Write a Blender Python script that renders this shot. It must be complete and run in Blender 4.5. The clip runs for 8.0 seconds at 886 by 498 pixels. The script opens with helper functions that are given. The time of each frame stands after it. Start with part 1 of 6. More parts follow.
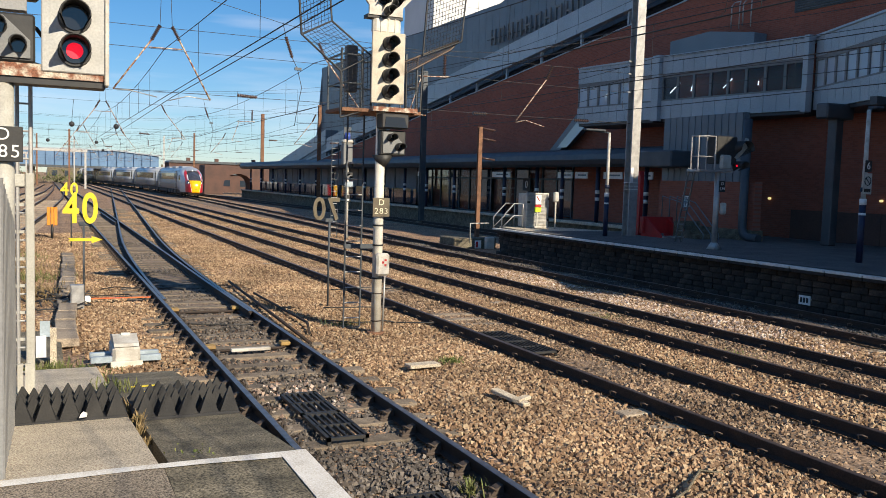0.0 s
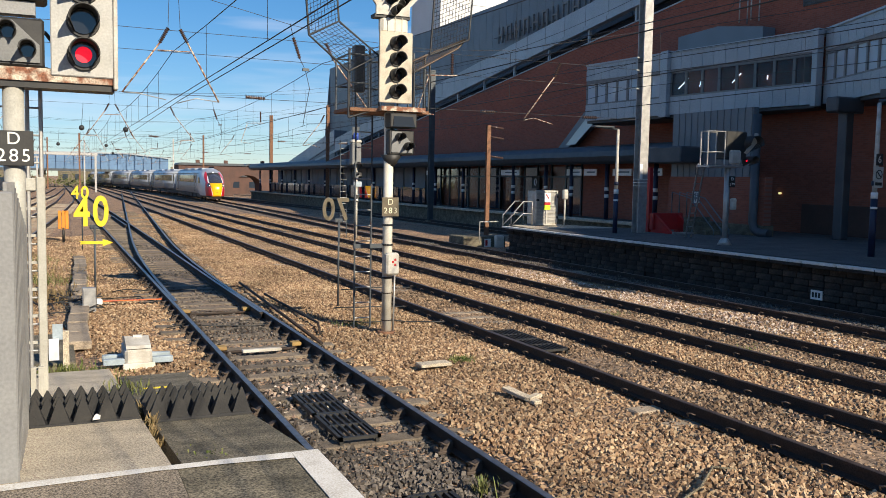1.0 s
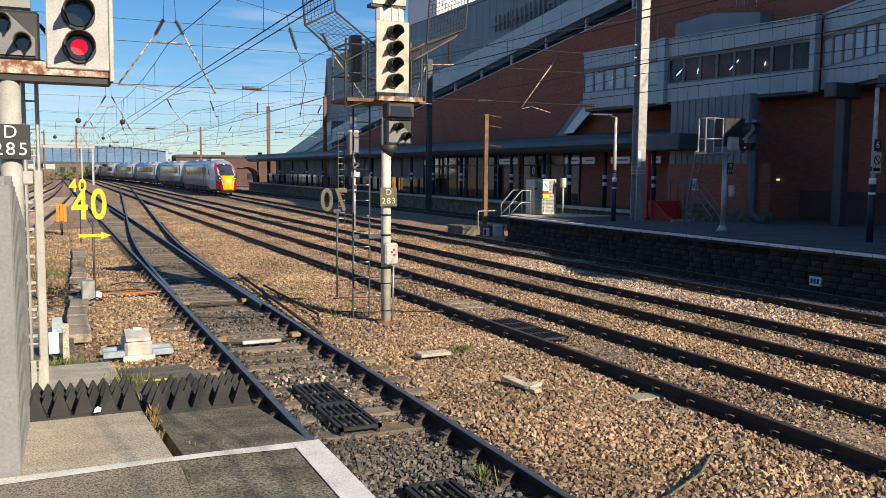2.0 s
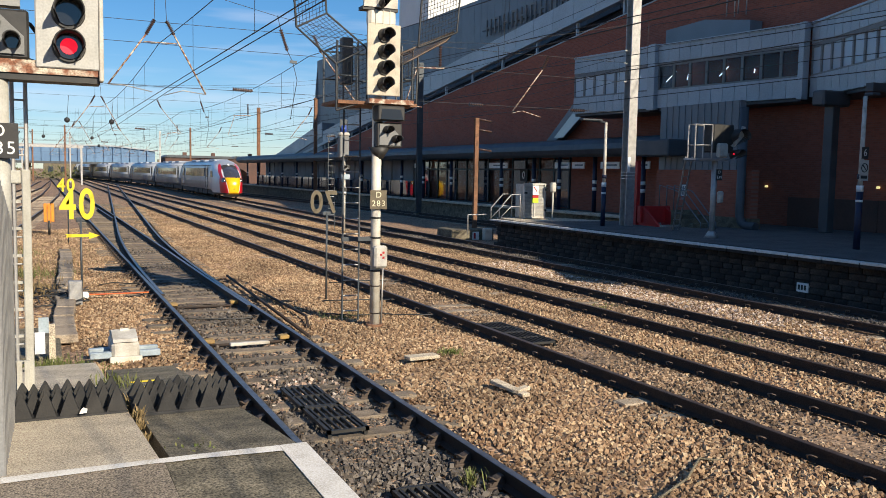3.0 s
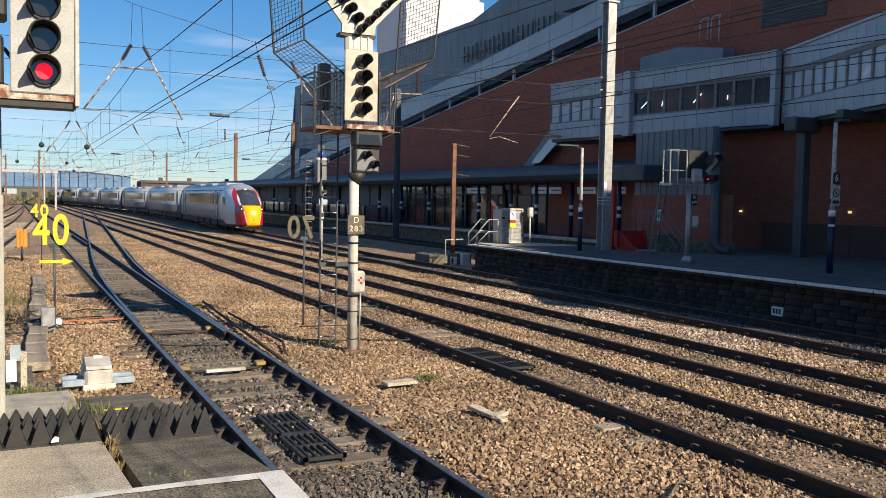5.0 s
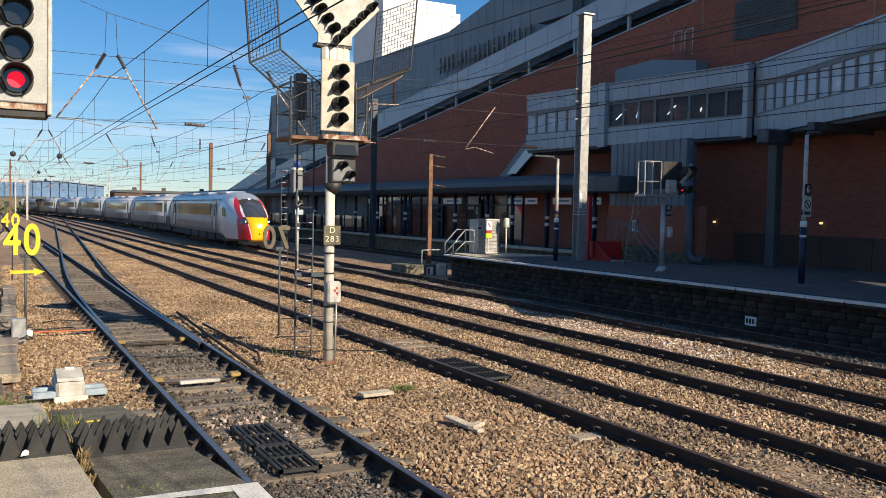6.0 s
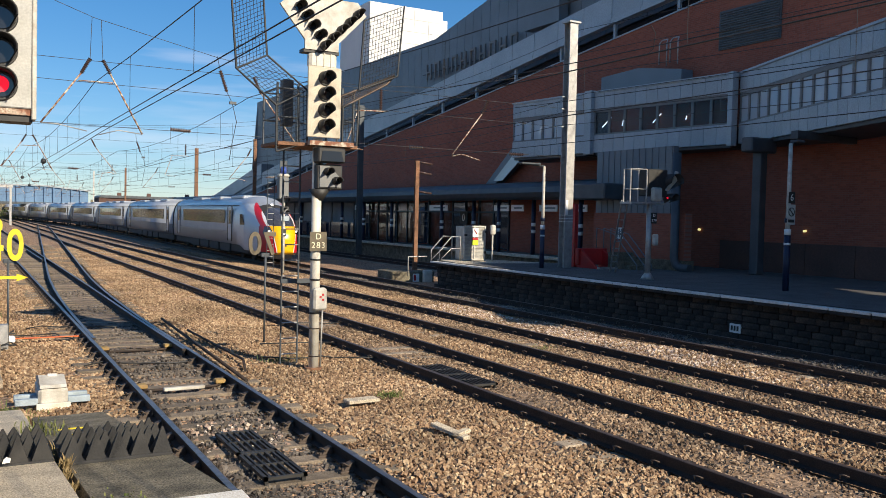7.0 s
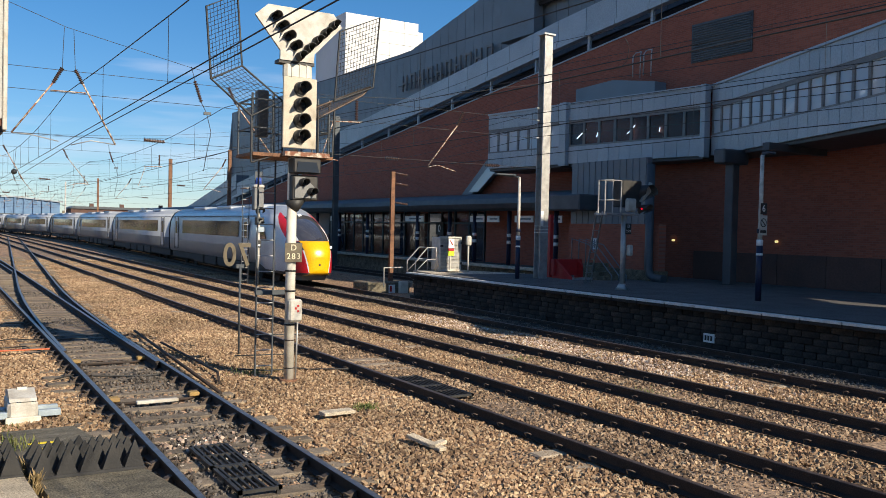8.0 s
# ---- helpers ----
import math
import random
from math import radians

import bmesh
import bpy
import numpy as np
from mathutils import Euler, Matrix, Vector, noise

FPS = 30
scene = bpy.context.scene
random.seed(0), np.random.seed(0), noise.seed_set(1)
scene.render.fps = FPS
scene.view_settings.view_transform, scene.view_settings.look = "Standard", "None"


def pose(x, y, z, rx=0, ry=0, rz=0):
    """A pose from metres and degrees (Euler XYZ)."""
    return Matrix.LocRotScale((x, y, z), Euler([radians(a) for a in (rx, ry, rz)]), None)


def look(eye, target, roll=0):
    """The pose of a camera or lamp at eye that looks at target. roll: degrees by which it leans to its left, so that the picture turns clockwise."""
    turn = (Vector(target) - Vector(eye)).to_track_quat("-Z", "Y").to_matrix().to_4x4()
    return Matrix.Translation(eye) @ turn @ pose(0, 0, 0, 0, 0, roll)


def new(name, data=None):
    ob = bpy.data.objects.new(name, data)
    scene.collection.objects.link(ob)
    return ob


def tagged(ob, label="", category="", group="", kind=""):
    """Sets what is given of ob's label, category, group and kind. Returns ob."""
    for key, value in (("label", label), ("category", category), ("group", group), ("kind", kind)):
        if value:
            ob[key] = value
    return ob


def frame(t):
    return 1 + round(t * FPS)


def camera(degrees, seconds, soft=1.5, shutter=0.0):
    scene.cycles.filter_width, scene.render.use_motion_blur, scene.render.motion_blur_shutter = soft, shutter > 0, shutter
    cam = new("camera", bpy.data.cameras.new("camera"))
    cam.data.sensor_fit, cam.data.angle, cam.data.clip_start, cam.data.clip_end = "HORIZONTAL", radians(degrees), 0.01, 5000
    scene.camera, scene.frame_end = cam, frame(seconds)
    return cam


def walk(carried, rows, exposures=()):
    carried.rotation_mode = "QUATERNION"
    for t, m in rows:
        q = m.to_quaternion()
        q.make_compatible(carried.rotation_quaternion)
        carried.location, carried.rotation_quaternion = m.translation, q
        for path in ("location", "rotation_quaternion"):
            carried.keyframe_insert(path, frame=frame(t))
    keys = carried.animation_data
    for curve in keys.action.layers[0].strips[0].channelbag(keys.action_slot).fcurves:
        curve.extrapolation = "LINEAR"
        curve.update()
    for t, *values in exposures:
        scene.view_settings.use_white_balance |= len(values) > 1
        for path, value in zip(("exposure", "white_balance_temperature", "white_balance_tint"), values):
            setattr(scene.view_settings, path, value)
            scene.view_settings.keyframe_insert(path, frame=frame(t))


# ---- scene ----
# camera: stands at the platform end and pans
PATH = [
    (0.0, 85.58, -1.79, -25.00),
    (0.5, 85.92, -1.76, -24.85),
    (1.0, 85.49, -1.08, -24.41),
    (1.5, 84.80, -0.44, -24.26),
    (3.0, 85.03, -1.12, -25.20),
    (3.5, 85.40, -1.32, -25.21),
    (4.0, 86.05, -1.30, -26.22),
    (5.5, 87.02, -1.04, -27.08),
    (6.0, 87.46, -1.20, -28.28),
    (6.5, 87.71, -1.28, -28.91),
    (7.0, 87.93, -1.40, -29.19),
    (7.5, 88.51, -1.47, -30.17),
    (8.0, 88.70, -1.36, -30.81),
]
cam = camera(54.8, 8.0, soft=0.7)
walk(cam, [(t, pose(0, 0, 2.6, rx, ry, rz)) for t, rx, ry, rz in PATH])

# ---- light ----
SUN_ELEV, SUN_SIDE = 29.0, 18.0          # degrees; side: from -y towards +x
world = bpy.data.worlds.new("world")
scene.world = world
world.use_nodes = True
wn, wl = world.node_tree.nodes, world.node_tree.links
sky = wn.new("ShaderNodeTexSky")
sky.sky_type, sky.sun_disc = "NISHITA", False
sky.sun_elevation, sky.sun_rotation = radians(SUN_ELEV), radians(180 - SUN_SIDE)
sky.air_density, sky.dust_density, sky.ozone_density = 1.0, 0.0, 4.0
bg = wn["Background"]
bg.inputs["Strength"].default_value = 0.1
# thin streaks of high cloud over the sky's own colour
tc, mp, cn, cr, cm = (wn.new(k) for k in ("ShaderNodeTexCoord", "ShaderNodeMapping", "ShaderNodeTexNoise", "ShaderNodeValToRGB", "ShaderNodeMix"))
mp.inputs["Scale"].default_value = (1.3, 1.3, 13.0)
cn.inputs["Scale"].default_value, cn.inputs["Detail"].default_value = 1.7, 7.0
cr.color_ramp.elements[0].position, cr.color_ramp.elements[1].position = 0.52, 0.8
cr.color_ramp.elements[1].color = (0.55, 0.55, 0.55, 1)
cm.data_type = "RGBA"
cm.inputs["B"].default_value = (7.6, 7.5, 8.0, 1)
wl.new(tc.outputs["Generated"], mp.inputs["Vector"])
wl.new(mp.outputs["Vector"], cn.inputs["Vector"])
wl.new(cn.outputs["Fac"], cr.inputs["Fac"])
wl.new(cr.outputs["Color"], cm.inputs["Factor"])
deep = wn.new("ShaderNodeHueSaturation")
deep.inputs["Saturation"].default_value = 1.28
tint = wn.new("ShaderNodeMix")
tint.data_type, tint.blend_type = "RGBA", "MULTIPLY"
tint.inputs["Factor"].default_value = 1.0
tint.inputs["B"].default_value = (0.85, 0.97, 1.15, 1)
wl.new(sky.outputs[0], tint.inputs["A"])
even = wn.new("ShaderNodeGamma")
even.inputs["Gamma"].default_value = 0.8
wl.new(tint.outputs["Result"], even.inputs["Color"])
wl.new(even.outputs["Color"], deep.inputs["Color"])
wl.new(deep.outputs["Color"], cm.inputs["A"])
wl.new(cm.outputs["Result"], bg.inputs[0])
sun = new("sun", bpy.data.lights.new("sun", "SUN"))
sun.data.energy, sun.data.angle, sun.data.color = 4.9, radians(0.55), (1.0, 0.88, 0.69)
se, sa = radians(SUN_ELEV), radians(SUN_SIDE)
sun.matrix_world = look((0, 0, 60), (-math.cos(se) * math.sin(sa) * 10, math.cos(se) * math.cos(sa) * 10, 60 - math.sin(se) * 10))
scene.view_settings.exposure = 0.5


# ---- materials ----
def mat(name, c1, c2=None, rough=0.6, metal=0.0, scale=4.0, fine=60.0, bump=0.15, spread=(0.35, 0.7), detail=6.0, object_random=0.0, coords="Object", speck=0.12):
    """Two-scale noisy paint, stone or metal: colours c1 and c2 mixed by a broad noise, grain by a fine one."""
    m = bpy.data.materials.new(name)
    m.use_nodes = True
    n, l = m.node_tree.nodes, m.node_tree.links
    b = n["Principled BSDF"]
    c2 = c2 or tuple(v * 0.7 for v in c1)
    co = n.new("ShaderNodeTexCoord")
    broad, grain = n.new("ShaderNodeTexNoise"), n.new("ShaderNodeTexNoise")
    broad.inputs["Scale"].default_value, broad.inputs["Detail"].default_value = scale, detail
    grain.inputs["Scale"].default_value, grain.inputs["Detail"].default_value = fine, 4.0
    for t in (broad, grain):
        l.new(co.outputs[coords], t.inputs["Vector"])
    ramp = n.new("ShaderNodeValToRGB")
    ramp.color_ramp.elements[0].position, ramp.color_ramp.elements[1].position = spread
    ramp.color_ramp.elements[0].color, ramp.color_ramp.elements[1].color = (*c1, 1), (*c2, 1)
    l.new(broad.outputs["Fac"], ramp.inputs["Fac"])
    mix = n.new("ShaderNodeMix")
    mix.data_type, mix.blend_type = "RGBA", "OVERLAY"
    mix.inputs["Factor"].default_value = speck
    spread_grain = n.new("ShaderNodeMapRange")
    spread_grain.inputs["From Min"].default_value, spread_grain.inputs["From Max"].default_value = 0.32, 0.68
    l.new(grain.outputs["Fac"], spread_grain.inputs["Value"])
    l.new(ramp.outputs["Color"], mix.inputs["A"])
    l.new(spread_grain.outputs["Result"], mix.inputs["B"])
    out = mix.outputs["Result"]
    if object_random:
        info, hsv = n.new("ShaderNodeObjectInfo"), n.new("ShaderNodeHueSaturation")
        mr = n.new("ShaderNodeMapRange")
        mr.inputs["To Min"].default_value, mr.inputs["To Max"].default_value = 1 - object_random, 1 + object_random
        l.new(info.outputs["Random"], mr.inputs["Value"])
        l.new(mr.outputs["Result"], hsv.inputs["Value"])
        l.new(out, hsv.inputs["Color"])
        out = hsv.outputs["Color"]
    l.new(out, b.inputs["Base Color"])
    b.inputs["Roughness"].default_value, b.inputs["Metallic"].default_value = rough, metal
    if bump:
        bp = n.new("ShaderNodeBump")
        bp.inputs["Strength"].default_value, bp.inputs["Distance"].default_value = bump, 0.01
        l.new(grain.outputs["Fac"], bp.inputs["Height"])
        l.new(bp.outputs["Normal"], b.inputs["Normal"])
    return m


def glow(name, colour, strength):
    m = bpy.data.materials.new(name)
    m.use_nodes = True
    b = m.node_tree.nodes["Principled BSDF"]
    b.inputs["Base Color"].default_value = (*colour, 1)
    b.inputs["Emission Color"].default_value = (*colour, 1)
    b.inputs["Emission Strength"].default_value = strength
    return m


def glass(name, colour, rough=0.05):
    """Tinted pane that is dark inside and mirrors the sky."""
    m = bpy.data.materials.new(name)
    m.use_nodes = True
    b = m.node_tree.nodes["Principled BSDF"]
    b.inputs["Base Color"].default_value = (*colour, 1)
    b.inputs["Roughness"].default_value = rough
    b.inputs["IOR"].default_value = 1.6
    b.inputs["Coat Weight"].default_value = 0.5
    return m


def clear_glass(name):
    m = bpy.data.materials.new(name)
    m.use_nodes = True
    b = m.node_tree.nodes["Principled BSDF"]
    b.inputs["Base Color"].default_value = (0.8, 0.88, 0.9, 1)
    b.inputs["Roughness"].default_value = 0.03
    b.inputs["IOR"].default_value = 1.3
    b.inputs["Transmission Weight"].default_value = 1.0
    return m


def stone_mat(name, dark, light, tone):
    """Broken stone: each piece its own tone."""
    m = mat(name, dark, light, 0.9, 0.0, 9.0, 90.0, 0.4)
    n, l = m.node_tree.nodes, m.node_tree.links
    b = n["Principled BSDF"]
    geo, ramp = n.new("ShaderNodeNewGeometry"), n.new("ShaderNodeValToRGB")
    e = ramp.color_ramp.elements
    e[0].color, e[1].color = (*dark, 1), (*light, 1)
    mid = e.new(0.55)
    mid.color = (*tone, 1)
    l.new(geo.outputs["Random Per Island"], ramp.inputs["Fac"])
    wide = n.new("ShaderNodeTexNoise")
    wide.inputs["Scale"].default_value = 0.6
    co = n.new("ShaderNodeTexCoord")
    l.new(co.outputs["Object"], wide.inputs["Vector"])
    mr = n.new("ShaderNodeMapRange")
    mr.inputs["From Min"].default_value, mr.inputs["From Max"].default_value = 0.3, 0.7
    mr.inputs["To Min"].default_value, mr.inputs["To Max"].default_value = 0.65, 1.25
    l.new(wide.outputs["Fac"], mr.inputs["Value"])
    hsv = n.new("ShaderNodeHueSaturation")
    l.new(mr.outputs["Result"], hsv.inputs["Value"])
    l.new(ramp.outputs["Color"], hsv.inputs["Color"])
    l.new(hsv.outputs["Color"], b.inputs["Base Color"])
    return m


def ballast_ground_mat():
    """Far ballast: cells the size of stones over rusty and grey stretches."""
    m = mat("ballast_bed", (0.42, 0.275, 0.175), (0.28, 0.19, 0.125), 0.95, 0.0, 0.5, 30.0, 0.0)
    n, l = m.node_tree.nodes, m.node_tree.links
    b = n["Principled BSDF"]
    co, vor = n.new("ShaderNodeTexCoord"), n.new("ShaderNodeTexVoronoi")
    vor.inputs["Scale"].default_value = 17.0
    l.new(co.outputs["Object"], vor.inputs["Vector"])
    old = b.inputs["Base Color"].links[0].from_socket
    ramp, sep, mix = n.new("ShaderNodeValToRGB"), n.new("ShaderNodeSeparateColor"), n.new("ShaderNodeMix")
    l.new(vor.outputs["Color"], sep.inputs["Color"])
    ramp.color_ramp.elements[0].color, ramp.color_ramp.elements[1].color = (0.35, 0.33, 0.32, 1), (1.45, 1.4, 1.35, 1)
    l.new(sep.outputs["Red"], ramp.inputs["Fac"])
    mix.data_type, mix.blend_type = "RGBA", "MULTIPLY"
    mix.inputs["Factor"].default_value = 1.0
    l.new(old, mix.inputs["A"])
    l.new(ramp.outputs["Color"], mix.inputs["B"])
    l.new(mix.outputs["Result"], b.inputs["Base Color"])
    bp = n.new("ShaderNodeBump")
    bp.invert = True
    bp.inputs["Strength"].default_value, bp.inputs["Distance"].default_value = 0.9, 0.05
    l.new(vor.outputs["Distance"], bp.inputs["Height"])
    l.new(bp.outputs["Normal"], b.inputs["Normal"])
    return m


def brick_mat(name, c1, c2, mortar, bw=0.225, rh=0.075, ms=0.006):
    m = mat(name, c1, c2, 0.85, 0.0, 0.35, 40.0, 0.1)
    n, l = m.node_tree.nodes, m.node_tree.links
    b = n["Principled BSDF"]
    co, sx, cx, br = n.new("ShaderNodeTexCoord"), n.new("ShaderNodeSeparateXYZ"), n.new("ShaderNodeCombineXYZ"), n.new("ShaderNodeTexBrick")
    l.new(co.outputs["Object"], sx.inputs[0])
    l.new(sx.outputs["Y"], cx.inputs["X"])
    l.new(sx.outputs["Z"], cx.inputs["Y"])
    l.new(cx.outputs[0], br.inputs["Vector"])
    br.inputs["Scale"].default_value = 1.0
    br.inputs["Brick Width"].default_value, br.inputs["Row Height"].default_value, br.inputs["Mortar Size"].default_value = bw, rh, ms
    old = b.inputs["Base Color"].links[0].from_socket
    dark = n.new("ShaderNodeHueSaturation")
    dark.inputs["Value"].default_value = 0.72
    l.new(old, dark.inputs["Color"])
    l.new(old, br.inputs["Color1"])
    l.new(dark.outputs["Color"], br.inputs["Color2"])
    br.inputs["Mortar"].default_value = (*mortar, 1)
    l.new(br.outputs["Color"], b.inputs["Base Color"])
    return m


M_BALLAST = stone_mat("ballast_stone", (0.14, 0.085, 0.05), (0.5, 0.37, 0.23), (0.315, 0.2, 0.115))
M_BALLAST_GREY = stone_mat("ballast_stone_dark", (0.05, 0.045, 0.04), (0.22, 0.19, 0.16), (0.12, 0.10, 0.085))
M_BED = ballast_ground_mat()
M_RAILSIDE = mat("rail_web", (0.035, 0.028, 0.024), (0.06, 0.04, 0.03), 0.8, 0.3, 6, 80, 0.2, speck=0.4)
M_RAILTOP = mat("rail_head", (0.30, 0.29, 0.29), (0.19, 0.18, 0.175), 0.42, 0.85, 8, 120, 0.03)
M_RAILTOP_DULL = mat("rail_head_dull", (0.12, 0.085, 0.07), (0.2, 0.15, 0.12), 0.45, 0.7, 8, 120, 0.05)
M_SLEEPER = mat("concrete_sleeper", (0.36, 0.29, 0.21), (0.24, 0.19, 0.14), 0.9, 0, 3, 50, 0.3, object_random=0.2, speck=0.4)
M_TIMBER = mat("old_timber", (0.13, 0.102, 0.075), (0.22, 0.175, 0.125), 0.9, 0, 5, 60, 0.5, object_random=0.3, speck=0.4)
M_CONC = mat("concrete", (0.60, 0.51, 0.38), (0.41, 0.345, 0.255), 0.92, 0, 2.2, 90, 0.5, speck=0.6)
M_CONC_DARK = mat("mossy_concrete", (0.20, 0.172, 0.12), (0.08, 0.07, 0.048), 0.95, 0, 3.5, 70, 0.8, speck=0.8)
M_TARMAC = mat("platform_asphalt", (0.27, 0.222, 0.165), (0.17, 0.14, 0.105), 0.92, 0, 1.5, 90, 0.9, speck=0.85)
M_TARMAC_PLAT = mat("dark_platform_asphalt", (0.12, 0.112, 0.104), (0.075, 0.07, 0.066), 0.9, 0, 1.5, 150, 0.3, speck=0.4)
M_WHITE = mat("white_line_paint", (0.78, 0.75, 0.69), (0.6, 0.56, 0.5), 0.7, 0, 6, 90, 0.3, speck=0.4)
M_PLATWALL = mat("sooty_coping", (0.045, 0.037, 0.032), (0.022, 0.02, 0.018), 0.95, 0, 2, 30, 0.5, speck=0.4)
M_PLATBRICK = mat("sooty_platform_stone", (0.062, 0.045, 0.035), (0.02, 0.017, 0.015), 0.92, 0, 1.6, 30, 0.6, speck=0.5, object_random=0.45, coords="Object")
M_JOINT = mat("sooty_mortar", (0.024, 0.02, 0.018), (0.015, 0.013, 0.012), 0.95, 0, 2, 40, 0.4)
M_BALLAST_MID = stone_mat("ballast_stone_dirty", (0.09, 0.06, 0.038), (0.47, 0.345, 0.225), (0.26, 0.17, 0.105))
M_BED_DIRTY = mat("dirty_track_bed", (0.21, 0.15, 0.105), (0.13, 0.10, 0.075), 0.95, 0, 0.9, 24, 0.5, speck=0.8)
M_BED_BROWN = mat("brown_track_bed", (0.29, 0.195, 0.125), (0.18, 0.13, 0.09), 0.95, 0, 0.9, 24, 0.5, speck=0.8)
M_BALLAST_PALE = stone_mat("ballast_stone_pale", (0.30, 0.2, 0.15), (0.72, 0.62, 0.53), (0.5, 0.38, 0.3))
M_CHAIR = mat("oily_cast_iron", (0.05, 0.042, 0.036), (0.09, 0.065, 0.05), 0.7, 0.2, 8, 60, 0.3)
M_LEAF = mat("dry_leaf", (0.45, 0.2, 0.06), (0.36, 0.15, 0.05), 0.7)
M_CLIP = mat("spring_clip", (0.15, 0.115, 0.09), (0.1, 0.07, 0.055), 0.55, 0.4, 8, 60, 0.1)
M_BRICK = brick_mat("red_brick", (0.37, 0.11, 0.062), (0.29, 0.085, 0.05), (0.25, 0.12, 0.09))
M_CLAD = mat("grey_cladding", (0.37, 0.41, 0.44), (0.31, 0.35, 0.38), 0.45, 0.2, 0.8, 20, 0.03, object_random=0.06)
M_CLAD_DARK = mat("dark_cladding", (0.17, 0.2, 0.225), (0.14, 0.165, 0.185), 0.5, 0.2, 0.8, 20, 0.03, object_random=0.06)
M_DARKSTEEL = mat("dark_steel", (0.055, 0.065, 0.074), (0.08, 0.09, 0.1), 0.5, 0.2, 2, 40, 0.1)
# near-black colour that paints the shade inside openings
M_VOID_SHADE = mat("dark_interior_shade", (0.02, 0.02, 0.022), (0.03, 0.03, 0.03), 0.9)
M_GLASS = glass("window_glass", (0.03, 0.04, 0.055))
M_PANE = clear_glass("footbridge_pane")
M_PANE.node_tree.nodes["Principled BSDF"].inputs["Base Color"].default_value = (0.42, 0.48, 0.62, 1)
# paler copy of the pane: sky glare and bright interior put into its colour
M_PANE_SKYGLARE = clear_glass("sky_glare_footbridge_pane")
M_PANE_SKYGLARE.node_tree.nodes["Principled BSDF"].inputs["Transmission Weight"].default_value = 0.35
M_PANE_SKYGLARE.node_tree.nodes["Principled BSDF"].inputs["Base Color"].default_value = (0.64, 0.72, 0.78, 1)
# pale base colour stands in for the sky's reflection in the glass
M_GLASS_GLARE = glass("sky_glare_window_glass", (0.36, 0.43, 0.47), 0.12)
M_PAINTWHITE = mat("cream_signal_paint", (0.66, 0.62, 0.53), (0.46, 0.39, 0.3), 0.6, 0, 5, 60, 0.15, spread=(0.45, 0.8))
M_SIGWHITE = mat("white_backboard", (0.55, 0.525, 0.47), (0.34, 0.3, 0.24), 0.6, 0, 5, 50, 0.12, spread=(0.42, 0.75))
M_PAINTGREY = mat("grey_white_paint", (0.46, 0.45, 0.40), (0.36, 0.34, 0.29), 0.6, 0, 5, 60, 0.15)
M_GREYBOARD = mat("weathered_grey_backboard", (0.36, 0.355, 0.33), (0.46, 0.45, 0.42), 0.6, 0, 5, 50, 0.12)
M_CREAMBOARD = mat("cream_backboard", (0.52, 0.465, 0.365), (0.3, 0.25, 0.18), 0.6, 0, 5, 50, 0.12, spread=(0.45, 0.8))
M_FACEPLATE = mat("mid_grey_face", (0.16, 0.165, 0.165), (0.2, 0.2, 0.195), 0.6, 0, 5, 50, 0.05)
M_GALV = mat("galvanised_steel", (0.47, 0.46, 0.44), (0.33, 0.32, 0.31), 0.5, 0.55, 5, 60, 0.1)
M_RUST = mat("rusty_steel", (0.26, 0.132, 0.074), (0.15, 0.078, 0.047), 0.85, 0.2, 7, 70, 0.3, speck=0.4)
M_RUSTPAINT = mat("rusted_white_paint", (0.55, 0.48, 0.38), (0.22, 0.09, 0.05), 0.8, 0.0, 9, 80, 0.3, spread=(0.42, 0.58), speck=0.4)
M_BLACK = mat("black_paint", (0.018, 0.018, 0.018), (0.035, 0.033, 0.03), 0.55, 0, 6, 60, 0.1)
M_RUBBER = mat("black_rubber", (0.022, 0.022, 0.023), (0.04, 0.038, 0.036), 0.7, 0, 5, 60, 0.3)
M_YELLOW = mat("yellow_sign_paint", (0.80, 0.62, 0.02), (0.7, 0.52, 0.02), 0.5, 0, 5, 50, 0.05)
M_ORANGE = mat("orange_plastic", (0.75, 0.28, 0.02), (0.6, 0.2, 0.02), 0.5, 0, 5, 50, 0.05)
M_RED = mat("red_paint", (0.5, 0.02, 0.02), (0.38, 0.02, 0.02), 0.5, 0, 4, 50, 0.05)
M_NAVY = mat("navy_paint", (0.014, 0.02, 0.055), (0.012, 0.016, 0.04), 0.5, 0, 4, 50, 0.05)
M_LETTER = mat("white_letter", (0.85, 0.84, 0.8), (0.75, 0.73, 0.7), 0.5, 0, 8, 60, 0.0)
M_CREAMLET = mat("cream_letter", (0.72, 0.68, 0.48), (0.6, 0.55, 0.4), 0.5, 0, 8, 60, 0.0)
M_OLIVE = mat("weathered_plate", (0.13, 0.105, 0.065), (0.1, 0.08, 0.05), 0.6, 0, 8, 60, 0.05)
M_CERAMIC = mat("brown_insulator", (0.06, 0.035, 0.03), (0.09, 0.05, 0.04), 0.3, 0, 8, 60, 0.0)
M_WIRE = mat("dark_wire", (0.03, 0.032, 0.036), (0.05, 0.05, 0.05), 0.6, 0.3, 8, 60, 0.0)
M_LENS = glass("dark_lens", (0.02, 0.02, 0.02), 0.1)
M_REDLENS = glow("red_aspect", (0.85, 0.008, 0.03), 0.7)
M_STRAW = mat("dry_stalk", (0.30, 0.21, 0.10), (0.16, 0.12, 0.05), 0.85, 0, 9, 60, 0.0)
M_GRASS = mat("grass", (0.10, 0.14, 0.03), (0.18, 0.17, 0.06), 0.8, 0, 6, 60, 0.0)
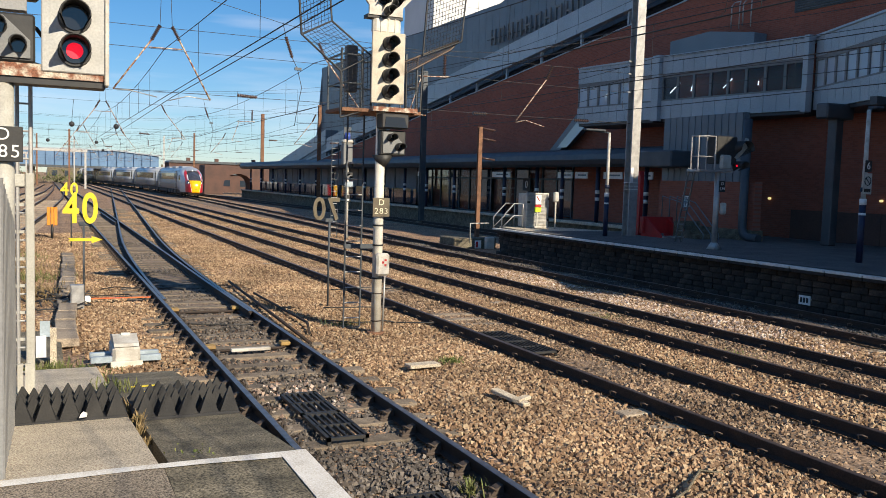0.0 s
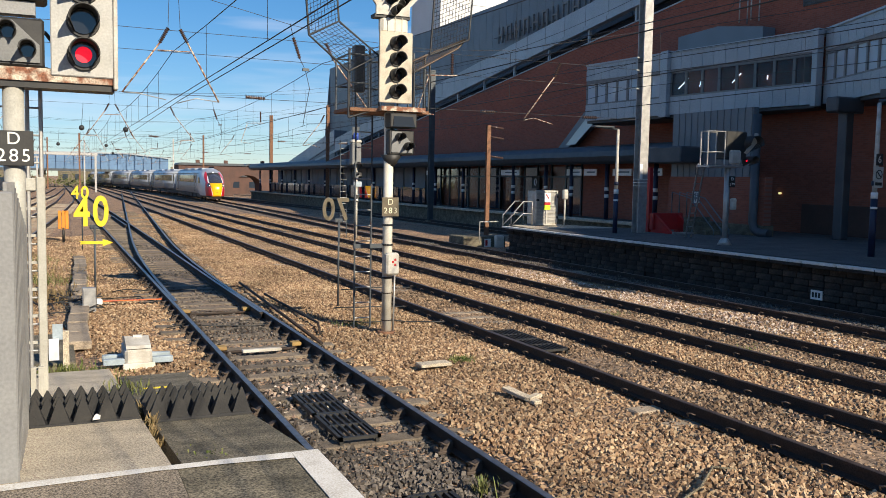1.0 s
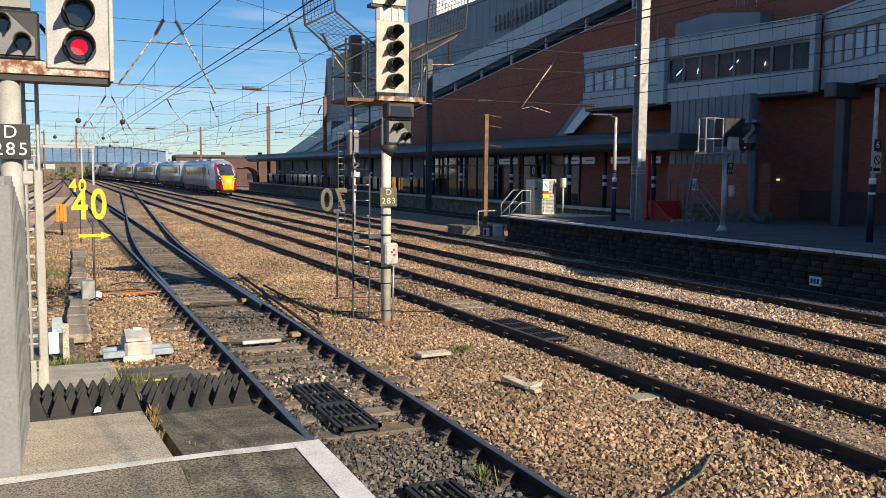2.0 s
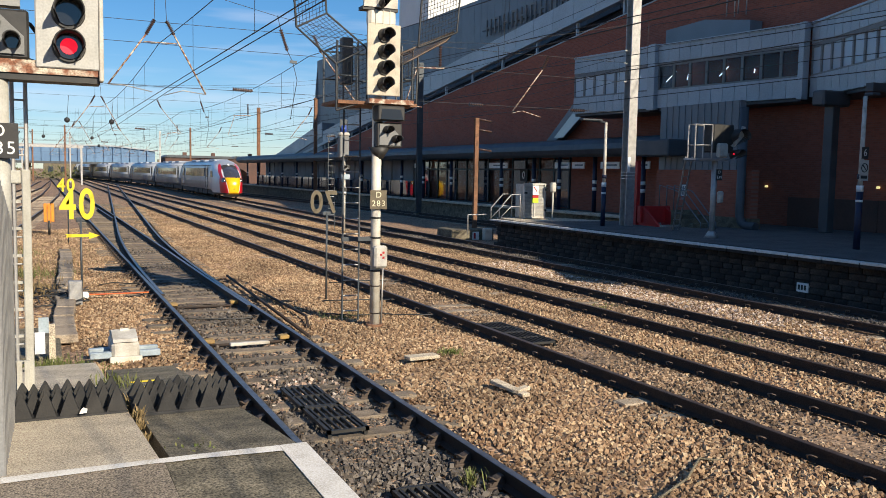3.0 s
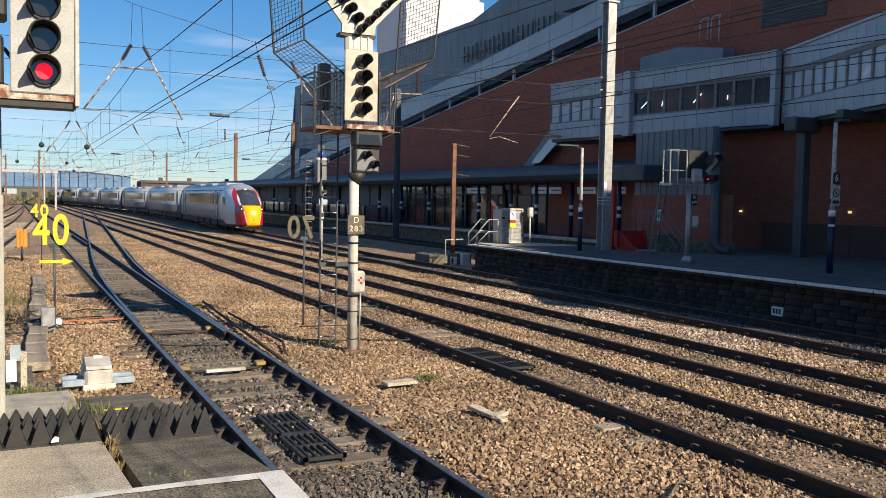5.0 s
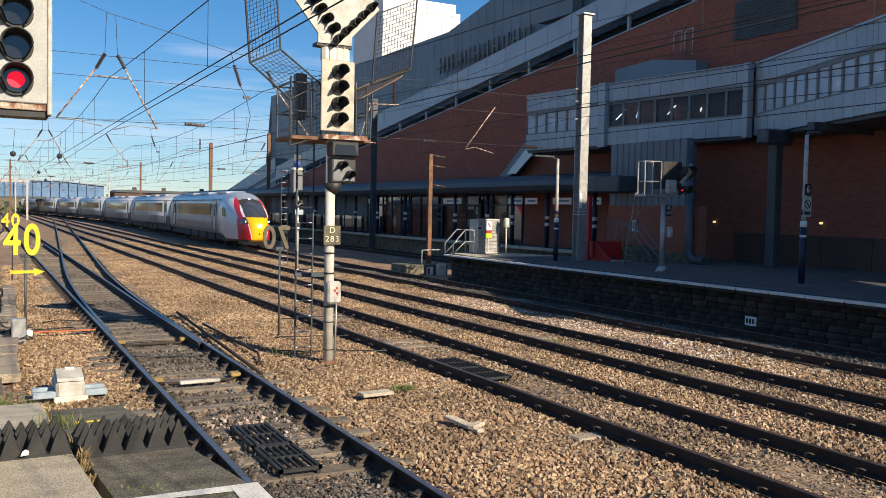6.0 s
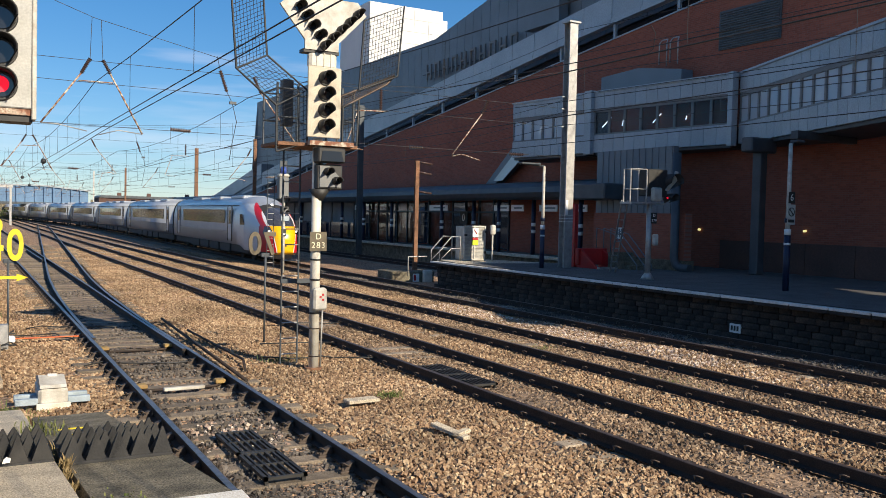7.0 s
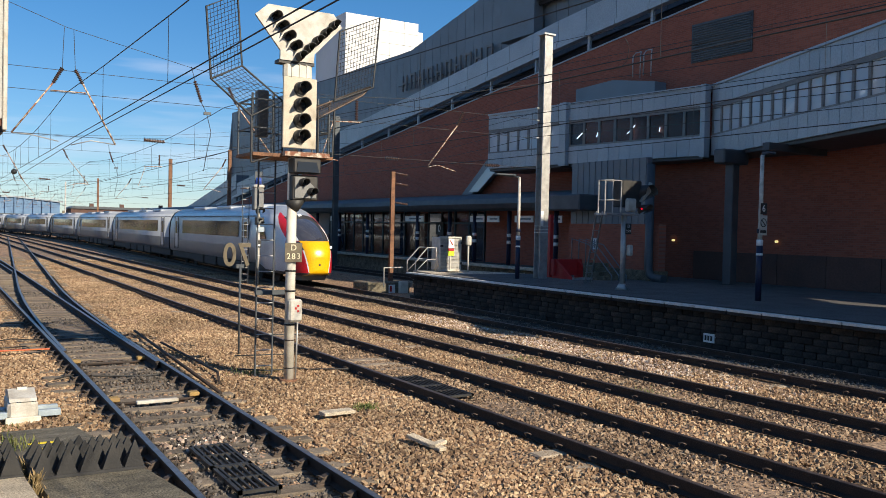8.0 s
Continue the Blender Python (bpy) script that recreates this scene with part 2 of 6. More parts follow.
M_TOWER = mat("white_tower_panel", (0.66, 0.66, 0.65), (0.6, 0.6, 0.59), 0.6, 0, 0.3, 20, 0.0)
M_BRIDGE = mat("blue_bridge_paint", (0.12, 0.22, 0.36), (0.085, 0.16, 0.28), 0.6, 0, 0.5, 20, 0.0)
M_BRICKFAR = mat("far_brick", (0.12, 0.065, 0.05), (0.08, 0.05, 0.042), 0.9, 0, 0.8, 20, 0.1)
M_BACKWALL = mat("inner_wall", (0.24, 0.26, 0.28), (0.18, 0.2, 0.22), 0.7, 0, 1, 20, 0.0)
M_GLASS_CLEAR = clear_glass("clear_glass")
M_LAMP = glow("strip_lamp", (1.0, 0.98, 0.9), 2.5)
M_BLUE = mat("blue_lamp_case", (0.05, 0.1, 0.45), (0.04, 0.08, 0.3), 0.3, 0, 5, 40, 0.0)
M_STEELBLUE = mat("pale_blue_steel", (0.40, 0.47, 0.52), (0.3, 0.36, 0.4), 0.6, 0.1, 5, 40, 0.1)
M_LIME = mat("lime_sign", (0.55, 0.75, 0.03), (0.5, 0.7, 0.03), 0.5, 0, 5, 40, 0.0)
M_TAPE = mat("orange_tape", (0.9, 0.18, 0.03), (0.75, 0.14, 0.03), 0.5, 0, 5, 40, 0.0)
M_GREYFENCE = mat("grey_steel_sheet", (0.27, 0.27, 0.265), (0.22, 0.22, 0.22), 0.55, 0.1, 3, 50, 0.08)
M_TRAIN_LOW = mat("train_lower_band", (0.2, 0.21, 0.23), (0.16, 0.17, 0.185), 0.35, 0.2, 0.6, 20, 0.0)
M_TRAINGLASS = glass("train_glass", (0.045, 0.055, 0.07), 0.06)
M_TRAINGLASS.node_tree.nodes["Principled BSDF"].inputs["IOR"].default_value = 1.4
M_TRAINGLASS.node_tree.nodes["Principled BSDF"].inputs["Coat Weight"].default_value = 0.0
M_LAMPCASE = glass("headlamp_cover", (0.05, 0.05, 0.06))
M_BLUEGLASS = glass("blue_tinted_glass", (0.05, 0.09, 0.25), 0.15)
M_WALLLAMP = glow("bulkhead_lamp", (1.0, 0.85, 0.35), 0.6)
M_BRASS = mat("worn_yellow_paint", (0.42, 0.27, 0.08), (0.25, 0.16, 0.07), 0.7, 0.1, 8, 60, 0.2)
M_TRAIN = mat("silver_train_body", (0.58, 0.61, 0.65), (0.52, 0.55, 0.59), 0.26, 0.12, 0.6, 20, 0.0)
M_TRAIN_ROOF = mat("train_roof", (0.42, 0.45, 0.5), (0.36, 0.39, 0.43), 0.35, 0.3, 1, 20, 0.0)
M_TRAIN_YELLOW = mat("train_yellow", (0.85, 0.45, 0.005), (0.8, 0.42, 0.005), 0.28, 0, 1, 20, 0.0)
M_TRAIN_RED = mat("train_red", (0.55, 0.012, 0.02), (0.5, 0.012, 0.02), 0.3, 0, 1, 20, 0.0)
M_TRAIN_WHITE = mat("train_white", (0.8, 0.8, 0.8), (0.74, 0.74, 0.74), 0.3, 0, 1, 20, 0.0)
M_TRAIN_DARK = mat("train_underframe", (0.035, 0.033, 0.032), (0.05, 0.045, 0.04), 0.7, 0.2, 3, 30, 0.1)
M_HEADLIGHT = glow("headlight", (1.0, 0.98, 0.92), 0.9)


# ---- shape helpers ----
def part(name, bm, material, parent=None, label="", smooth=False):
    """Links a bmesh as one mesh object, under a thing or part where one is given."""
    me = bpy.data.meshes.new(name)
    bm.to_mesh(me)
    bm.free()
    for m in material if isinstance(material, (list, tuple)) else (material,):
        me.materials.append(m)
    if smooth:
        for p in me.polygons:
            p.use_smooth = True
    ob = new(name, me)
    if parent:
        ob.parent = parent
    return tagged(ob, label)


def thing(name, x, y, z, label, category, group="", rz=0.0, kind=""):
    ob = new(name)
    ob.matrix_world = pose(x, y, z, 0, 0, rz)
    return tagged(ob, label, category, group, kind)


def box(bm, x0, x1, y0, y1, z0, z1, m=None, bevel=0.0, mi=0):
    """Adds a block with slightly rounded edges."""
    v = [bm.verts.new((x, y, z)) for z in (z0, z1) for y in (y0, y1) for x in (x0, x1)]
    f = [bm.faces.new([v[i] for i in q]) for q in ((0, 2, 3, 1), (4, 5, 7, 6), (0, 1, 5, 4), (2, 6, 7, 3), (0, 4, 6, 2), (1, 3, 7, 5))]
    for q in f:
        q.material_index = mi
    if bevel:
        e = list({e for q in f for e in q.edges})
        r = bmesh.ops.bevel(bm, geom=e, offset=bevel, segments=1, affect="EDGES")
        v = list({w for q in r["faces"] for w in q.verts} | {w for w in v if w.is_valid})
        for q in r["faces"]:
            q.material_index = mi
    if m is not None:
        bmesh.ops.transform(bm, matrix=m, verts=v)
    return bm


def tube(bm, a, b, r, r2=None, n=8, caps=True, mi=0):
    """A round bar from a to b."""
    a, b = Vector(a), Vector(b)
    q = (b - a).to_track_quat("Z", "Y").to_matrix()
    r2 = r if r2 is None else r2
    rings = []
    for p, rr in ((a, r), (b, r2)):
        rings.append([bm.verts.new(p + q @ Vector((rr * math.cos(2 * math.pi * i / n), rr * math.sin(2 * math.pi * i / n), 0))) for i in range(n)])
    fs = [bm.faces.new((rings[0][i], rings[0][(i + 1) % n], rings[1][(i + 1) % n], rings[1][i])) for i in range(n)]
    for f in fs:
        f.smooth = n > 6
    if caps:
        fs += [bm.faces.new(rings[0][::-1]), bm.faces.new(rings[1])]
    for f in fs:
        f.material_index = mi
    return bm


def pipe(bm, pts, r, n=6):
    """One continuous bent bar through the points."""
    pts = [Vector(p) for p in pts]
    rings, side = [], None
    for i, p in enumerate(pts):
        d = (pts[min(i + 1, len(pts) - 1)] - pts[max(i - 1, 0)]).normalized()
        if side is None:
            side = d.orthogonal().normalized()
        side = (side - d * side.dot(d)).normalized()
        up = d.cross(side)
        rings.append([bm.verts.new(p + (side * math.cos(2 * math.pi * k / n) + up * math.sin(2 * math.pi * k / n)) * r) for k in range(n)])
    for a, c in zip(rings, rings[1:]):
        for k in range(n):
            bm.faces.new((a[k], a[(k + 1) % n], c[(k + 1) % n], c[k])).smooth = True
    if n > 4 and (pts[0] - pts[-1]).length > 1e-4:
        bm.faces.new(rings[0][::-1])
        bm.faces.new(rings[-1])
    return bm


def prism(bm, outline, y0, y1, axis="y", m=None, mi=0):
    """Extrudes an outline of (u, v) along an axis; u, v are the other two in order."""
    def at(u, v, w):
        return {"y": (u, w, v), "x": (w, u, v), "z": (u, v, w)}[axis]
    lo = [bm.verts.new(at(u, v, y0)) for u, v in outline]
    hi = [bm.verts.new(at(u, v, y1)) for u, v in outline]
    k = len(outline)
    fs = [bm.faces.new((lo[i], lo[(i + 1) % k], hi[(i + 1) % k], hi[i])) for i in range(k)]
    fs += [bm.faces.new(lo[::-1]), bm.faces.new(hi)]
    for f in fs:
        f.material_index = mi
    bmesh.ops.recalc_face_normals(bm, faces=fs)
    if m is not None:
        bmesh.ops.transform(bm, matrix=m, verts=lo + hi)
    return bm


def B():
    return bmesh.new()


def glyph(name, ch, size, material, parent, m, depth=0.004, weight=0.0, label=""):
    """One raised letter that reads along +x and stands up along +y of m."""
    cu = bpy.data.curves.new(name, "FONT")
    cu.body, cu.size, cu.extrude, cu.align_x, cu.align_y, cu.offset = ch, size, depth, "CENTER", "CENTER", weight
    tmp = new(name, cu)
    me = bpy.data.meshes.new_from_object(tmp.evaluated_get(bpy.context.evaluated_depsgraph_get()))
    bpy.data.objects.remove(tmp)
    me.materials.clear()
    me.materials.append(material)
    ob = new(name, me)
    ob.parent = parent
    ob.matrix_local = m
    return tagged(ob, label)


def words(name, text, size, material, parent, m, depth=0.004, weight=0.0):
    """A row of letters, each a part of its own, centred on m."""
    for k, ch in enumerate(text):
        glyph("character", ch, size, material, parent, m @ pose((k - (len(text) - 1) / 2) * size * 0.62, 0, 0), depth, weight)


FACE = pose(0, 0, 0, 90, 0, 0)     # lettering that faces -y

# ---- ground ----
RAIL_H = 0.16
ZB = -0.19           # ballast level; rail heads run at 0
ZP = 0.87            # platform level
PLAT_X = 16.15       # edge of the island platform
FAR_PLAT_X = 24.2    # edge of the platform under the canopy


def ground():
    bm = B()
    xs = [-600, -40, -8, -2, 0, 2, 4, 6, 8, 10, 12, 14, 16, 30, 60, 600]
    ys = [-300, -30, -5, 0, 3, 6, 9, 12, 15, 18, 22, 26, 30, 40, 60, 100, 200, 400, 1500]
    rows = [[bm.verts.new((x, y, ZB - 0.012 + (0.02 * noise.noise((x * 0.4, y * 0.3, 0)) if 0 < y < 60 else 0))) for x in xs] for y in ys]
    for a, b in zip(rows, rows[1:]):
        for i in range(len(xs) - 1):
            bm.faces.new((a[i], a[i + 1], b[i + 1], b[i]))
    return tagged(part("ground", bm, M_BED), "rusty brown railway ballast bed between the tracks", "ground", kind="structure")


ground()


def stones(name, boxes, size, seed, material, label):
    """Loose broken stone: angular lumps laid close over stretches (x0, x1, y0, y1, per m2)."""
    rng = np.random.default_rng(seed)
    base = np.array([(sx, sy, sz) for sz in (-1, 1) for sy in (-1, 1) for sx in (-1, 1)], float)
    quads = np.array([(0, 2, 3, 1), (4, 5, 7, 6), (0, 1, 5, 4), (2, 6, 7, 3), (0, 4, 6, 2), (1, 3, 7, 5)])
    vs = []
    for x0, x1, y0, y1, density in boxes:
        k = int((x1 - x0) * (y1 - y0) * density)
        c = np.stack([rng.uniform(x0, x1, k), rng.uniform(y0, y1, k), np.zeros(k)], 1)
        c[:, 2] = ZB + 0.028 * np.sin(c[:, 0] * 2.1 + 1) * np.sin(c[:, 1] * 1.3) + rng.uniform(-0.018, 0.022, k)
        v = base[None] * rng.uniform(0.55, 1.2, (k, 1, 3)) * size * rng.uniform(0.55, 1.15, (k, 1, 1))
        v = v * rng.uniform(0.45, 1.1, (k, 8, 3))
        q = rng.normal(size=(k, 4))
        q /= np.linalg.norm(q, axis=1, keepdims=True)
        w, a, b, d = q.T
        rot = np.stack([1 - 2 * (b * b + d * d), 2 * (a * b - w * d), 2 * (a * d + w * b), 2 * (a * b + w * d), 1 - 2 * (a * a + d * d), 2 * (b * d - w * a),
                        2 * (a * d - w * b), 2 * (b * d + w * a), 1 - 2 * (a * a + b * b)], 1).reshape(k, 3, 3)
        vs.append(np.einsum("kij,knj->kni", rot, v) + c[:, None])
    v = np.concatenate(vs)
    k = len(v)
    f = (quads[None] + np.arange(k)[:, None, None] * 8).reshape(-1, 4)
    me = bpy.data.meshes.new(name)
    me.vertices.add(k * 8)
    me.vertices.foreach_set("co", v.reshape(-1))
    me.loops.add(len(f) * 4)
    me.loops.foreach_set("vertex_index", f.reshape(-1).astype(np.int32))
    me.polygons.add(len(f))
    me.polygons.foreach_set("loop_start", np.arange(0, len(f) * 4, 4, dtype=np.int32))
    me.polygons.foreach_set("use_smooth", np.zeros(len(f), dtype=bool))
    me.update()
    me.validate()
    me.materials.append(material)
    return tagged(new(name, me), label, "ballast", kind="stuff")


stones("ballast", [(4.22, 6.8, 4.5, 14, 900), (3.9, 4.22, 4.5, 14, 260), (3.95, 6.8, 14, 24, 620), (8.55, 10.0, 5, 18, 640), (11.75, 13.8, 7, 26, 420),
                   (8.55, 10.0, 18, 26, 420), (4.0, 13.8, 24, 46, 330), (0.4, 2.1, 14, 24, 480), (0.6, 2.1, 12, 14, 480), (0.2, 2.1, 24, 42, 300), (-2.5, 0.2, 16, 42, 240), (4.0, 13.8, 46, 66, 120)], 0.027, 4, M_BALLAST,
       "loose rusty brown and buff ballast stones")
stones("ballast", [(7.05, 8.3, 5, 16, 950), (7.05, 8.3, 16, 40, 480), (10.2, 11.5, 7, 22, 760), (10.2, 11.5, 22, 44, 380)], 0.026, 6, M_BALLAST_MID, "dirty brown ballast stones between the running rails")
stones("ballast", [(2.35, 3.6, 4.2, 9.5, 700), (2.35, 3.6, 9.5, 20, 260), (2.35, 3.6, 20, 40, 90), (1.55, 2.1, 4, 12, 600), (14.0, 15.9, 9, 40, 330)], 0.025, 5, M_BALLAST_GREY, "dark oily ballast stones between the rails")

stones("ballast", [(11.8, 13.3, 9.5, 12, 60), (12.0, 13.7, 12, 18, 260), (12.4, 13.7, 18, 24, 170), (2.4, 3.5, 9.6, 11.2, 90)], 0.03, 8, M_BALLAST_PALE, "scatter of fresh pale ballast stones")


def track_beds():
    """Dirty strips of packed stone between the rails."""
    for x, w, y0 in ((7.67, 0.66, 2), (10.86, 0.66, 4), (14.67, 0.7, 6), (2.97, 0.68, 18), (22.7, 0.7, 29)):
        bm = B()
        rows = []
        for i in range(60):
            y = y0 + (i / 59) ** 1.7 * (300 - y0)
            d = 0.5 * branch(y) if x == 2.97 and y < 70 else 0.0
            k = w + (d * 0.9 if x == 2.97 else 0) + 0.05 * noise.noise((x, y, 0))
            rows.append([bm.verts.new((x + d - k, y, ZB - 0.004)), bm.verts.new((x + d, y, ZB + (0.018 if x == 2.97 else 0.004))), bm.verts.new((x + d + k, y, ZB - 0.004))])
        for a, b in zip(rows, rows[1:]):
            bm.faces.new((a[0], a[1], b[1], b[0]))
            bm.faces.new((a[1], a[2], b[2], b[1]))
        brown = x in (7.67, 10.86)
        tagged(part("track_bed", bm, M_BED_BROWN if brown else M_BED_DIRTY), "rust-brown packed bed between the rails" if brown else "oily dark packed bed between the rails", "track bed", kind="structure")


# ---- tracks ----
def branch(y):
    """Sideways shift of the diverging road of the turnout."""
    if y < 18:
        return 0.0
    return 0.0016 * (y - 18) ** 2 if y < 38 else 0.64 + 0.064 * (y - 38)


track_beds()
PROFILE = [(-0.07, -0.159), (0.07, -0.159), (0.07, -0.148), (0.012, -0.125), (0.01, -0.045), (0.036, -0.036), (0.036, -0.006), (0.028, 0), (-0.028, 0), (-0.036, -0.006),
           (-0.036, -0.036), (-0.01, -0.045), (-0.012, -0.125), (-0.07, -0.148)]


def rail(parent, xs, ys, head):
    """One rail along y; xs gives the sideways place at each of ys."""
    bm = B()
    rings = [[bm.verts.new((x + u, y, v)) for u, v in PROFILE] for x, y in zip(xs, ys)]
    k = len(PROFILE)
    for a, b in zip(rings, rings[1:]):
        for i in range(k):
            f = bm.faces.new((a[i], a[(i + 1) % k], b[(i + 1) % k], b[i]))
            f.material_index = 1 if i in (6, 7, 8) else 0
    bm.faces.new(rings[0])
    bm.faces.new(rings[-1][::-1])
    bmesh.ops.recalc_face_normals(bm, faces=bm.faces)
    return part("rail", bm, [M_RAILSIDE, head], parent)


def shared(name, mesh, parent, m, label=""):
    ob = new(name, mesh)
    ob.parent = parent
    ob.matrix_local = m
    return tagged(ob, label)


def mesh_of(name, bm, *materials):
    me = bpy.data.meshes.new(name)
    bm.to_mesh(me)
    bm.free()
    for m in materials:
        me.materials.append(m)
    return me


SLEEPER_MESH = mesh_of("sleeper", box(B(), -1.25, 1.25, -0.13, 0.13, -0.36, -0.165, bevel=0.02), M_SLEEPER)
TIMBER_MESH = mesh_of("timber", box(B(), -1.3, 1.3, -0.125, 0.125, -0.36, -0.162, bevel=0.012), M_TIMBER)


def clip_mesh():
    """A bent spring clip on its cast shoulder."""
    bm = B()
    pipe(bm, [(0.0, -0.05, -0.13), (0.04, -0.03, -0.08), (0.04, 0.03, -0.065), (-0.01, 0.05, -0.085), (-0.035, 0.0, -0.12)], 0.009, n=5)
    return mesh_of("rail_clip", bm, M_CLIP)


CLIP_MESH = clip_mesh()
FAR_Y = 330


def sway(y):
    """Sideways shift of the platform line: it eases out to the east and then bends away west."""
    return float(np.interp(y, SWAY_Y, SWAY_X))


SWAY_KNOTS = ((0, 0), (38, 0), (60, 0.8), (75, 1.2), (87, 1.5), (110, 1.8), (130, 1.8), (150, 1.1), (165, 0.4), (178, -0.4), (203, -2.1), (225, -3.8), (330, -12.0))
SWAY_Y = np.linspace(0, 330, 166)
SWAY_X = np.interp(SWAY_Y, *zip(*SWAY_KNOTS))
for _ in range(8):
    SWAY_X[1:-1] = (SWAY_X[:-2] + 2 * SWAY_X[1:-1] + SWAY_X[2:]) / 4


def plain_track(name, x, head, label, y0, y1, clip_end, shift=None):
    t = thing(name, 0, 0, 0, label, "railway track", "tracks through the station")
    shift = shift or (lambda y: 0.0)
    ys = [y0 + (FAR_Y - y0) * i / 40 for i in range(41)]
    for dx in (-0.752, 0.752):
        rail(t, [x + shift(y) + dx for y in ys], ys, head)
    y = y0 + 0.3
    while y < y1:
        shared("sleeper", SLEEPER_MESH, t, pose(x + shift(y) + random.uniform(-0.03, 0.03), y, -0.03 + random.choice((-0.03, -0.02, -0.012, -0.004, 0.02)), 0, random.uniform(-0.5, 0.5)))
        if y < clip_end:
            for dx, turn in ((-0.752, 1), (0.752, 1), (-0.752, -1), (0.752, -1)):
                shared("rail_clip", CLIP_MESH, t, pose(x + shift(y) + dx + 0.095 * turn, y, 0, 0, 0, 0 if turn > 0 else 180))
        y += 0.65
    return t


plain_track("railway_track", 7.67, M_RAILTOP_DULL, "straight running line on concrete sleepers with rust-brown rails", 1, 75, 46)
plain_track("railway_track", 10.86, M_RAILTOP_DULL, "straight running line on half-buried concrete sleepers", 3, 75, 46)
plain_track("railway_track", 14.67, M_RAILTOP_DULL, "platform line beside the island platform in shadow", 5, 110, 30, sway)


def turnout():
    t = thing("railway_turnout", 0, 0, 0, "turnout with polished rails on dark timber bearers", "railway track", "tracks through the station")
    ys = [1, 10, 16, 18, 20, 22, 24, 27, 30, 34, 38, 50, 70, 100, 150]
    rail(t, [2.22] * 2, [1, FAR_Y], M_RAILTOP)
    rail(t, [3.724 + branch(y) for y in ys], ys, M_RAILTOP)
    yb = [18.5, 20, 22, 24, 27, 30, 34, 38, 50, 70, 100, 150]
    rail(t, [2.22 + 0.075 + branch(y) for y in yb], yb, M_RAILTOP)
    rail(t, [3.724 - 0.075, 3.65, 3.7, 3.724, 3.724], [16.5, 22, 30, 45, FAR_Y], M_RAILTOP)
    rail(t, [3.45, 3.42, 3.4], [48, 54, 60], M_RAILTOP)
    y = 1.2
    while y < 70:
        wide = 1.0 + (0.5 * branch(y) if y < 62 else 0) * 0.75
        ob = shared("timber_bearer", TIMBER_MESH, t, pose(2.97 + 0.5 * branch(y), y, random.uniform(-0.008, 0.008) - (0.05 if y < 8.3 else 0), 0, 0, random.uniform(-1, 1)) @ Matrix.Diagonal((wide, random.uniform(0.9, 1.1), 1, 1)))
        if y < 45:
            for x, turn in ((2.22, -1), (2.22, 1), (3.724 + branch(y), 1), (3.724 + branch(y), -1)):
                if turn < 0 and x > 3 and y > 16 or turn > 0 and x < 3 and y > 18:
                    continue
                shared("rail_chair", CHAIR_MESH, t, pose(x + 0.11 * turn, y, 0, 0, 0, 0 if turn > 0 else 180))
        y += 0.66
    return t


def chair_mesh():
    """Cast chair that holds the rail on its bearer, with its key and screws."""
    bm = B()
    box(bm, -0.09, 0.1, -0.07, 0.07, -0.175, -0.14, bevel=0.008)
    prism(bm, [(-0.085, -0.14), (0.06, -0.14), (0.0, -0.075), (-0.07, -0.05)], -0.045, 0.045)
    for y in (-0.045, 0.045):
        tube(bm, (0.07, y, -0.14), (0.07, y, -0.105), 0.018, n=6)
    pipe(bm, [(0.03, -0.05, -0.12), (0.06, -0.02, -0.07), (0.05, 0.04, -0.06), (0.0, 0.05, -0.09)], 0.011, n=5)
    return mesh_of("rail_chair", bm, M_CHAIR)


CHAIR_MESH = chair_mesh()
turnout()
for pts, label in (([(-2.6, 22), (-1.7, 40), (-0.5, 60), (0.9, 90), (2.0, 130), (3.0, 200)], "outer yard line with rusty rails"), ([(-6.0, 30), (-4.4, 55), (-2.6, 80), (-0.6, 120), (1.0, 180)], "yard siding with rusty rails"),
                   ([(-9.6, 40), (-7.4, 70), (-5.0, 110), (-2.0, 190)], "far yard siding with rusty rails")):
    t = thing("railway_track", 0, 0, 0, label, "railway track", "yard lines")
    for dx in (-0.752, 0.752):
        rail(t, [p[0] + dx for p in pts], [p[1] for p in pts], M_RAILTOP_DULL)
    for a, b in zip(pts, pts[1:]):
        n = int((b[1] - a[1]) / 0.9)
        for i in range(n if b[1] < 125 else 0):
            k = i / n
            shared("sleeper", SLEEPER_MESH, t, pose(a[0] + (b[0] - a[0]) * k, a[1] + (b[1] - a[1]) * k, random.uniform(-0.03, 0.0)))
t = thing("railway_track", 0, 0, 0, "line beside the canopied platform in shadow", "railway track", "tracks through the station")
for dx in (-0.752, 0.752):
    rail(t, [FAR_PLAT_X - 1.5 + dx, FAR_PLAT_X - 1.5 + dx, 18.2 + dx], [28.5, 70, 150], M_RAILTOP_DULL)
for i in range(70):
    shared("sleeper", SLEEPER_MESH, t, pose(FAR_PLAT_X - 1.5, 29 + i * 0.65, 0))


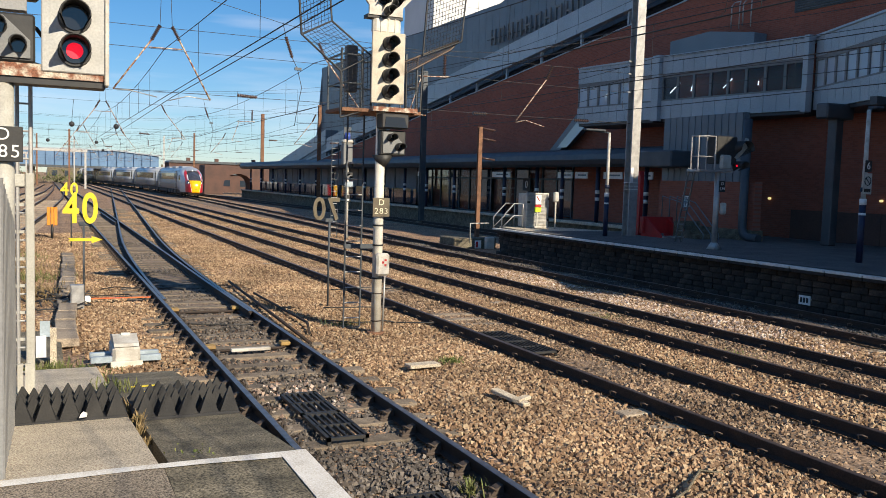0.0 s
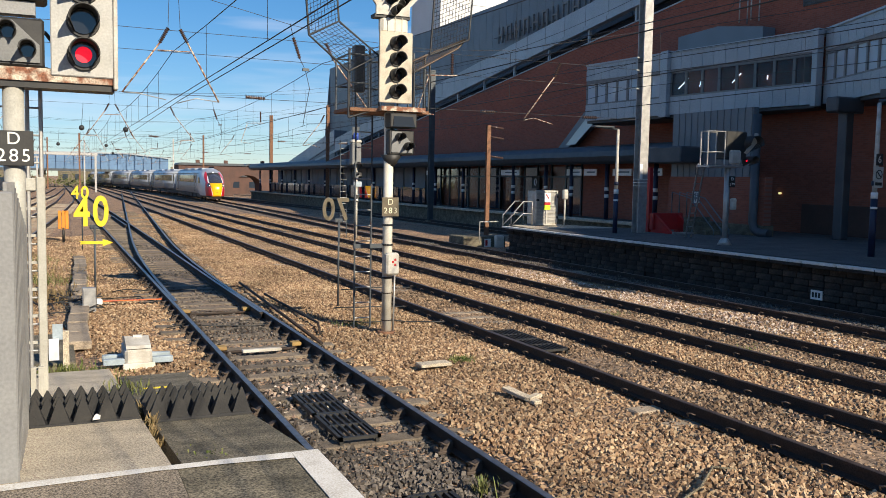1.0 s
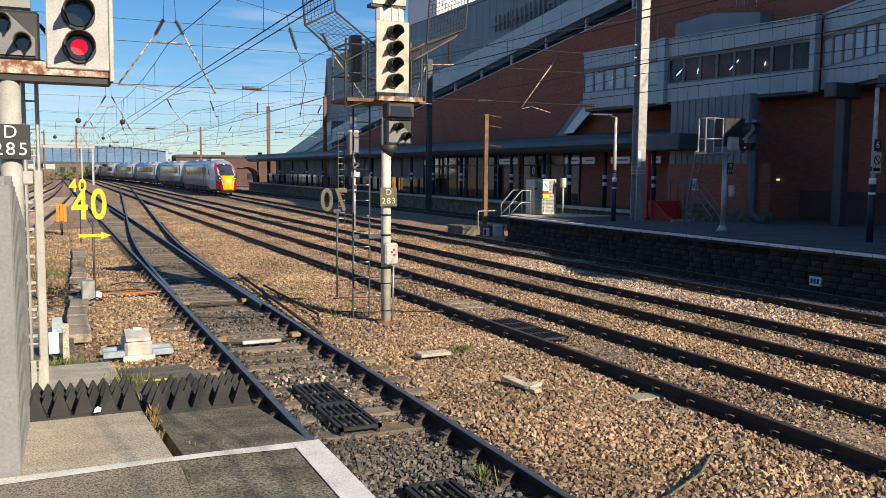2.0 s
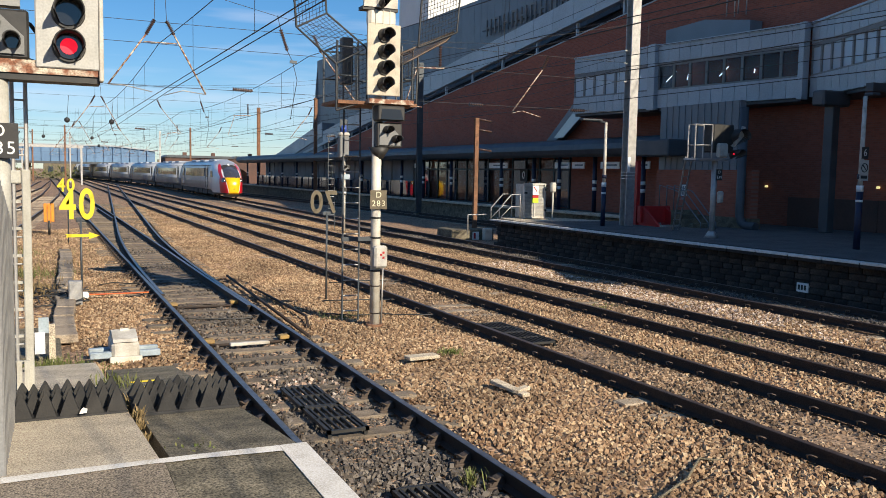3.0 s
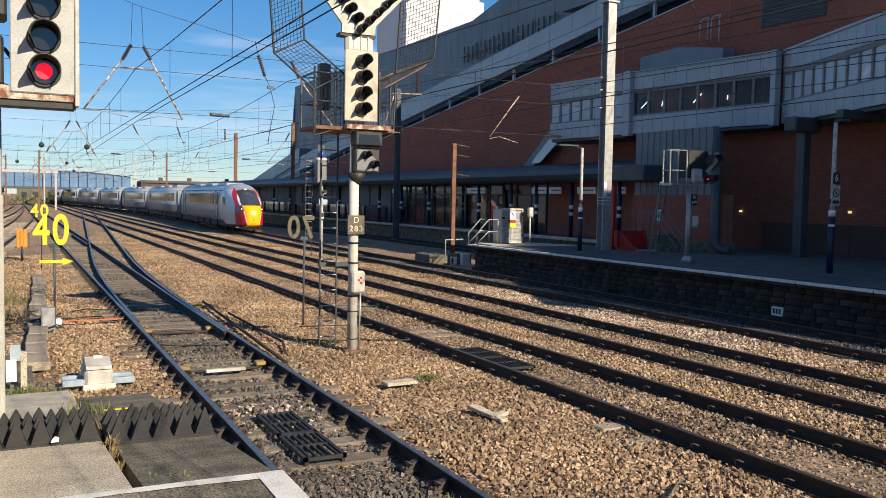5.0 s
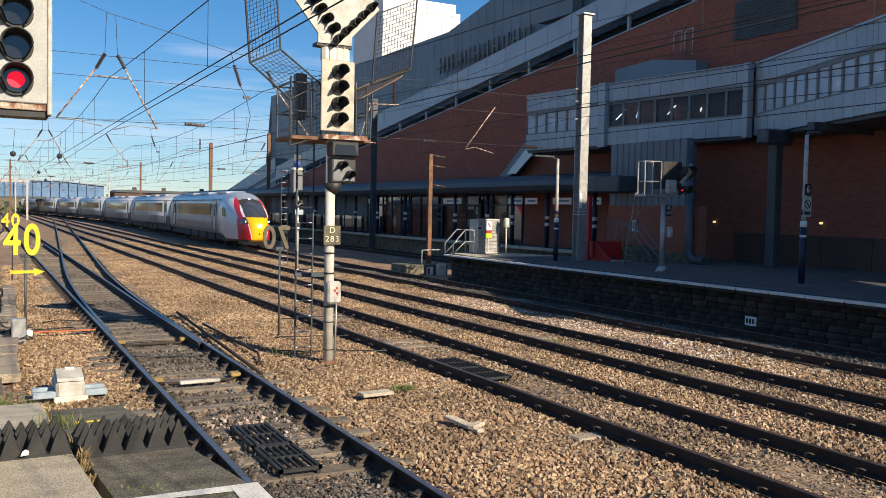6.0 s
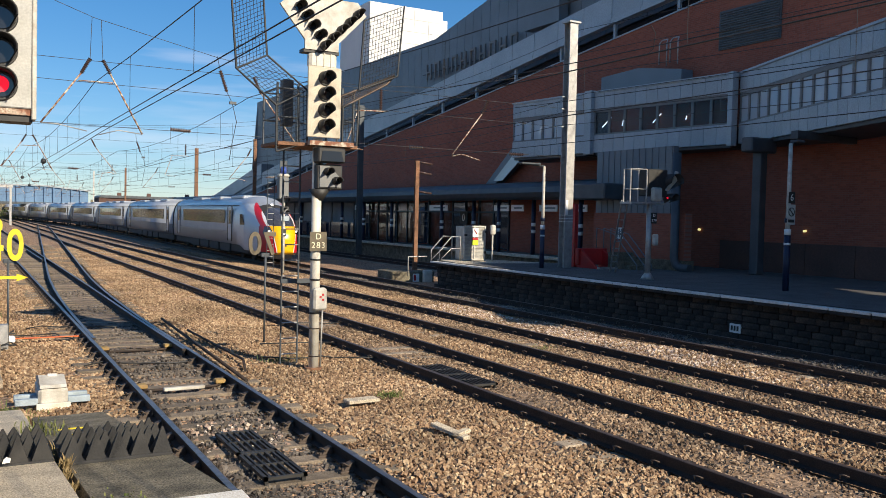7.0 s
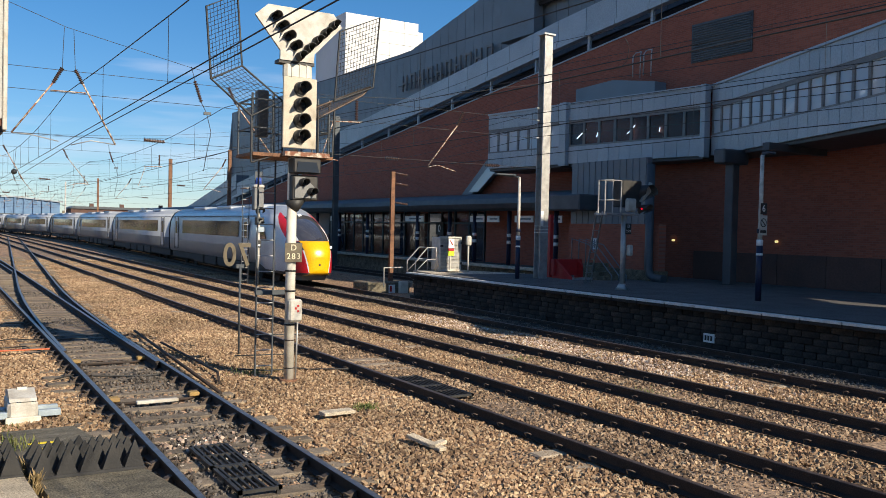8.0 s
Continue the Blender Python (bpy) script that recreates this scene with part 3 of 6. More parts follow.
# ---- platforms ----
def near_platform():
    t = thing("platform_near", 0, 0, 0, "asphalt platform end with a concrete ramp and a white line", "platform", kind="structure")
    part("asphalt", box(B(), -6, 0.64, -12, 5.22, ZB - 0.1, ZP), M_TARMAC, t)
    part("coping", box(B(), 0.644, 1.5, -12, 5.22, ZB - 0.1, ZP - 0.003), M_CONC_DARK, t, "dark speckled coping strip")
    bm = B()
    prism(bm, [(5.22, ZB - 0.1), (11.9, ZB - 0.1), (11.9, 0.06), (5.22, ZP)], -0.5, 0.62, axis="x")
    part("concrete_ramp", bm, M_CONC, t, "pale cracked concrete ramp slab")
    bm = B()
    prism(bm, [(5.22, ZB - 0.1), (11.2, ZB - 0.1), (11.2, 0.1), (7.6, 0.55), (5.22, ZP - 0.03)], 0.70, 1.5, axis="x")
    part("coping_ramp", bm, M_CONC_DARK, t, "dark mossy coping slab")
    bm = B()
    box(bm, 1.34, 1.515, -12, 5.205, ZP, ZP + 0.006)
    part("edge_line", bm, M_WHITE, t)
    bm = B()
    line = [(-0.75, 5.09, 5.2), (0.1, 5.12, 5.23), (0.55, 5.14, 5.25), (0.68, 5.13, 5.28), (0.85, 5.13, 5.27), (1.338, 5.09, 5.205)]
    lo = [bm.verts.new((x, a, ZP + 0.006)) for x, a, _ in line]
    hi = [bm.verts.new((x, min(b, 5.218), ZP + 0.006)) for x, _, b in line]
    for k in range(len(line) - 1):
        bm.faces.new((lo[k], lo[k + 1], hi[k + 1], hi[k]))
    part("end_line", bm, M_WHITE, t)
    return t


near_platform()


def island_platform():
    t = thing("platform_island", 0, 0, 0, "island platform with asphalt top, white edge and sooty brick face", "platform", kind="structure")
    far_y = 29.9
    part("asphalt", box(B(), PLAT_X + 0.5, 26.4, -30, 28.3, 0.3, ZP), M_TARMAC_PLAT, t)
    bm = B()
    prism(bm, [(PLAT_X + 0.5, 28.31), (20.9, 28.31), (19.6, 31.2), (17.2, 31.2)], 0.3, ZP, axis="z")
    part("platform_end", bm, M_CONC, t, "sunlit concrete platform end")
    part("wall_core", box(B(), PLAT_X + 0.33, 20, -30, far_y - 0.1, ZB - 0.1, 0.735), M_JOINT, t)
    for i in range(58):
        y = far_y - 1.0 * (i + 1)
        bm = box(B(), PLAT_X, PLAT_X + 0.55, y + 0.008, y + 0.992, 0.74, ZP + 0.004, bevel=0.02)
        part("coping_stone", bm, M_PLATWALL, t)
        bm = box(B(), PLAT_X - 0.006, PLAT_X + 0.2, y + 0.012, y + 0.988, ZP - 0.05, ZP + 0.014, bevel=0.01)
        part("edge_line", bm, M_WHITE, t)
    plate = part("number_plate", box(B(), PLAT_X + 0.235, PLAT_X + 0.3, 14.45, 14.78, -0.02, 0.2), M_LETTER, t, "small white plate on the platform face")
    for k in range(3):
        part("mark", box(B(), PLAT_X + 0.231, PLAT_X + 0.235, 14.5 + k * 0.09, 14.56 + k * 0.09, 0.03, 0.15), M_BLACK, plate)
    return t


ISLAND = island_platform()


def far_platform():
    t = thing("platform_far", 0, 0, 0, "canopied platform with a pale coping along its edge", "platform", kind="structure")
    part("asphalt", box(B(), FAR_PLAT_X + 0.4, 34, 28.4, 117, 0.2, ZP), M_TARMAC_PLAT, t)
    part("platform_face", box(B(), FAR_PLAT_X + 0.25, 26, 28.5, 117, ZB - 0.1, 0.72), M_CONC_DARK, t)
    part("coping", box(B(), FAR_PLAT_X, FAR_PLAT_X + 0.6, 28.4, 117, 0.74, ZP + 0.01, bevel=0.02), M_CONC, t)
    part("edge_line", box(B(), FAR_PLAT_X + 0.1, FAR_PLAT_X + 0.22, 28.4, 117, ZP + 0.01, ZP + 0.016), M_WHITE, t)
    return t


far_platform()

# ---- building ----
WALL_X = 26.5


def brick_top(y):
    y = max(y, 15.0)
    return 12.15 - 0.1 * (y - 24.0) if y < 34.0 else 11.15 - 0.121 * (y - 34.0)


def building():
    t = thing("shopping_centre", 0, 0, 0, "large red brick and grey clad shopping centre beside the line", "building")
    y0, y1, ye = 15.0, 74.0, 93.0
    bt = brick_top

    def strip(name, a, b, lo, hi, x0, x1, material, label=""):
        return part(name, prism(B(), [(a, bt(a) + lo), (b, bt(b) + lo), (b, bt(b) + hi), (a, bt(a) + hi)], x0, x1, axis="x"), material, t, label)

    bm = B()
    prism(bm, [(y0, -0.2), (ye, -0.2), (ye, bt(ye)), (y0, bt(y0))], WALL_X, WALL_X + 0.6, axis="x")
    part("brick_wall", bm, M_BRICK, t)
    for a, b in ((y0, ye),):
        # dark sheet stands for the shade in the open slot
        strip("recess_shade", a, b, -0.2, 1.0, WALL_X + 1.5, WALL_X + 1.6, M_VOID_SHADE, "near-black sheet standing for the shade in the car park slot")
        strip("wall_cap", a, b, 0.0, 0.06, WALL_X - 0.05, WALL_X + 0.7, M_CLAD)
    y = y0
    while y < ye - 1:
        part("post", box(B(), WALL_X + 0.2, WALL_X + 0.34, y, y + 0.14, bt(y) - 0.1, bt(y) + 0.7), M_CLAD, t)
        y += 4.15
    w, y = 2.1, y0
    while y < ye:
        b = min(y + w - 0.03, ye)
        strip("fascia_panel", y, b, 0.78, 1.95, WALL_X + 0.12, WALL_X + 0.3, M_CLAD)
        strip("lower_trim", y, b, 0.55, 0.79, WALL_X + 0.02, WALL_X + 0.4, M_CLAD)
        y += w

    # sloping wing of the roof past the corner
    part("roof_wing", prism(B(), [(86.0, 3.0), (107.0, 3.0), (107.0, 4.3), (86.0, 7.7)], WALL_X + 0.1, WALL_X + 1.4, axis="x"), M_CLAD_DARK, t)
    for i in range(10):
        a = 86.0 + i * 2.1
        part("wing_panel", prism(B(), [(a, 6.3 - 0.16 * (a - 86)), (a + 2.06, 6.3 - 0.16 * (a + 2.06 - 86)), (a + 2.06, 7.74 - 0.162 * (a + 2.06 - 86)), (a, 7.74 - 0.162 * (a - 86))], WALL_X + 0.0, WALL_X + 0.1, axis="x"), M_CLAD, t)

    def top(y):
        return 14.85 if y > 52 else 14.85 + (52 - max(y, 38.0)) * 0.19

    y = 16.0
    while y < 92.6:
        b = y + 1.0
        bm = prism(B(), [(y, bt(y) + 0.9), (b - 0.03, bt(b) + 0.9), (b - 0.03, top(b)), (y, top(y))], WALL_X + 1.6, WALL_X + 1.9, axis="x")
        part("clad_panel", bm, M_CLAD_DARK, t)
        y += 1.0
    part("upper_block", prism(B(), [(16, 4), (92.8, 4), (92.8, 14.8), (52, 14.8), (38, 17.4), (16, 17.4)], WALL_X + 1.9, WALL_X + 26, axis="x"), M_CLAD_DARK, t)
    part("end_wall", prism(B(), [(WALL_X + 0.6, 0), (WALL_X + 30, 0), (WALL_X + 30, 14.2), (WALL_X + 1.6, 14.2)], 92.8, 93.0), M_CLAD_DARK, t)
    # louvred plant screens over the roof
    for a, b, z in ((30.5, 37.0, 14.9), (17.0, 29.5, 15.4)):
        # the backing's dark colour stands for shade behind the slats
        base = part("louvre_screen", box(B(), WALL_X + 1.2, WALL_X + 1.3, a, b, z - 0.2, z + 3.2), M_VOID_SHADE, t)
        for i in range(14):
            part("slat", box(B(), WALL_X + 1.0, WALL_X + 1.2, a, b, z + i * 0.22, z + i * 0.22 + 0.1, bevel=0.01), M_CLAD_DARK, base)
    part("stair_head", box(B(), WALL_X + 0.9, WALL_X + 1.5, 37.0, 40.2, 13.2, 16.6), M_CLAD_DARK, t)
    # lettering in relief, drawn as plain strokes
    sign = part("sign_rail", box(B(), WALL_X + 1.42, WALL_X + 1.5, 41.6, 53.4, 12.5, 12.56), M_DARKSTEEL, t, "row of raised grey sign strokes")
    for i in range(10):
        y = 52.6 - i * 1.16
        z = 12.08 + (52.6 - y) * 0.034
        for dy, h in ((0, 1.05), (0.55, 1.05)):
            part("stroke", box(B(), WALL_X + 1.3, WALL_X + 1.42, y - dy - 0.06, y - dy + 0.06, z, z + h), M_FACEPLATE, sign)
        part("stroke", box(B(), WALL_X + 1.3, WALL_X + 1.42, y - 0.5, y - 0.05, z + (0.9 if i % 2 else 0.45), z + (1.02 if i % 2 else 0.57)), M_FACEPLATE, sign)
    # louvre in the brick
    v = part("vent_louvre", box(B(), WALL_X - 0.05, WALL_X + 0.02, 21.95, 24.95, 9.6, 11.15), M_DARKSTEEL, t, "dark slatted vent in the brick")
    for i in range(16):
        part("slat", box(B(), WALL_X - 0.1, WALL_X - 0.05, 22.0, 24.9, 9.65 + i * 0.093, 9.69 + i * 0.093), M_DARKSTEEL, v)
    # hooped access rails
    bm = B()
    for y in (26.75, 27.4):
        pipe(bm, [(WALL_X - 0.5, y, 9.3), (WALL_X - 0.5, y, 10.3), (WALL_X - 0.4, y + 0.05, 10.45), (WALL_X - 0.4, y + 0.4, 10.45), (WALL_X - 0.5, y + 0.45, 10.3), (WALL_X - 0.5, y + 0.45, 9.4)], 0.03)
    part("access_rail", bm, M_GALV, t)
    return t


building()


def shade_blocks():
    """Unseen blocks added past the view, sized to cast the shade on the platform."""
    t = thing("unseen_shade_blocks", 0, 0, 0, "unseen brick blocks and slanted panel added to shade the platform", "building")
    part("wall", box(B(), WALL_X, WALL_X + 4, -70, -16, ZB, 20.3), M_BRICK, t)
    part("low_shade_block", box(B(), WALL_X, WALL_X + 30, 1.5, 14.98, ZB, 10.5), M_BRICK, t)
    part("lowest_shade_block", box(B(), WALL_X, WALL_X + 30, -16, 1.5, ZB, 9.35), M_BRICK, t)
    # slanted panel added only to trim the patch of sun on the platform
    part("parking_ramp", prism(B(), [(-16, 16.3), (-1.0, 10.7), (1.5, 10.6), (1.5, 17.0), (-16, 20.3)], WALL_X, WALL_X + 0.8, axis="x"), M_CLAD, t)


shade_blocks()


def tower():
    t = thing("tower_block", 62.7, 128, 0, "distant pale panelled tower block", "building")
    part("core", box(B(), -5.75, 7.75, 0, 12, 0, 37.4), M_TOWER, t)
    part("stair_core", box(B(), 7.76, 8.95, 0.4, 12, 0, 36.1), M_TOWER, t)
    for i in range(14):
        for j in range(5):
            part("panel", box(B(), -5.7 + j * 2.69, -3.05 + j * 2.69, -0.18, 0.0, 9.4 + i * 2.0, 11.36 + i * 2.0), M_TOWER, t)
    return t


tower()


# ---- canopy and glazed concourse ----
def canopy():
    t = thing("platform_canopy", 0, 0, 0, "long dark grey canopy with a rounded edge on banded posts", "canopy")
    bm = B()
    out = [(24.35, 3.6), (24.05, 3.72), (23.9, 3.95), (23.95, 4.2), (24.15, 4.4), (24.5, 4.5), (26.4, 4.65), (26.4, 3.95), (24.7, 3.62)]
    prism(bm, out, 28.3, 116.0)
    part("roof", bm, M_DARKSTEEL, t)
    part("end_fascia", box(B(), 22.0, 24.2, 26.4, 28.4, 3.5, 4.15, bevel=0.05), M_DARKSTEEL, t)
    for y in (31.6, 35.4, 38.6, 41.2, 44.9, 48.4, 51.8, 56.4, 60.5, 65, 69.5, 74, 78.5, 84, 90, 96, 102, 108, 114):
        p = part("post", tube(B(), (25.0, y, ZP), (25.0, y, 3.9), 0.11, n=12), M_NAVY, t)
        for z in (1.95, 2.3):
            part("band", tube(B(), (25.0, y, z), (25.0, y, z + 0.17), 0.115, n=12), M_LETTER, p, "white warning band")
    for y, w in ((36.9, 0.55), (34.2, 0.75), (38.4, 0.7), (45.4, 1.1), (31.9, 0.7), (57.5, 0.6)):
        s = part("hanging_sign", box(B(), 25.0, 25.06, y - w, y + w, 3.05, 3.38), M_LETTER, t, "pale hanging sign")
        part("text_bar", box(B(), 24.99, 25.0, y - w * 0.8, y + w * 0.5, 3.18, 3.26), M_CLAD_DARK, s)
    return t


canopy()


def concourse():
    t = thing("station_concourse", 0, 0, 0, "glazed and brick station frontage in shade under the canopy", "building")
    X = 26.2
    part("brick_front", box(B(), X, X + 0.25, 28.4, 39.3, ZP, 3.9), M_BRICK, t)
    d = part("door", box(B(), X - 0.05, X, 33.6, 34.7, ZP, 2.95, bevel=0.01), M_CLAD_DARK, t, "plain grey steel door")
    part("door_frame", box(B(), X - 0.03, X + 0.0, 33.5, 34.8, ZP, 3.03), M_CLAD, d)
    part("rear_wall", box(B(), X + 3.0, X + 3.2, 39, 112, ZP, 4.0), M_BACKWALL, t)
    y = 39.6
    i = 0
    while y < 58.5:
        g = part("glass_pane", box(B(), X + 0.1, X + 0.13, y, y + 1.5, ZP + 0.05, 3.6), M_GLASS_CLEAR if i % 3 else M_GLASS, t)
        part("mullion", box(B(), X + 0.05, X + 0.18, y - 0.06, y + 0.03, ZP, 3.9), M_DARKSTEEL, t)
        part("transom", box(B(), X + 0.05, X + 0.18, y, y + 1.5, 2.95, 3.05), M_DARKSTEEL, t)
        y += 1.56
        i += 1
    y = 59.0
    while y < 108:
        # opaque grey piers: dim reflections of the glazing put into a flat colour
        part("glass_glimmer_pier", box(B(), X + 0.1, X + 0.4, y, y + 2.0, ZP, 3.9), M_BACKWALL, t)
        part("balustrade_pane", box(B(), 25.3, 25.33, y, y + 2.1, ZP + 0.1, 2.1), M_GLASS, t)
        y += 2.3
    z = part("platform_number", box(B(), X - 0.02, X + 0.04, 43.9, 44.75, 2.3, 3.0), M_BLACK, t, "black sign with a white figure")
    words("characters", "0", 0.62, M_LETTER, z, pose(X - 0.03, 44.32, 2.65, 90, 0, -90))
    for y in (40.6, 46.0, 49.2, 52.6, 55.1):
        part("ceiling_light", box(B(), 27.0, 28.4, y, y + 0.12, 3.62, 3.66), M_LAMP, t, "lit strip lamp")
    # stair casing that climbs to the footbridge
    part("stair_casing", prism(B(), [(41.6, 4.5), (40.6, 4.5), (37.5, 6.3), (37.5, 7.5)], 25.9, 26.4, axis="x"), M_CLAD_DARK, t)
    part("stair_window", prism(B(), [(40.6, 4.75), (39.7, 4.75), (38.0, 5.8), (38.0, 6.6)], 25.86, 25.9, axis="x"), M_GLASS_GLARE, t)
    part("lobby_wall", box(B(), 23.0, 23.25, 23.7, 28.1, 2.98, 5.5), M_CLAD_DARK, t)
    part("lobby_brick", box(B(), 22.96, 23.3, 22.95, 28.15, 1.25, 2.98), M_BRICK, t)
    part("lobby_plinth", box(B(), 22.9, 23.4, 22.9, 28.2, ZP, 1.25), M_CONC_DARK, t)
    for i in range(12):
        part("seam", box(B(), 22.975, 23.0, 23.75 + i * 0.36, 23.775 + i * 0.36, 2.98, 5.5), M_CLAD_DARK, t)
    w = part("notice", box(B(), 22.93, 22.96, 26.3, 26.7, 1.95, 2.4), M_LETTER, t, "small white notice")
    for i in range(3):
        part("text_bar", box(B(), 22.92, 22.93, 26.34 + i * 0.12, 26.4 + i * 0.12, 2.0, 2.35), M_CLAD_DARK, w)
    part("downpipe", pipe(B(), [(22.75, 23.25, 5.2), (22.75, 23.25, 1.35), (22.75, 23.15, 1.1), (22.75, 22.9, 0.99), (22.75, 22.45, 0.98)], 0.16, n=10), M_DARKSTEEL, t)
    return t


concourse()


# ---- footbridge ----
def footbridge_run(t, a, b, lit, k, z0=5.68, z1=8.3):
    """A clad span from a to b in plan: sill panels, a row of windows, a header."""
    a, b = Vector((*a, 0)), Vector((*b, 0))
    d = b - a
    L = d.length
    u = d.normalized()
    m = Matrix(((u.x, -u.y, 0, a.x), (u.y, u.x, 0, a.y), (0, 0, 1, 0), (0, 0, 0, 1)))
    s, e = 6.43, 7.6
    n = max(2, int(L / 0.55))
    w = L / n
    for i in range(n):
        part("sill_panel", box(B(), i * w + 0.008, (i + 1) * w - 0.008, 0, 0.12, z0, s, m), M_CLAD, t)
        part("header_panel", box(B(), i * w + 0.008, (i + 1) * w - 0.008, 0, 0.12, e, z1, m), M_CLAD, t)
    part("deck", box(B(), 0.02, L - 0.02, 0.13, 2.4, z0 - 0.12, s - 0.05, m), M_DARKSTEEL, t)
    part("roof", box(B(), 0.0, L, -0.06, 2.5, z1, z1 + 0.08, m), M_CLAD, t)
    part("rear_wall", box(B(), 0.0, L, 2.3, 2.45, s - 0.05, z1, m), M_BACKWALL, t)
    w = L / k
    for i in range(k):
        x = i * w
        # lit spans take the pane with the glare in its colour
        p = part("pane", box(B(), x + 0.05, x + w - 0.05, 0.07, 0.085, s + 0.04, e - 0.04, m), M_PANE_SKYGLARE if lit else M_PANE, t)
        p.visible_shadow = False
        bm = B()
        for x0, x1, q0, q1 in ((x + 0.003, x + 0.06, s, e), (x + w - 0.06, x + w - 0.003, s, e), (x + 0.06, x + w - 0.06, s, s + 0.07), (x + 0.06, x + w - 0.06, e - 0.16, e)):
            box(bm, x0, x1, 0.02, 0.1, q0, q1, m)
        part("window_frame", bm, M_FACEPLATE, p)
        if i % (3 if lit else 2) == 0:
            bm = B()
            tube(bm, m @ Vector((x + 0.32, 1.5, 6.98)), m @ Vector((x + (0.52 if i % 4 else 0.1), 1.9, 7.46)), 0.022, n=6)
            part("strip_lamp", bm, M_LAMP, t, "lit strip lamp")
    return m


def footbridge():
    t = thing("footbridge", 0, 0, 0, "enclosed grey clad footbridge with a row of windows", "footbridge")
    footbridge_run(t, (23.7, 35.55), (24.3, 30.6), True, 7)
    part("pier_panel", box(B(), 24.2, 24.45, 30.12, 30.58, 5.6, 8.42), M_CLAD, t)
    footbridge_run(t, (24.38, 30.1), (25.32, 23.2), False, 8)
    part("pier_panel", box(B(), 25.15, 25.45, 22.95, 23.18, 5.6, 8.38), M_CLAD, t)
    footbridge_run(t, (25.5, 22.92), (17.65, 4.62), True, 27)
    p = part("pillar", box(B(), 24.2, 24.56, 20.72, 21.08, ZP, 5.66, bevel=0.03), M_DARKSTEEL, t)
    part("bracket", box(B(), 23.6, 24.9, 20.6, 21.1, 5.15, 5.66, bevel=0.05), M_DARKSTEEL, t)
    part("cross_beam", box(B(), 22.6, 25.5, 17.95, 18.2, 5.35, 5.6), M_DARKSTEEL, t)
    # plant housing on the roof
    bm = prism(B(), [(31.4, 8.3), (26.3, 8.3), (26.3, 9.0), (28.9, 9.4), (31.4, 9.3)], 25.8, 26.45, axis="x")
    part("plant_housing", bm, M_CLAD_DARK, t, "grey sheet plant housing on the roof")
    return t


footbridge()
# dark panels added for the darker band at the wall's foot
t = thing("dark_foot_panels", WALL_X - 0.06, 0, ZP, "row of dark panels along the foot of the brick wall", "boarding")
for i in range(12):
    part("panel", box(B(), -0.03, 0.04, 0.5 + i * 2.0, 2.48 + i * 2.0, 0, 1.12, bevel=0.008), M_BRICKFAR, t)


# ---- distance ----
def road_bridge():
    t = thing("road_bridge", 0, 205, 0, "distant blue steel girder road bridge across the lines", "bridge")
    for i in range(30):
        x = -30 + i * 1.8
        z = 7.36 if x < 15 else 7.36 - (x - 15) * 0.085
        g = part("girder_panel", box(B(), x, x + 1.72, 0, 0.4, 3.9, z), M_BRIDGE, t)
        part("stiffener", box(B(), x - 0.1, x + 0.2, -0.4, 0.0, 3.9, z), M_BRIDGE, g)
    part("deck", box(B(), -60, 25, -0.5, 9, 3.4, 3.9), M_DARKSTEEL, t)
    part("parapet_rail", prism(B(), [(-60, 7.2), (15, 7.38), (24.6, 6.5), (24.6, 6.75), (15, 7.68), (-60, 7.5)], -0.4, 0.0), M_CLAD, t)
    for x in (-22, -2.5, 27):
        part("pier", box(B(), x - 0.9, x + 0.9, 1, 8, ZB - 0.2, 3.4), M_CONC_DARK, t)
    return t


road_bridge()


def wall_west():
    """Unseen plain wall west of the yard, added for the train's side to mirror."""
    t = part("wall_west", box(B(), -42.4, -42, -80, 200, ZB - 0.2, 8.5), M_CLAD)
    tagged(t, "unseen plain grey wall added for the train windows to mirror", "wall", kind="structure")


wall_west()


def far_walls():
    rng = random.Random(8)
    for x, y, w, h, m, lab in ((34, 150, 26, 3.0, M_BRICKFAR, "distant dark red brick lineside building"), (31, 188, 14, 5.3, M_BRICKFAR, "distant brick building by the bridge"),
                               (51, 190, 25, 5.4, M_BRICKFAR, "distant dark brick terrace by the line"), (16, 240, 30, 4.2, M_CONC_DARK, "distant low grey shed past the bridge"), (-26, 260, 40, 4.0, M_CONC_DARK, "distant low shed past the yard")):
        t = thing("lineside_building", x, y, ZB, lab, "building", "distant buildings")
        part("wall", box(B(), -w / 2, w / 2, 0, 8, 0, h), m, t)
        part("roof", prism(B(), [(-w / 2 - 0.3, h), (w / 2 + 0.3, h), (w / 2 - 0.5, h + 0.5), (-w / 2 + 0.5, h + 0.5)], -0.3, 8.3), M_DARKSTEEL, t)
        for i in range(int(w / 3)):
            part("window", box(B(), -w / 2 + 1 + i * 3, -w / 2 + 2.3 + i * 3, -0.06, 0, h * 0.35, h * 0.7), M_GLASS, t)
            if i % 2:
                part("chimney", box(B(), -w / 2 + 1 + i * 3, -w / 2 + 1.8 + i * 3, 3, 3.6, h + 0.3, h + 1.2), m, t)
    t = thing("viaduct_arch", 27.0, 132, ZB, "dark brick arch beside the far tracks", "bridge")
    bm = B()
    n = 12
    arch = [(-2.2 * math.cos(math.pi * i / n), 1.5 + 1.7 * math.sin(math.pi * i / n)) for i in range(n + 1)]
    outline = [(-5, 0), (-2.2, 0)] + arch + [(2.2, 0), (5, 0), (5, 4.4), (-5, 4.4)]
    prism(bm, outline, 0, 5)
    part("arch_wall", bm, M_BRICKFAR, t)


far_walls()


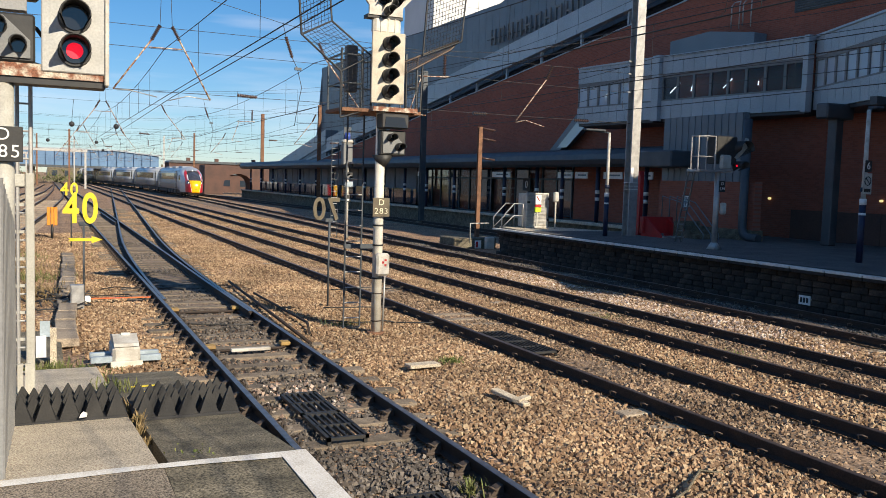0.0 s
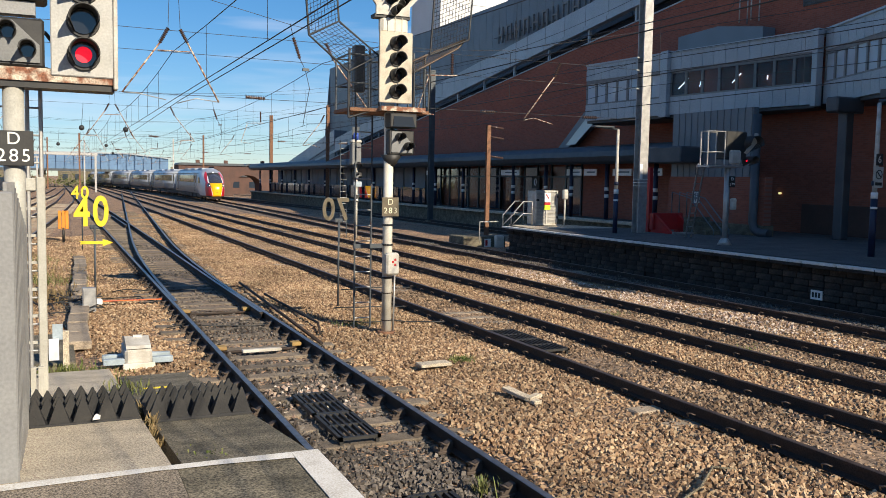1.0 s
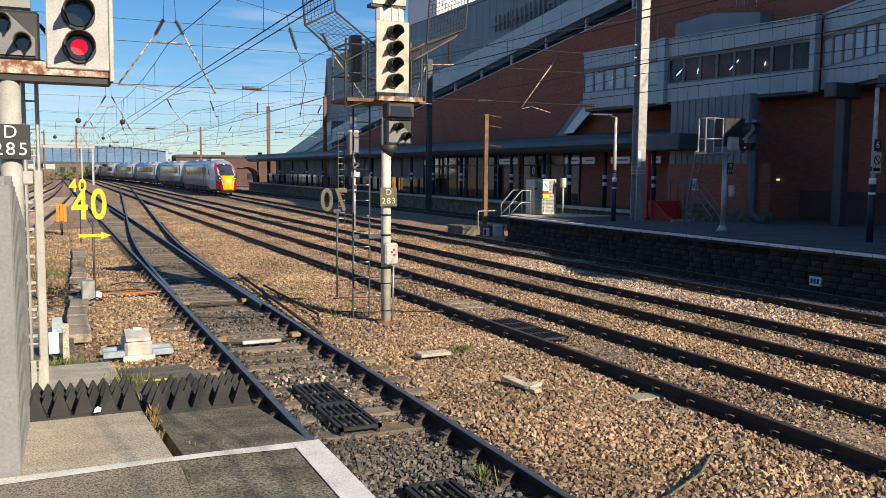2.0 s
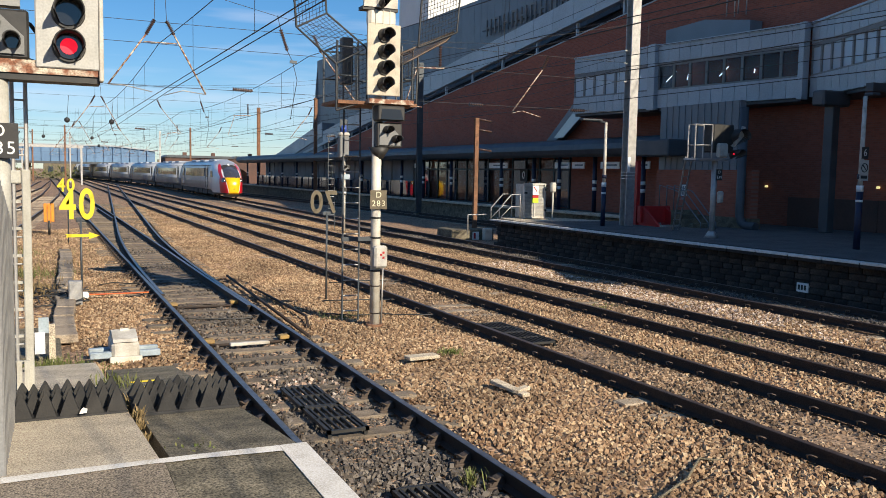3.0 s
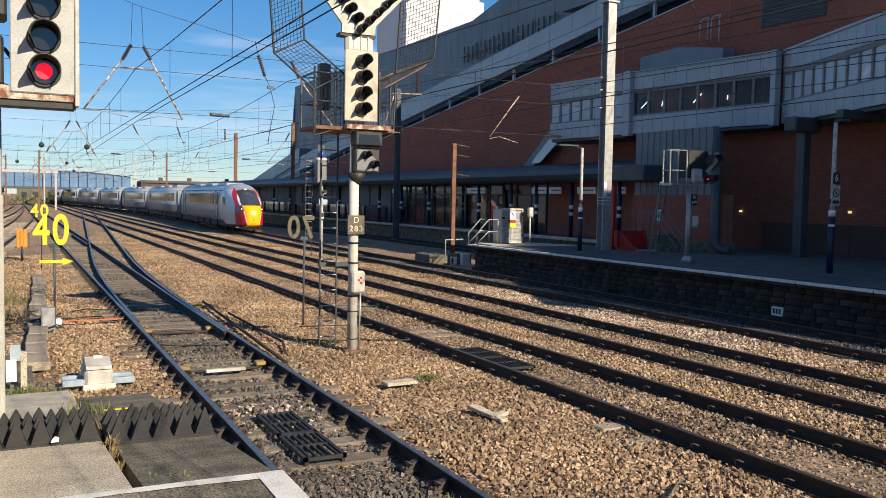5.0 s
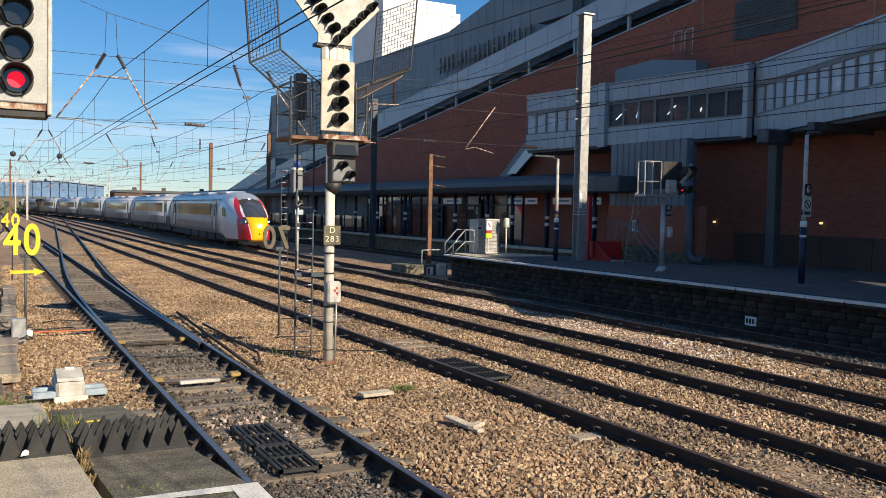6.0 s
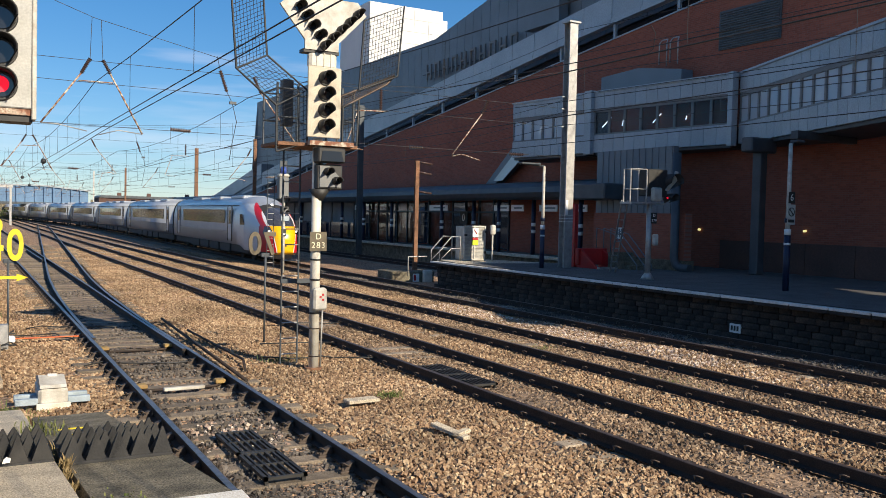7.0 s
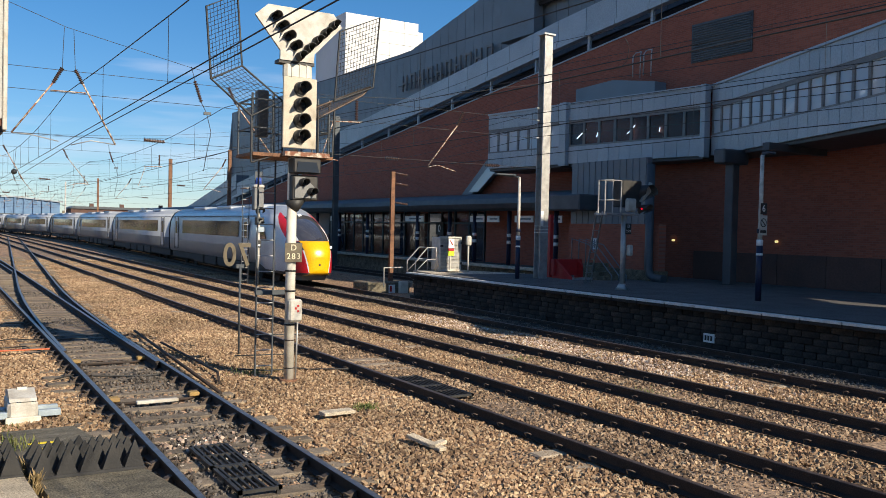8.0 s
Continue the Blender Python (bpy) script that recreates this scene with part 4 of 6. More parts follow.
def bushes():
    """A line of far scrub: many small leaf clumps with gaps."""
    rng = np.random.default_rng(3)
    bm = B()
    for _ in range(2600):
        x = rng.uniform(-70, 30)
        y = rng.uniform(212, 235)
        h = abs(rng.normal(0, 0.9)) + 0.4 * math.sin(x) ** 2
        c = Vector((x, y, min(h, 4.2)))
        for _ in range(3):
            d = Vector(rng.normal(0, 0.35, 3).tolist())
            v = [bm.verts.new(c + d + Vector(rng.normal(0, 0.16, 3).tolist())) for _ in range(3)]
            bm.faces.new(v)
    return tagged(part("scrub", bm, M_GRASS), "distant olive lineside scrub and bushes", "bushes", kind="stuff")


bushes()


# ---- train ----
CAR = 25.6
SECTION = [(0.0, 0.955), (0.08, 0.99), (0.18, 1.0), (0.3, 1.0), (0.42, 1.0), (0.54, 0.985), (0.64, 0.96), (0.73, 0.92), (0.81, 0.86), (0.88, 0.76), (0.94, 0.6), (0.975, 0.4), (0.995, 0.2), (1.0, 0.0)]


def fine_section(k):
    """The outline with k points to each of its stretches."""
    out = []
    for (h0, x0), (h1, x1) in zip(SECTION, SECTION[1:]):
        out += [(h0 + (h1 - h0) * i / k, x0 + (x1 - x0) * i / k) for i in range(k)]
    out.append(SECTION[-1])
    # round the corners between the stretches
    for _ in range(10 if k > 1 else 0):
        out = out[:1] + [((a[0] + 2 * b[0] + c[0]) / 4, (a[1] + 2 * b[1] + c[1]) / 4) for a, b, c in zip(out, out[1:], out[2:])] + out[-1:]
    return out


def ring_at(w, lo, top, k):
    half = [(1.36 * w * x, lo + (top - lo) * h) for h, x in fine_section(k)]
    return half + [(-x, z) for x, z in half[-2::-1]]


def cab_material(x, u, z):
    """0 silver, 1 roof, 2 yellow, 3 white, 4 red, 5 glass, 6 underframe."""
    ax = abs(x)
    if z < 0.55:
        return 6
    if z > 1.95 and u < 2.9:
        if z < 2.95 and u - 0.75 - 1.6 * (z - 1.93) < 0:
            return 5
        if ax < 0.7:
            return 6
    edge = 0.43 + 0.19 * (z - 0.6)
    if 1.55 < z < 1.93 and edge < ax < 0.95 and u < 1.15:
        return 8
    if z <= 1.56 and edge <= ax < edge + 0.045 and u < 1.3:
        return 3
    if z <= 1.95 and ax < edge and u < 1.3:
        return 2
    if z <= 1.95:
        if u < 1.3 + 0.25 * (z - 0.5):
            return 4
        return 0
    if ax < 0.66:
        return 1
    sweep = u - 0.75 - 1.6 * (z - 1.93)
    if sweep < 0.2:
        return 3
    if sweep < 0.75:
        return 4
    if z > 3.15:
        return 1
    return 0


NOSE_U = [0, 0.04, 0.1, 0.2, 0.35, 0.6, 1.0, 1.5, 2.0, 2.7, 3.5, 4.6]
NOSE_TOP = [1.25, 1.45, 1.62, 1.78, 1.92, 2.1, 2.34, 2.6, 2.82, 3.07, 3.34, 3.6]
NOSE_LOW = [0.68, 0.57, 0.51, 0.46, 0.43, 0.42, 0.42, 0.42, 0.42, 0.42, 0.5, 0.78]


def coach(parent, nose=False):
    bm = B()
    cuts = [0.0, 0.012, 0.03, 0.05, 0.07, 0.09] + [0.1 + 0.009 * i for i in range(78)] + [0.81 + 0.03 * i for i in range(150)] + [CAR] if nose else [0.0, CAR]
    rings = []
    for u in cuts:
        w, top, lo = 1.0, 3.6, 0.78
        if nose:
            w = max(0.1, min(1.0, u / 3.6) ** 0.3)
            reach = [u + d / 6 * min(0.5, 0.6 * u) for d in range(-6, 7)]
            top, lo = float(np.interp(reach, NOSE_U, NOSE_TOP).mean()), float(np.interp(reach, NOSE_U, NOSE_LOW).mean())
        rings.append([bm.verts.new((x, u, z)) for x, z in ring_at(w, lo, top, 9 if nose else 1)])
    for a, b, ua, ub in zip(rings, rings[1:], cuts, cuts[1:]):
        for i in range(len(a) - 1):
            f = bm.faces.new((a[i], a[i + 1], b[i + 1], b[i]))
            f.smooth = True
            c = f.calc_center_median()
            if nose and ua < 5.2:
                f.material_index = cab_material(c.x, 0.5 * (ua + ub), c.z)
            else:
                f.material_index = 1 if c.z > 3.3 else (7 if c.z < 1.5 else 0)
        # underside
        bm.faces.new((a[0], b[0], b[-1], a[-1])).material_index = 2 if nose and ub < 0.4 else 6
    bm.faces.new(rings[0]).material_index = 2 if nose else 6
    bm.faces.new(rings[-1]).material_index = 6
    bmesh.ops.recalc_face_normals(bm, faces=bm.faces)
    return part("coach_body", bm, [M_TRAIN, M_TRAIN_ROOF, M_TRAIN_YELLOW, M_TRAIN_WHITE, M_TRAIN_RED, M_LAMPCASE, M_TRAIN_DARK, M_TRAIN_LOW, M_LAMPCASE], parent)


COACHES = []


def train():
    t = thing("train", 14.67, 104.6, 0, "silver electric express train with a yellow and red nose", "train")
    for c in range(9):
        body = coach(t, nose=c == 0)
        COACHES.append(body)
        for side in (-1, 1):
            lo = 8.2 if c == 0 else 4.0
            n = 9
            w = (CAR - 4.0 - lo) / n
            part("window_band", box(B(), side * 1.345, side * 1.366, lo, CAR - 4.0, 1.98, 2.80), M_TRAINGLASS, body)
            for i in range(n):
                part("window", box(B(), side * 1.36, side * 1.371, lo + i * w + 0.06, lo + (i + 1) * w - 0.06, 2.03, 2.76), M_TRAINGLASS, body)
            for yd in (6.9 if c == 0 else 2.2, CAR - 2.2):
                part("door", box(B(), side * 1.35, side * 1.372, yd - 0.45, yd + 0.45, 1.05, 2.95, bevel=0.01), M_TRAIN, body)
                for s in (-1, 1):
                    part("door_edge", box(B(), side * 1.352, side * 1.378, yd + s * 0.5 - 0.08, yd + s * 0.5 + 0.08, 0.95, 3.02), M_TRAIN_DARK, body)
                part("door_window", box(B(), side * 1.37, side * 1.382, yd - 0.25, yd + 0.25, 1.95, 2.75), M_TRAINGLASS, body)
            part("roof_line", box(B(), side * 1.2, side * 1.235, 5.3 if c == 0 else 0.1, CAR - 0.1, 3.03, 3.07), M_TRAIN_DARK, body)
            if c == 0:
                part("cab_window", prism(B(), [(3.5, 1.95), (4.5, 1.95), (4.5, 2.55), (4.0, 2.55)], side * 1.345, side * 1.37, axis="x"), M_GLASS, body)
                part("headlamp", tube(B(), (side * 0.74, 0.6, 1.68), (side * 0.74, 0.8, 1.68), 0.085, n=14), M_LAMPCASE, body, "clustered headlamp")
                part("lamp_lens", tube(B(), (side * 0.74, 0.585, 1.68), (side * 0.74, 0.6, 1.68), 0.05, n=12), M_HEADLIGHT, body)
        part("underframe", box(B(), -1.2, 1.2, 3.2 if c == 0 else 0.3, CAR - 0.3, 0.32, 0.9, bevel=0.05), M_TRAIN_DARK, body)
        for k in range(4):
            part("equipment_case", box(B(), -1.28, 1.28, 7.2 + k * 3.0, 9.6 + k * 3.0, 0.28, 0.8, bevel=0.04), M_TRAIN_DARK, body)
        if c < 8:
            part("gangway", box(B(), -0.95, 0.95, CAR - 0.02, CAR + 0.42, 0.9, 3.35), M_TRAIN_DARK, body)
        for k in range(3):
            part("roof_unit", box(B(), -0.7, 0.7, 6.5 + k * 6, 9.5 + k * 6, 3.45, 3.67, bevel=0.06), M_TRAIN_ROOF, body)
        for yb in (4.6, CAR - 4.2):
            part("bogie", box(B(), -1.12, 1.12, yb - 1.7, yb + 1.7, 0.34, 0.62, bevel=0.05), M_TRAIN_DARK, body)
            for dy in (-1.3, 1.3):
                for side in (-1, 1):
                    part("wheel", tube(B(), (side * 0.70, yb + dy, 0.44), (side * 0.84, yb + dy, 0.44), 0.44, n=20), M_RAILSIDE, body)
        if c == 0:
            part("top_lamp", tube(B(), (0, 2.72, 3.1), (0, 2.9, 3.1), 0.07, n=12), M_HEADLIGHT, body)
            part("coupler_cover", tube(B(), (0, -0.01, 0.92), (0, 0.12, 0.92), 0.05, n=12), M_TRAIN_DARK, body)
            part("snow_plough", prism(B(), [(0.75, 0.2), (2.4, 0.16), (2.4, 0.45), (0.55, 0.45)], -0.55, 0.55, axis="x"), M_FACEPLATE, body)
            part("wiper", pipe(B(), [(-0.1, 0.42, 1.99), (0.35, 0.62, 2.12)], 0.012, n=5), M_TRAIN_DARK, body)
    return t


TRAIN = train()


# ---- signals ----
def lamp_hood(parent, m, r=0.115, depth=0.26):
    """Open visor: a tube cut away below, facing -y of m."""
    bm = B()
    n = 18
    rings = []
    for yy, rr, lo, hi in ((0, r, -60, 240), (-depth, r, -5, 185), (-depth, r - 0.012, -5, 185), (0, r - 0.012, -60, 240)):
        rings.append([bm.verts.new(m @ Vector((rr * math.cos(radians(lo + (hi - lo) * i / n)), yy, rr * math.sin(radians(lo + (hi - lo) * i / n))))) for i in range(n + 1)])
    for a, b in zip(rings, rings[1:]):
        for i in range(n):
            bm.faces.new((a[i], a[i + 1], b[i + 1], b[i])).smooth = True
    bmesh.ops.recalc_face_normals(bm, faces=bm.faces)
    return part("hood", bm, M_BLACK, parent)


def signal_head(parent, x, y, z, n, w=0.6, step=0.3, lit=None, wide_left=None, r=0.115, board=None):
    """A colour-light head facing -y: backboard, hoods and lenses, n lamps upwards from z."""
    wl = w / 2 if wide_left is None else wide_left
    h = part("signal_head", box(B(), x - wl, x + w / 2, y, y + 0.05, z - 0.2, z + step * (n - 1) + 0.2, bevel=0.01), board or M_SIGWHITE, parent)
    part("lamp_case", box(B(), x - 0.17, x + 0.17, y + 0.05, y + 0.3, z - 0.14, z + step * (n - 1) + 0.16, bevel=0.02), M_BLACK, h)
    for i in range(n):
        zz = z + i * step
        lamp_hood(h, pose(x, y, zz), r)
        part("bezel", tube(B(), (x, y - 0.001, zz), (x, y - 0.03, zz), r + 0.012, r + 0.004, n=24), M_BLACK, h)
        part("lens", tube(B(), (x, y - 0.031, zz), (x, y - 0.045, zz), r - 0.02, n=20), M_LENS, h, "dark lens")
        if lit == i:
            part("aspect", tube(B(), (x, y - 0.046, zz), (x, y - 0.05, zz), r * 0.55, n=20), M_REDLENS, h, "lit red aspect")
    return h


def position_light(parent, x, y, z, s=1.0):
    """Small subsidiary signal: a box with a three-cornered face and two hooded lamps."""
    h = part("position_light", box(B(), x - 0.24 * s, x + 0.24 * s, y, y + 0.25, z - 0.22 * s, z + 0.22 * s, bevel=0.02), M_BLACK, parent)
    part("face_plate", prism(B(), [(x - 0.2 * s, z - 0.18 * s), (x + 0.2 * s, z - 0.18 * s), (x + 0.2 * s, z - 0.02 * s), (x - 0.02 * s, z + 0.19 * s), (x - 0.2 * s, z + 0.19 * s)], y - 0.02, y), M_FACEPLATE, h)
    for dx, dz in ((-0.06, 0.09), (0.1, -0.07)):
        lamp_hood(h, pose(x + dx * s, y - 0.02, z + dz * s), 0.075 * s, 0.2)
        part("lens", tube(B(), (x + dx * s, y - 0.021, z + dz * s), (x + dx * s, y - 0.032, z + dz * s), 0.065 * s, n=16), M_LENS, h)
    return h


def ladder(parent, x, y, z0, z1, w=0.3, lean=0.0, material=None, ymul=1.0):
    lad = part("ladder", tube(B(), (x - w / 2, y, z0), (x - w / 2, y + lean, z1), 0.018, n=6), material or M_GALV, parent)
    part("stile", tube(B(), (x + w / 2, y, z0), (x + w / 2, y + lean, z1), 0.018, n=6), material or M_GALV, lad)
    z = z0 + 0.2
    while z < z1:
        f = (z - z0) / (z1 - z0)
        part("rung", tube(B(), (x - w / 2, y + lean * f, z), (x + w / 2, y + lean * f, z), 0.012, n=6), M_GALV, lad)
        z += 0.29
    return lad


def mesh_screen(parent, corners, nu, nv, material=None):
    """A framed wire screen between four corners, in order round the edge."""
    a, b, c, d = (Vector(p) for p in corners)
    f = part("screen_frame", pipe(B(), [a, b, c, d, a], 0.02, n=6), material or M_WIRE, parent)
    bm = B()
    for i in range(1, nu):
        k = i / nu
        tube(bm, a.lerp(b, k), d.lerp(c, k), 0.0045, n=4, caps=False)
    for i in range(1, nv):
        k = i / nv
        tube(bm, a.lerp(d, k), b.lerp(c, k), 0.0045, n=4, caps=False)
    part("wire_mesh", bm, material or M_WIRE, f)
    return f


def signal_283():
    t = thing("railway_signal", 5.48, 14.46, ZB, "tall colour-light signal with route indicator arms and wire screens", "signal")
    k = 0.06
    part("post", tube(B(), (0, 0, 0), (0.0, 0, 4.15), 0.09, 0.085, n=18), M_PAINTWHITE, t)
    part("base_flange", tube(B(), (0, 0, 0), (0, 0, 0.06), 0.16, n=12), M_RUST, t)
    for z in (1.02, 1.62, 1.98):
        part("clamp_band", tube(B(), (0, 0, z), (0, 0, z + 0.03), 0.098, n=16), M_BLACK, t)
    signal_head(t, 0.05, -0.18, 4.36, 4, w=0.62, step=0.28, board=M_CREAMBOARD)
    part("neck", box(B(), -0.24, 0.28, -0.17, 0.0, 5.36, 5.66, bevel=0.05), M_PAINTWHITE, t)
    for x in (-0.05, 0.09, 0.22):
        part("neck_rib", tube(B(), (x - 0.06, -0.175, 5.38), (x - 0.06, -0.175, 5.64), 0.012, n=6), M_PAINTWHITE, t)
    # route indicator: a board with two slanting arms of lamps
    bm = prism(B(), [(-0.33, 5.68), (0.29, 5.68), (0.30, 5.84), (0.82, 6.38), (0.65, 6.60), (-0.56, 6.60), (-0.79, 6.40), (-0.33, 5.84)], -0.18, -0.13)
    board = part("route_board", bm, M_SIGWHITE, t, "white board with two slanting lamp arms")
    part("board_rim", box(B(), -0.35, 0.31, -0.16, 0.06, 5.63, 5.69), M_BLACK, board)
    for i in range(4):
        x, z = -0.46 + i * 0.125, 6.38 - i * 0.15
        lamp_hood(board, pose(x, -0.18, z, 0, 35), 0.082, 0.24)
        part("lens", tube(B(), (x, -0.181, z), (x, -0.19, z), 0.07, n=14), M_LENS, board)
    for i in range(5):
        x, z = 0.02 + i * 0.155, 5.76 + i * 0.155
        lamp_hood(board, pose(x, -0.18, z, 0, -42), 0.082, 0.24)
        part("lens", tube(B(), (x, -0.181, z), (x, -0.19, z), 0.07, n=14), M_LENS, board)
    # service platform, rails and screens
    part("service_platform", box(B(), -0.75, 0.75, -0.05, 0.9, 4.0, 4.06), M_RUST, t)
    part("platform_beam", box(B(), -0.22, 0.62, -0.2, -0.02, 4.02, 4.1), M_RUSTPAINT, t)
    for x in (-0.72, -0.34, 0.5, 0.72):
        part("rail_post", tube(B(), (x, 0.1, 4.0), (x, 0.1, 5.1), 0.022, n=6), M_DARKSTEEL, t)
        part("rail_post", tube(B(), (x, 0.88, 4.0), (x, 0.88, 5.0), 0.018, n=6), M_DARKSTEEL, t)
    for z in (4.5, 5.0):
        part("guard_rail", pipe(B(), [(-0.34, 0.1, z), (-0.72, 0.1, z), (-0.72, 0.88, z), (0.72, 0.88, z), (0.72, 0.1, z), (0.5, 0.1, z)], 0.016), M_DARKSTEEL, t)
    mesh_screen(t, [(-0.76, 0.0, 3.88), (-0.20, 0.0, 4.06), (-0.21, 0.0, 4.99), (-0.77, 0.0, 4.68)], 8, 11)
    mesh_screen(t, [(-0.77, 0.0, 4.68), (-0.21, 0.0, 4.99), (-0.95, 0.0, 5.52), (-1.48, 0.0, 5.24)], 9, 13)
    mesh_screen(t, [(-1.48, 0.0, 5.24), (-0.95, 0.0, 5.52), (-1.05, 0.0, 6.72), (-1.58, 0.0, 6.44)], 9, 17)
    mesh_screen(t, [(0.78, 0.0, 5.08), (1.55, 0.0, 5.41), (1.66, 0.0, 6.72), (0.86, 0.0, 6.35)], 12, 17)
    mesh_screen(t, [(0.47, 0.0, 4.05), (0.76, 0.0, 4.05), (0.78, 0.0, 4.9), (0.47, 0.0, 4.75)], 5, 9)
    mesh_screen(t, [(0.43, 0.05, 4.72), (1.36, 0.05, 5.25), (1.52, 0.05, 5.43), (0.43, 0.05, 4.94)], 18, 5, M_CLIP)
    part("equipment_case", box(B(), -0.45, -0.24, 0.62, 0.8, 4.4, 5.25, bevel=0.02), M_DARKSTEEL, t)
    # subsidiary signals and plates
    part("lamp_box", box(B(), -0.09, 0.42, -0.3, -0.02, 3.72, 3.98, bevel=0.02), M_BLACK, t, "black glazed lamp box")
    part("lamp_box_glass", prism(B(), [(-0.04, 3.74), (0.38, 3.74), (0.33, 3.92), (-0.02, 3.92)], -0.315, -0.3), M_GLASS, t)
    position_light(t, 0.17, -0.2, 3.47)
    part("mount", tube(B(), (0.04, -0.02, 3.05), (0.04, -0.02, 3.25), 0.07, 0.2, n=10), M_BLACK, t)
    plate = part("number_plate", box(B(), -0.16, 0.16, -0.13, -0.115, 2.15, 2.49, bevel=0.004), M_OLIVE, t, "weathered number plate")
    words("characters", "D", 0.15, M_CREAMLET, plate, pose(0, -0.132, 2.405) @ FACE)
    words("characters", "283", 0.15, M_CREAMLET, plate, pose(0, -0.132, 2.25) @ FACE)
    tel = part("telephone_box", box(B(), -0.1, 0.15, -0.24, -0.1, 1.1, 1.5, bevel=0.035), M_SIGWHITE, t, "white lineside telephone box")
    for x, z in ((0.0, 1.32), (0.045, 1.27), (0.045, 1.36)):
        part("mark", box(B(), x, x + 0.04, -0.243, -0.24, z, z + 0.04), M_RED, tel)
    part("conduit", pipe(B(), [(0.12, -0.02, 0.0), (0.125, -0.04, 0.6), (0.13, -0.05, 1.1)], 0.016), M_GALV, t)
    for z in (0.25, 0.75):
        part("tie", tube(B(), (0, 0, z), (0, 0, z + 0.018), 0.097, n=16), M_RAILSIDE, t)
    lx, ly = -0.22, 0.72
    lad = ladder(t, lx, ly, 0, 4.0, 0.32, material=M_DARKSTEEL)
    part("ladder_bracket", box(B(), lx - 0.2, lx + 0.4, ly - 0.1, ly - 0.02, 1.52, 1.6), M_DARKSTEEL, lad)
    return t


signal_283()


def signal_285():
    t = thing("railway_signal", -0.33, 8.9, 0.25, "signal on a rusty bracket showing a red light", "signal")
    part("post", tube(B(), (0, 0, 0), (0, 0, 3.16), 0.092, n=18), M_PAINTGREY, t)
    b = part("bracket", box(B(), -0.6, 0.89, -0.12, -0.1, 3.2, 3.32), M_RUSTPAINT, t, "rust-streaked white bracket beam")
    part("bracket_web", box(B(), -0.6, 0.87, -0.1, 0.2, 3.14, 3.2), M_BLACK, b)
    part("bracket_tray", box(B(), -0.6, 0.87, -0.1, 0.2, 3.22, 3.26), M_RUST, b)
    signal_head(t, 0.6, -0.14, 3.46, 4, w=0.56, step=0.305, lit=0, wide_left=0.28, r=0.135, board=M_GREYBOARD)
    part("side_channel", box(B(), 0.86, 0.9, -0.16, 0.05, 3.16, 4.9, bevel=0.008), M_SIGWHITE, t, "white edge channel")
    part("foot", box(B(), 0.42, 0.78, -0.1, 0.1, 3.33, 3.36), M_BLACK, t)
    position_light(t, 0.03, -0.14, 3.54, 1.0)
    part("lamp_bracket", box(B(), -0.3, 0.2, -0.06, 0.1, 3.80, 3.92), M_GREYFENCE, t)
    bx = part("lamp_box", box(B(), -0.35, 0.30, -0.12, 0.25, 3.93, 4.35, bevel=0.025), M_BLACK, t, "black framed blue-tinted lamp box")
    part("lamp_box_glass", box(B(), -0.32, 0.2, -0.14, -0.12, 3.97, 4.3), M_BLUEGLASS, bx)
    cable = pipe(B(), [(0.1, 0, 3.72), (0.2, 0.02, 3.70), (0.28, 0.03, 3.66), (0.34, 0.04, 3.58)], 0.018)
    part("cable", cable, M_BLACK, t)
    part("cable", pipe(B(), [(0.4, 0.0, 3.34), (0.32, 0.0, 3.32), (0.22, 0.0, 3.35), (0.05, 0, 3.33)], 0.014), M_BLACK, t)
    plate = part("number_plate", box(B(), -0.165, 0.165, -0.13, -0.115, 2.42, 2.74, bevel=0.004), M_BLACK, t)
    words("characters", "D", 0.16, M_LETTER, plate, pose(0, -0.132, 2.665) @ FACE)
    words("characters", "285", 0.165, M_LETTER, plate, pose(0, -0.132, 2.51) @ FACE)
    bm = B()
    for s in (0.10, 0.22):
        tube(bm, (s, 0.55, 0), (s, 0.55, 3.3), 0.02, n=6)
    for i in range(11):
        tube(bm, (-0.15, 0.55, 0.3 + i * 0.27), (0.2, 0.55, 0.3 + i * 0.27), 0.011, n=6)
    part("ladder", bm, M_GALV, t)
    guard = part("ladder_guard", box(B(), 0.17, 0.25, 0.5, 0.6, -0.4, 2.32, bevel=0.01), M_PAINTGREY, t, "grey-white painted ladder guard")
    part("head_bar", box(B(), -0.2, 0.168, 0.52, 0.58, 2.18, 2.31, bevel=0.01), M_PAINTGREY, guard)
    for i in range(8):
        part("rung", box(B(), -0.2, 0.168, 0.54, 0.57, 0.1 + i * 0.27, 0.13 + i * 0.27), M_PAINTGREY, guard)
    for i in range(5):
        part("slat", box(B(), -0.12 + i * 0.07, -0.07 + i * 0.07, 0.45, 0.498, -0.3, 0.42), M_PAINTGREY, guard)
    return t


signal_285()


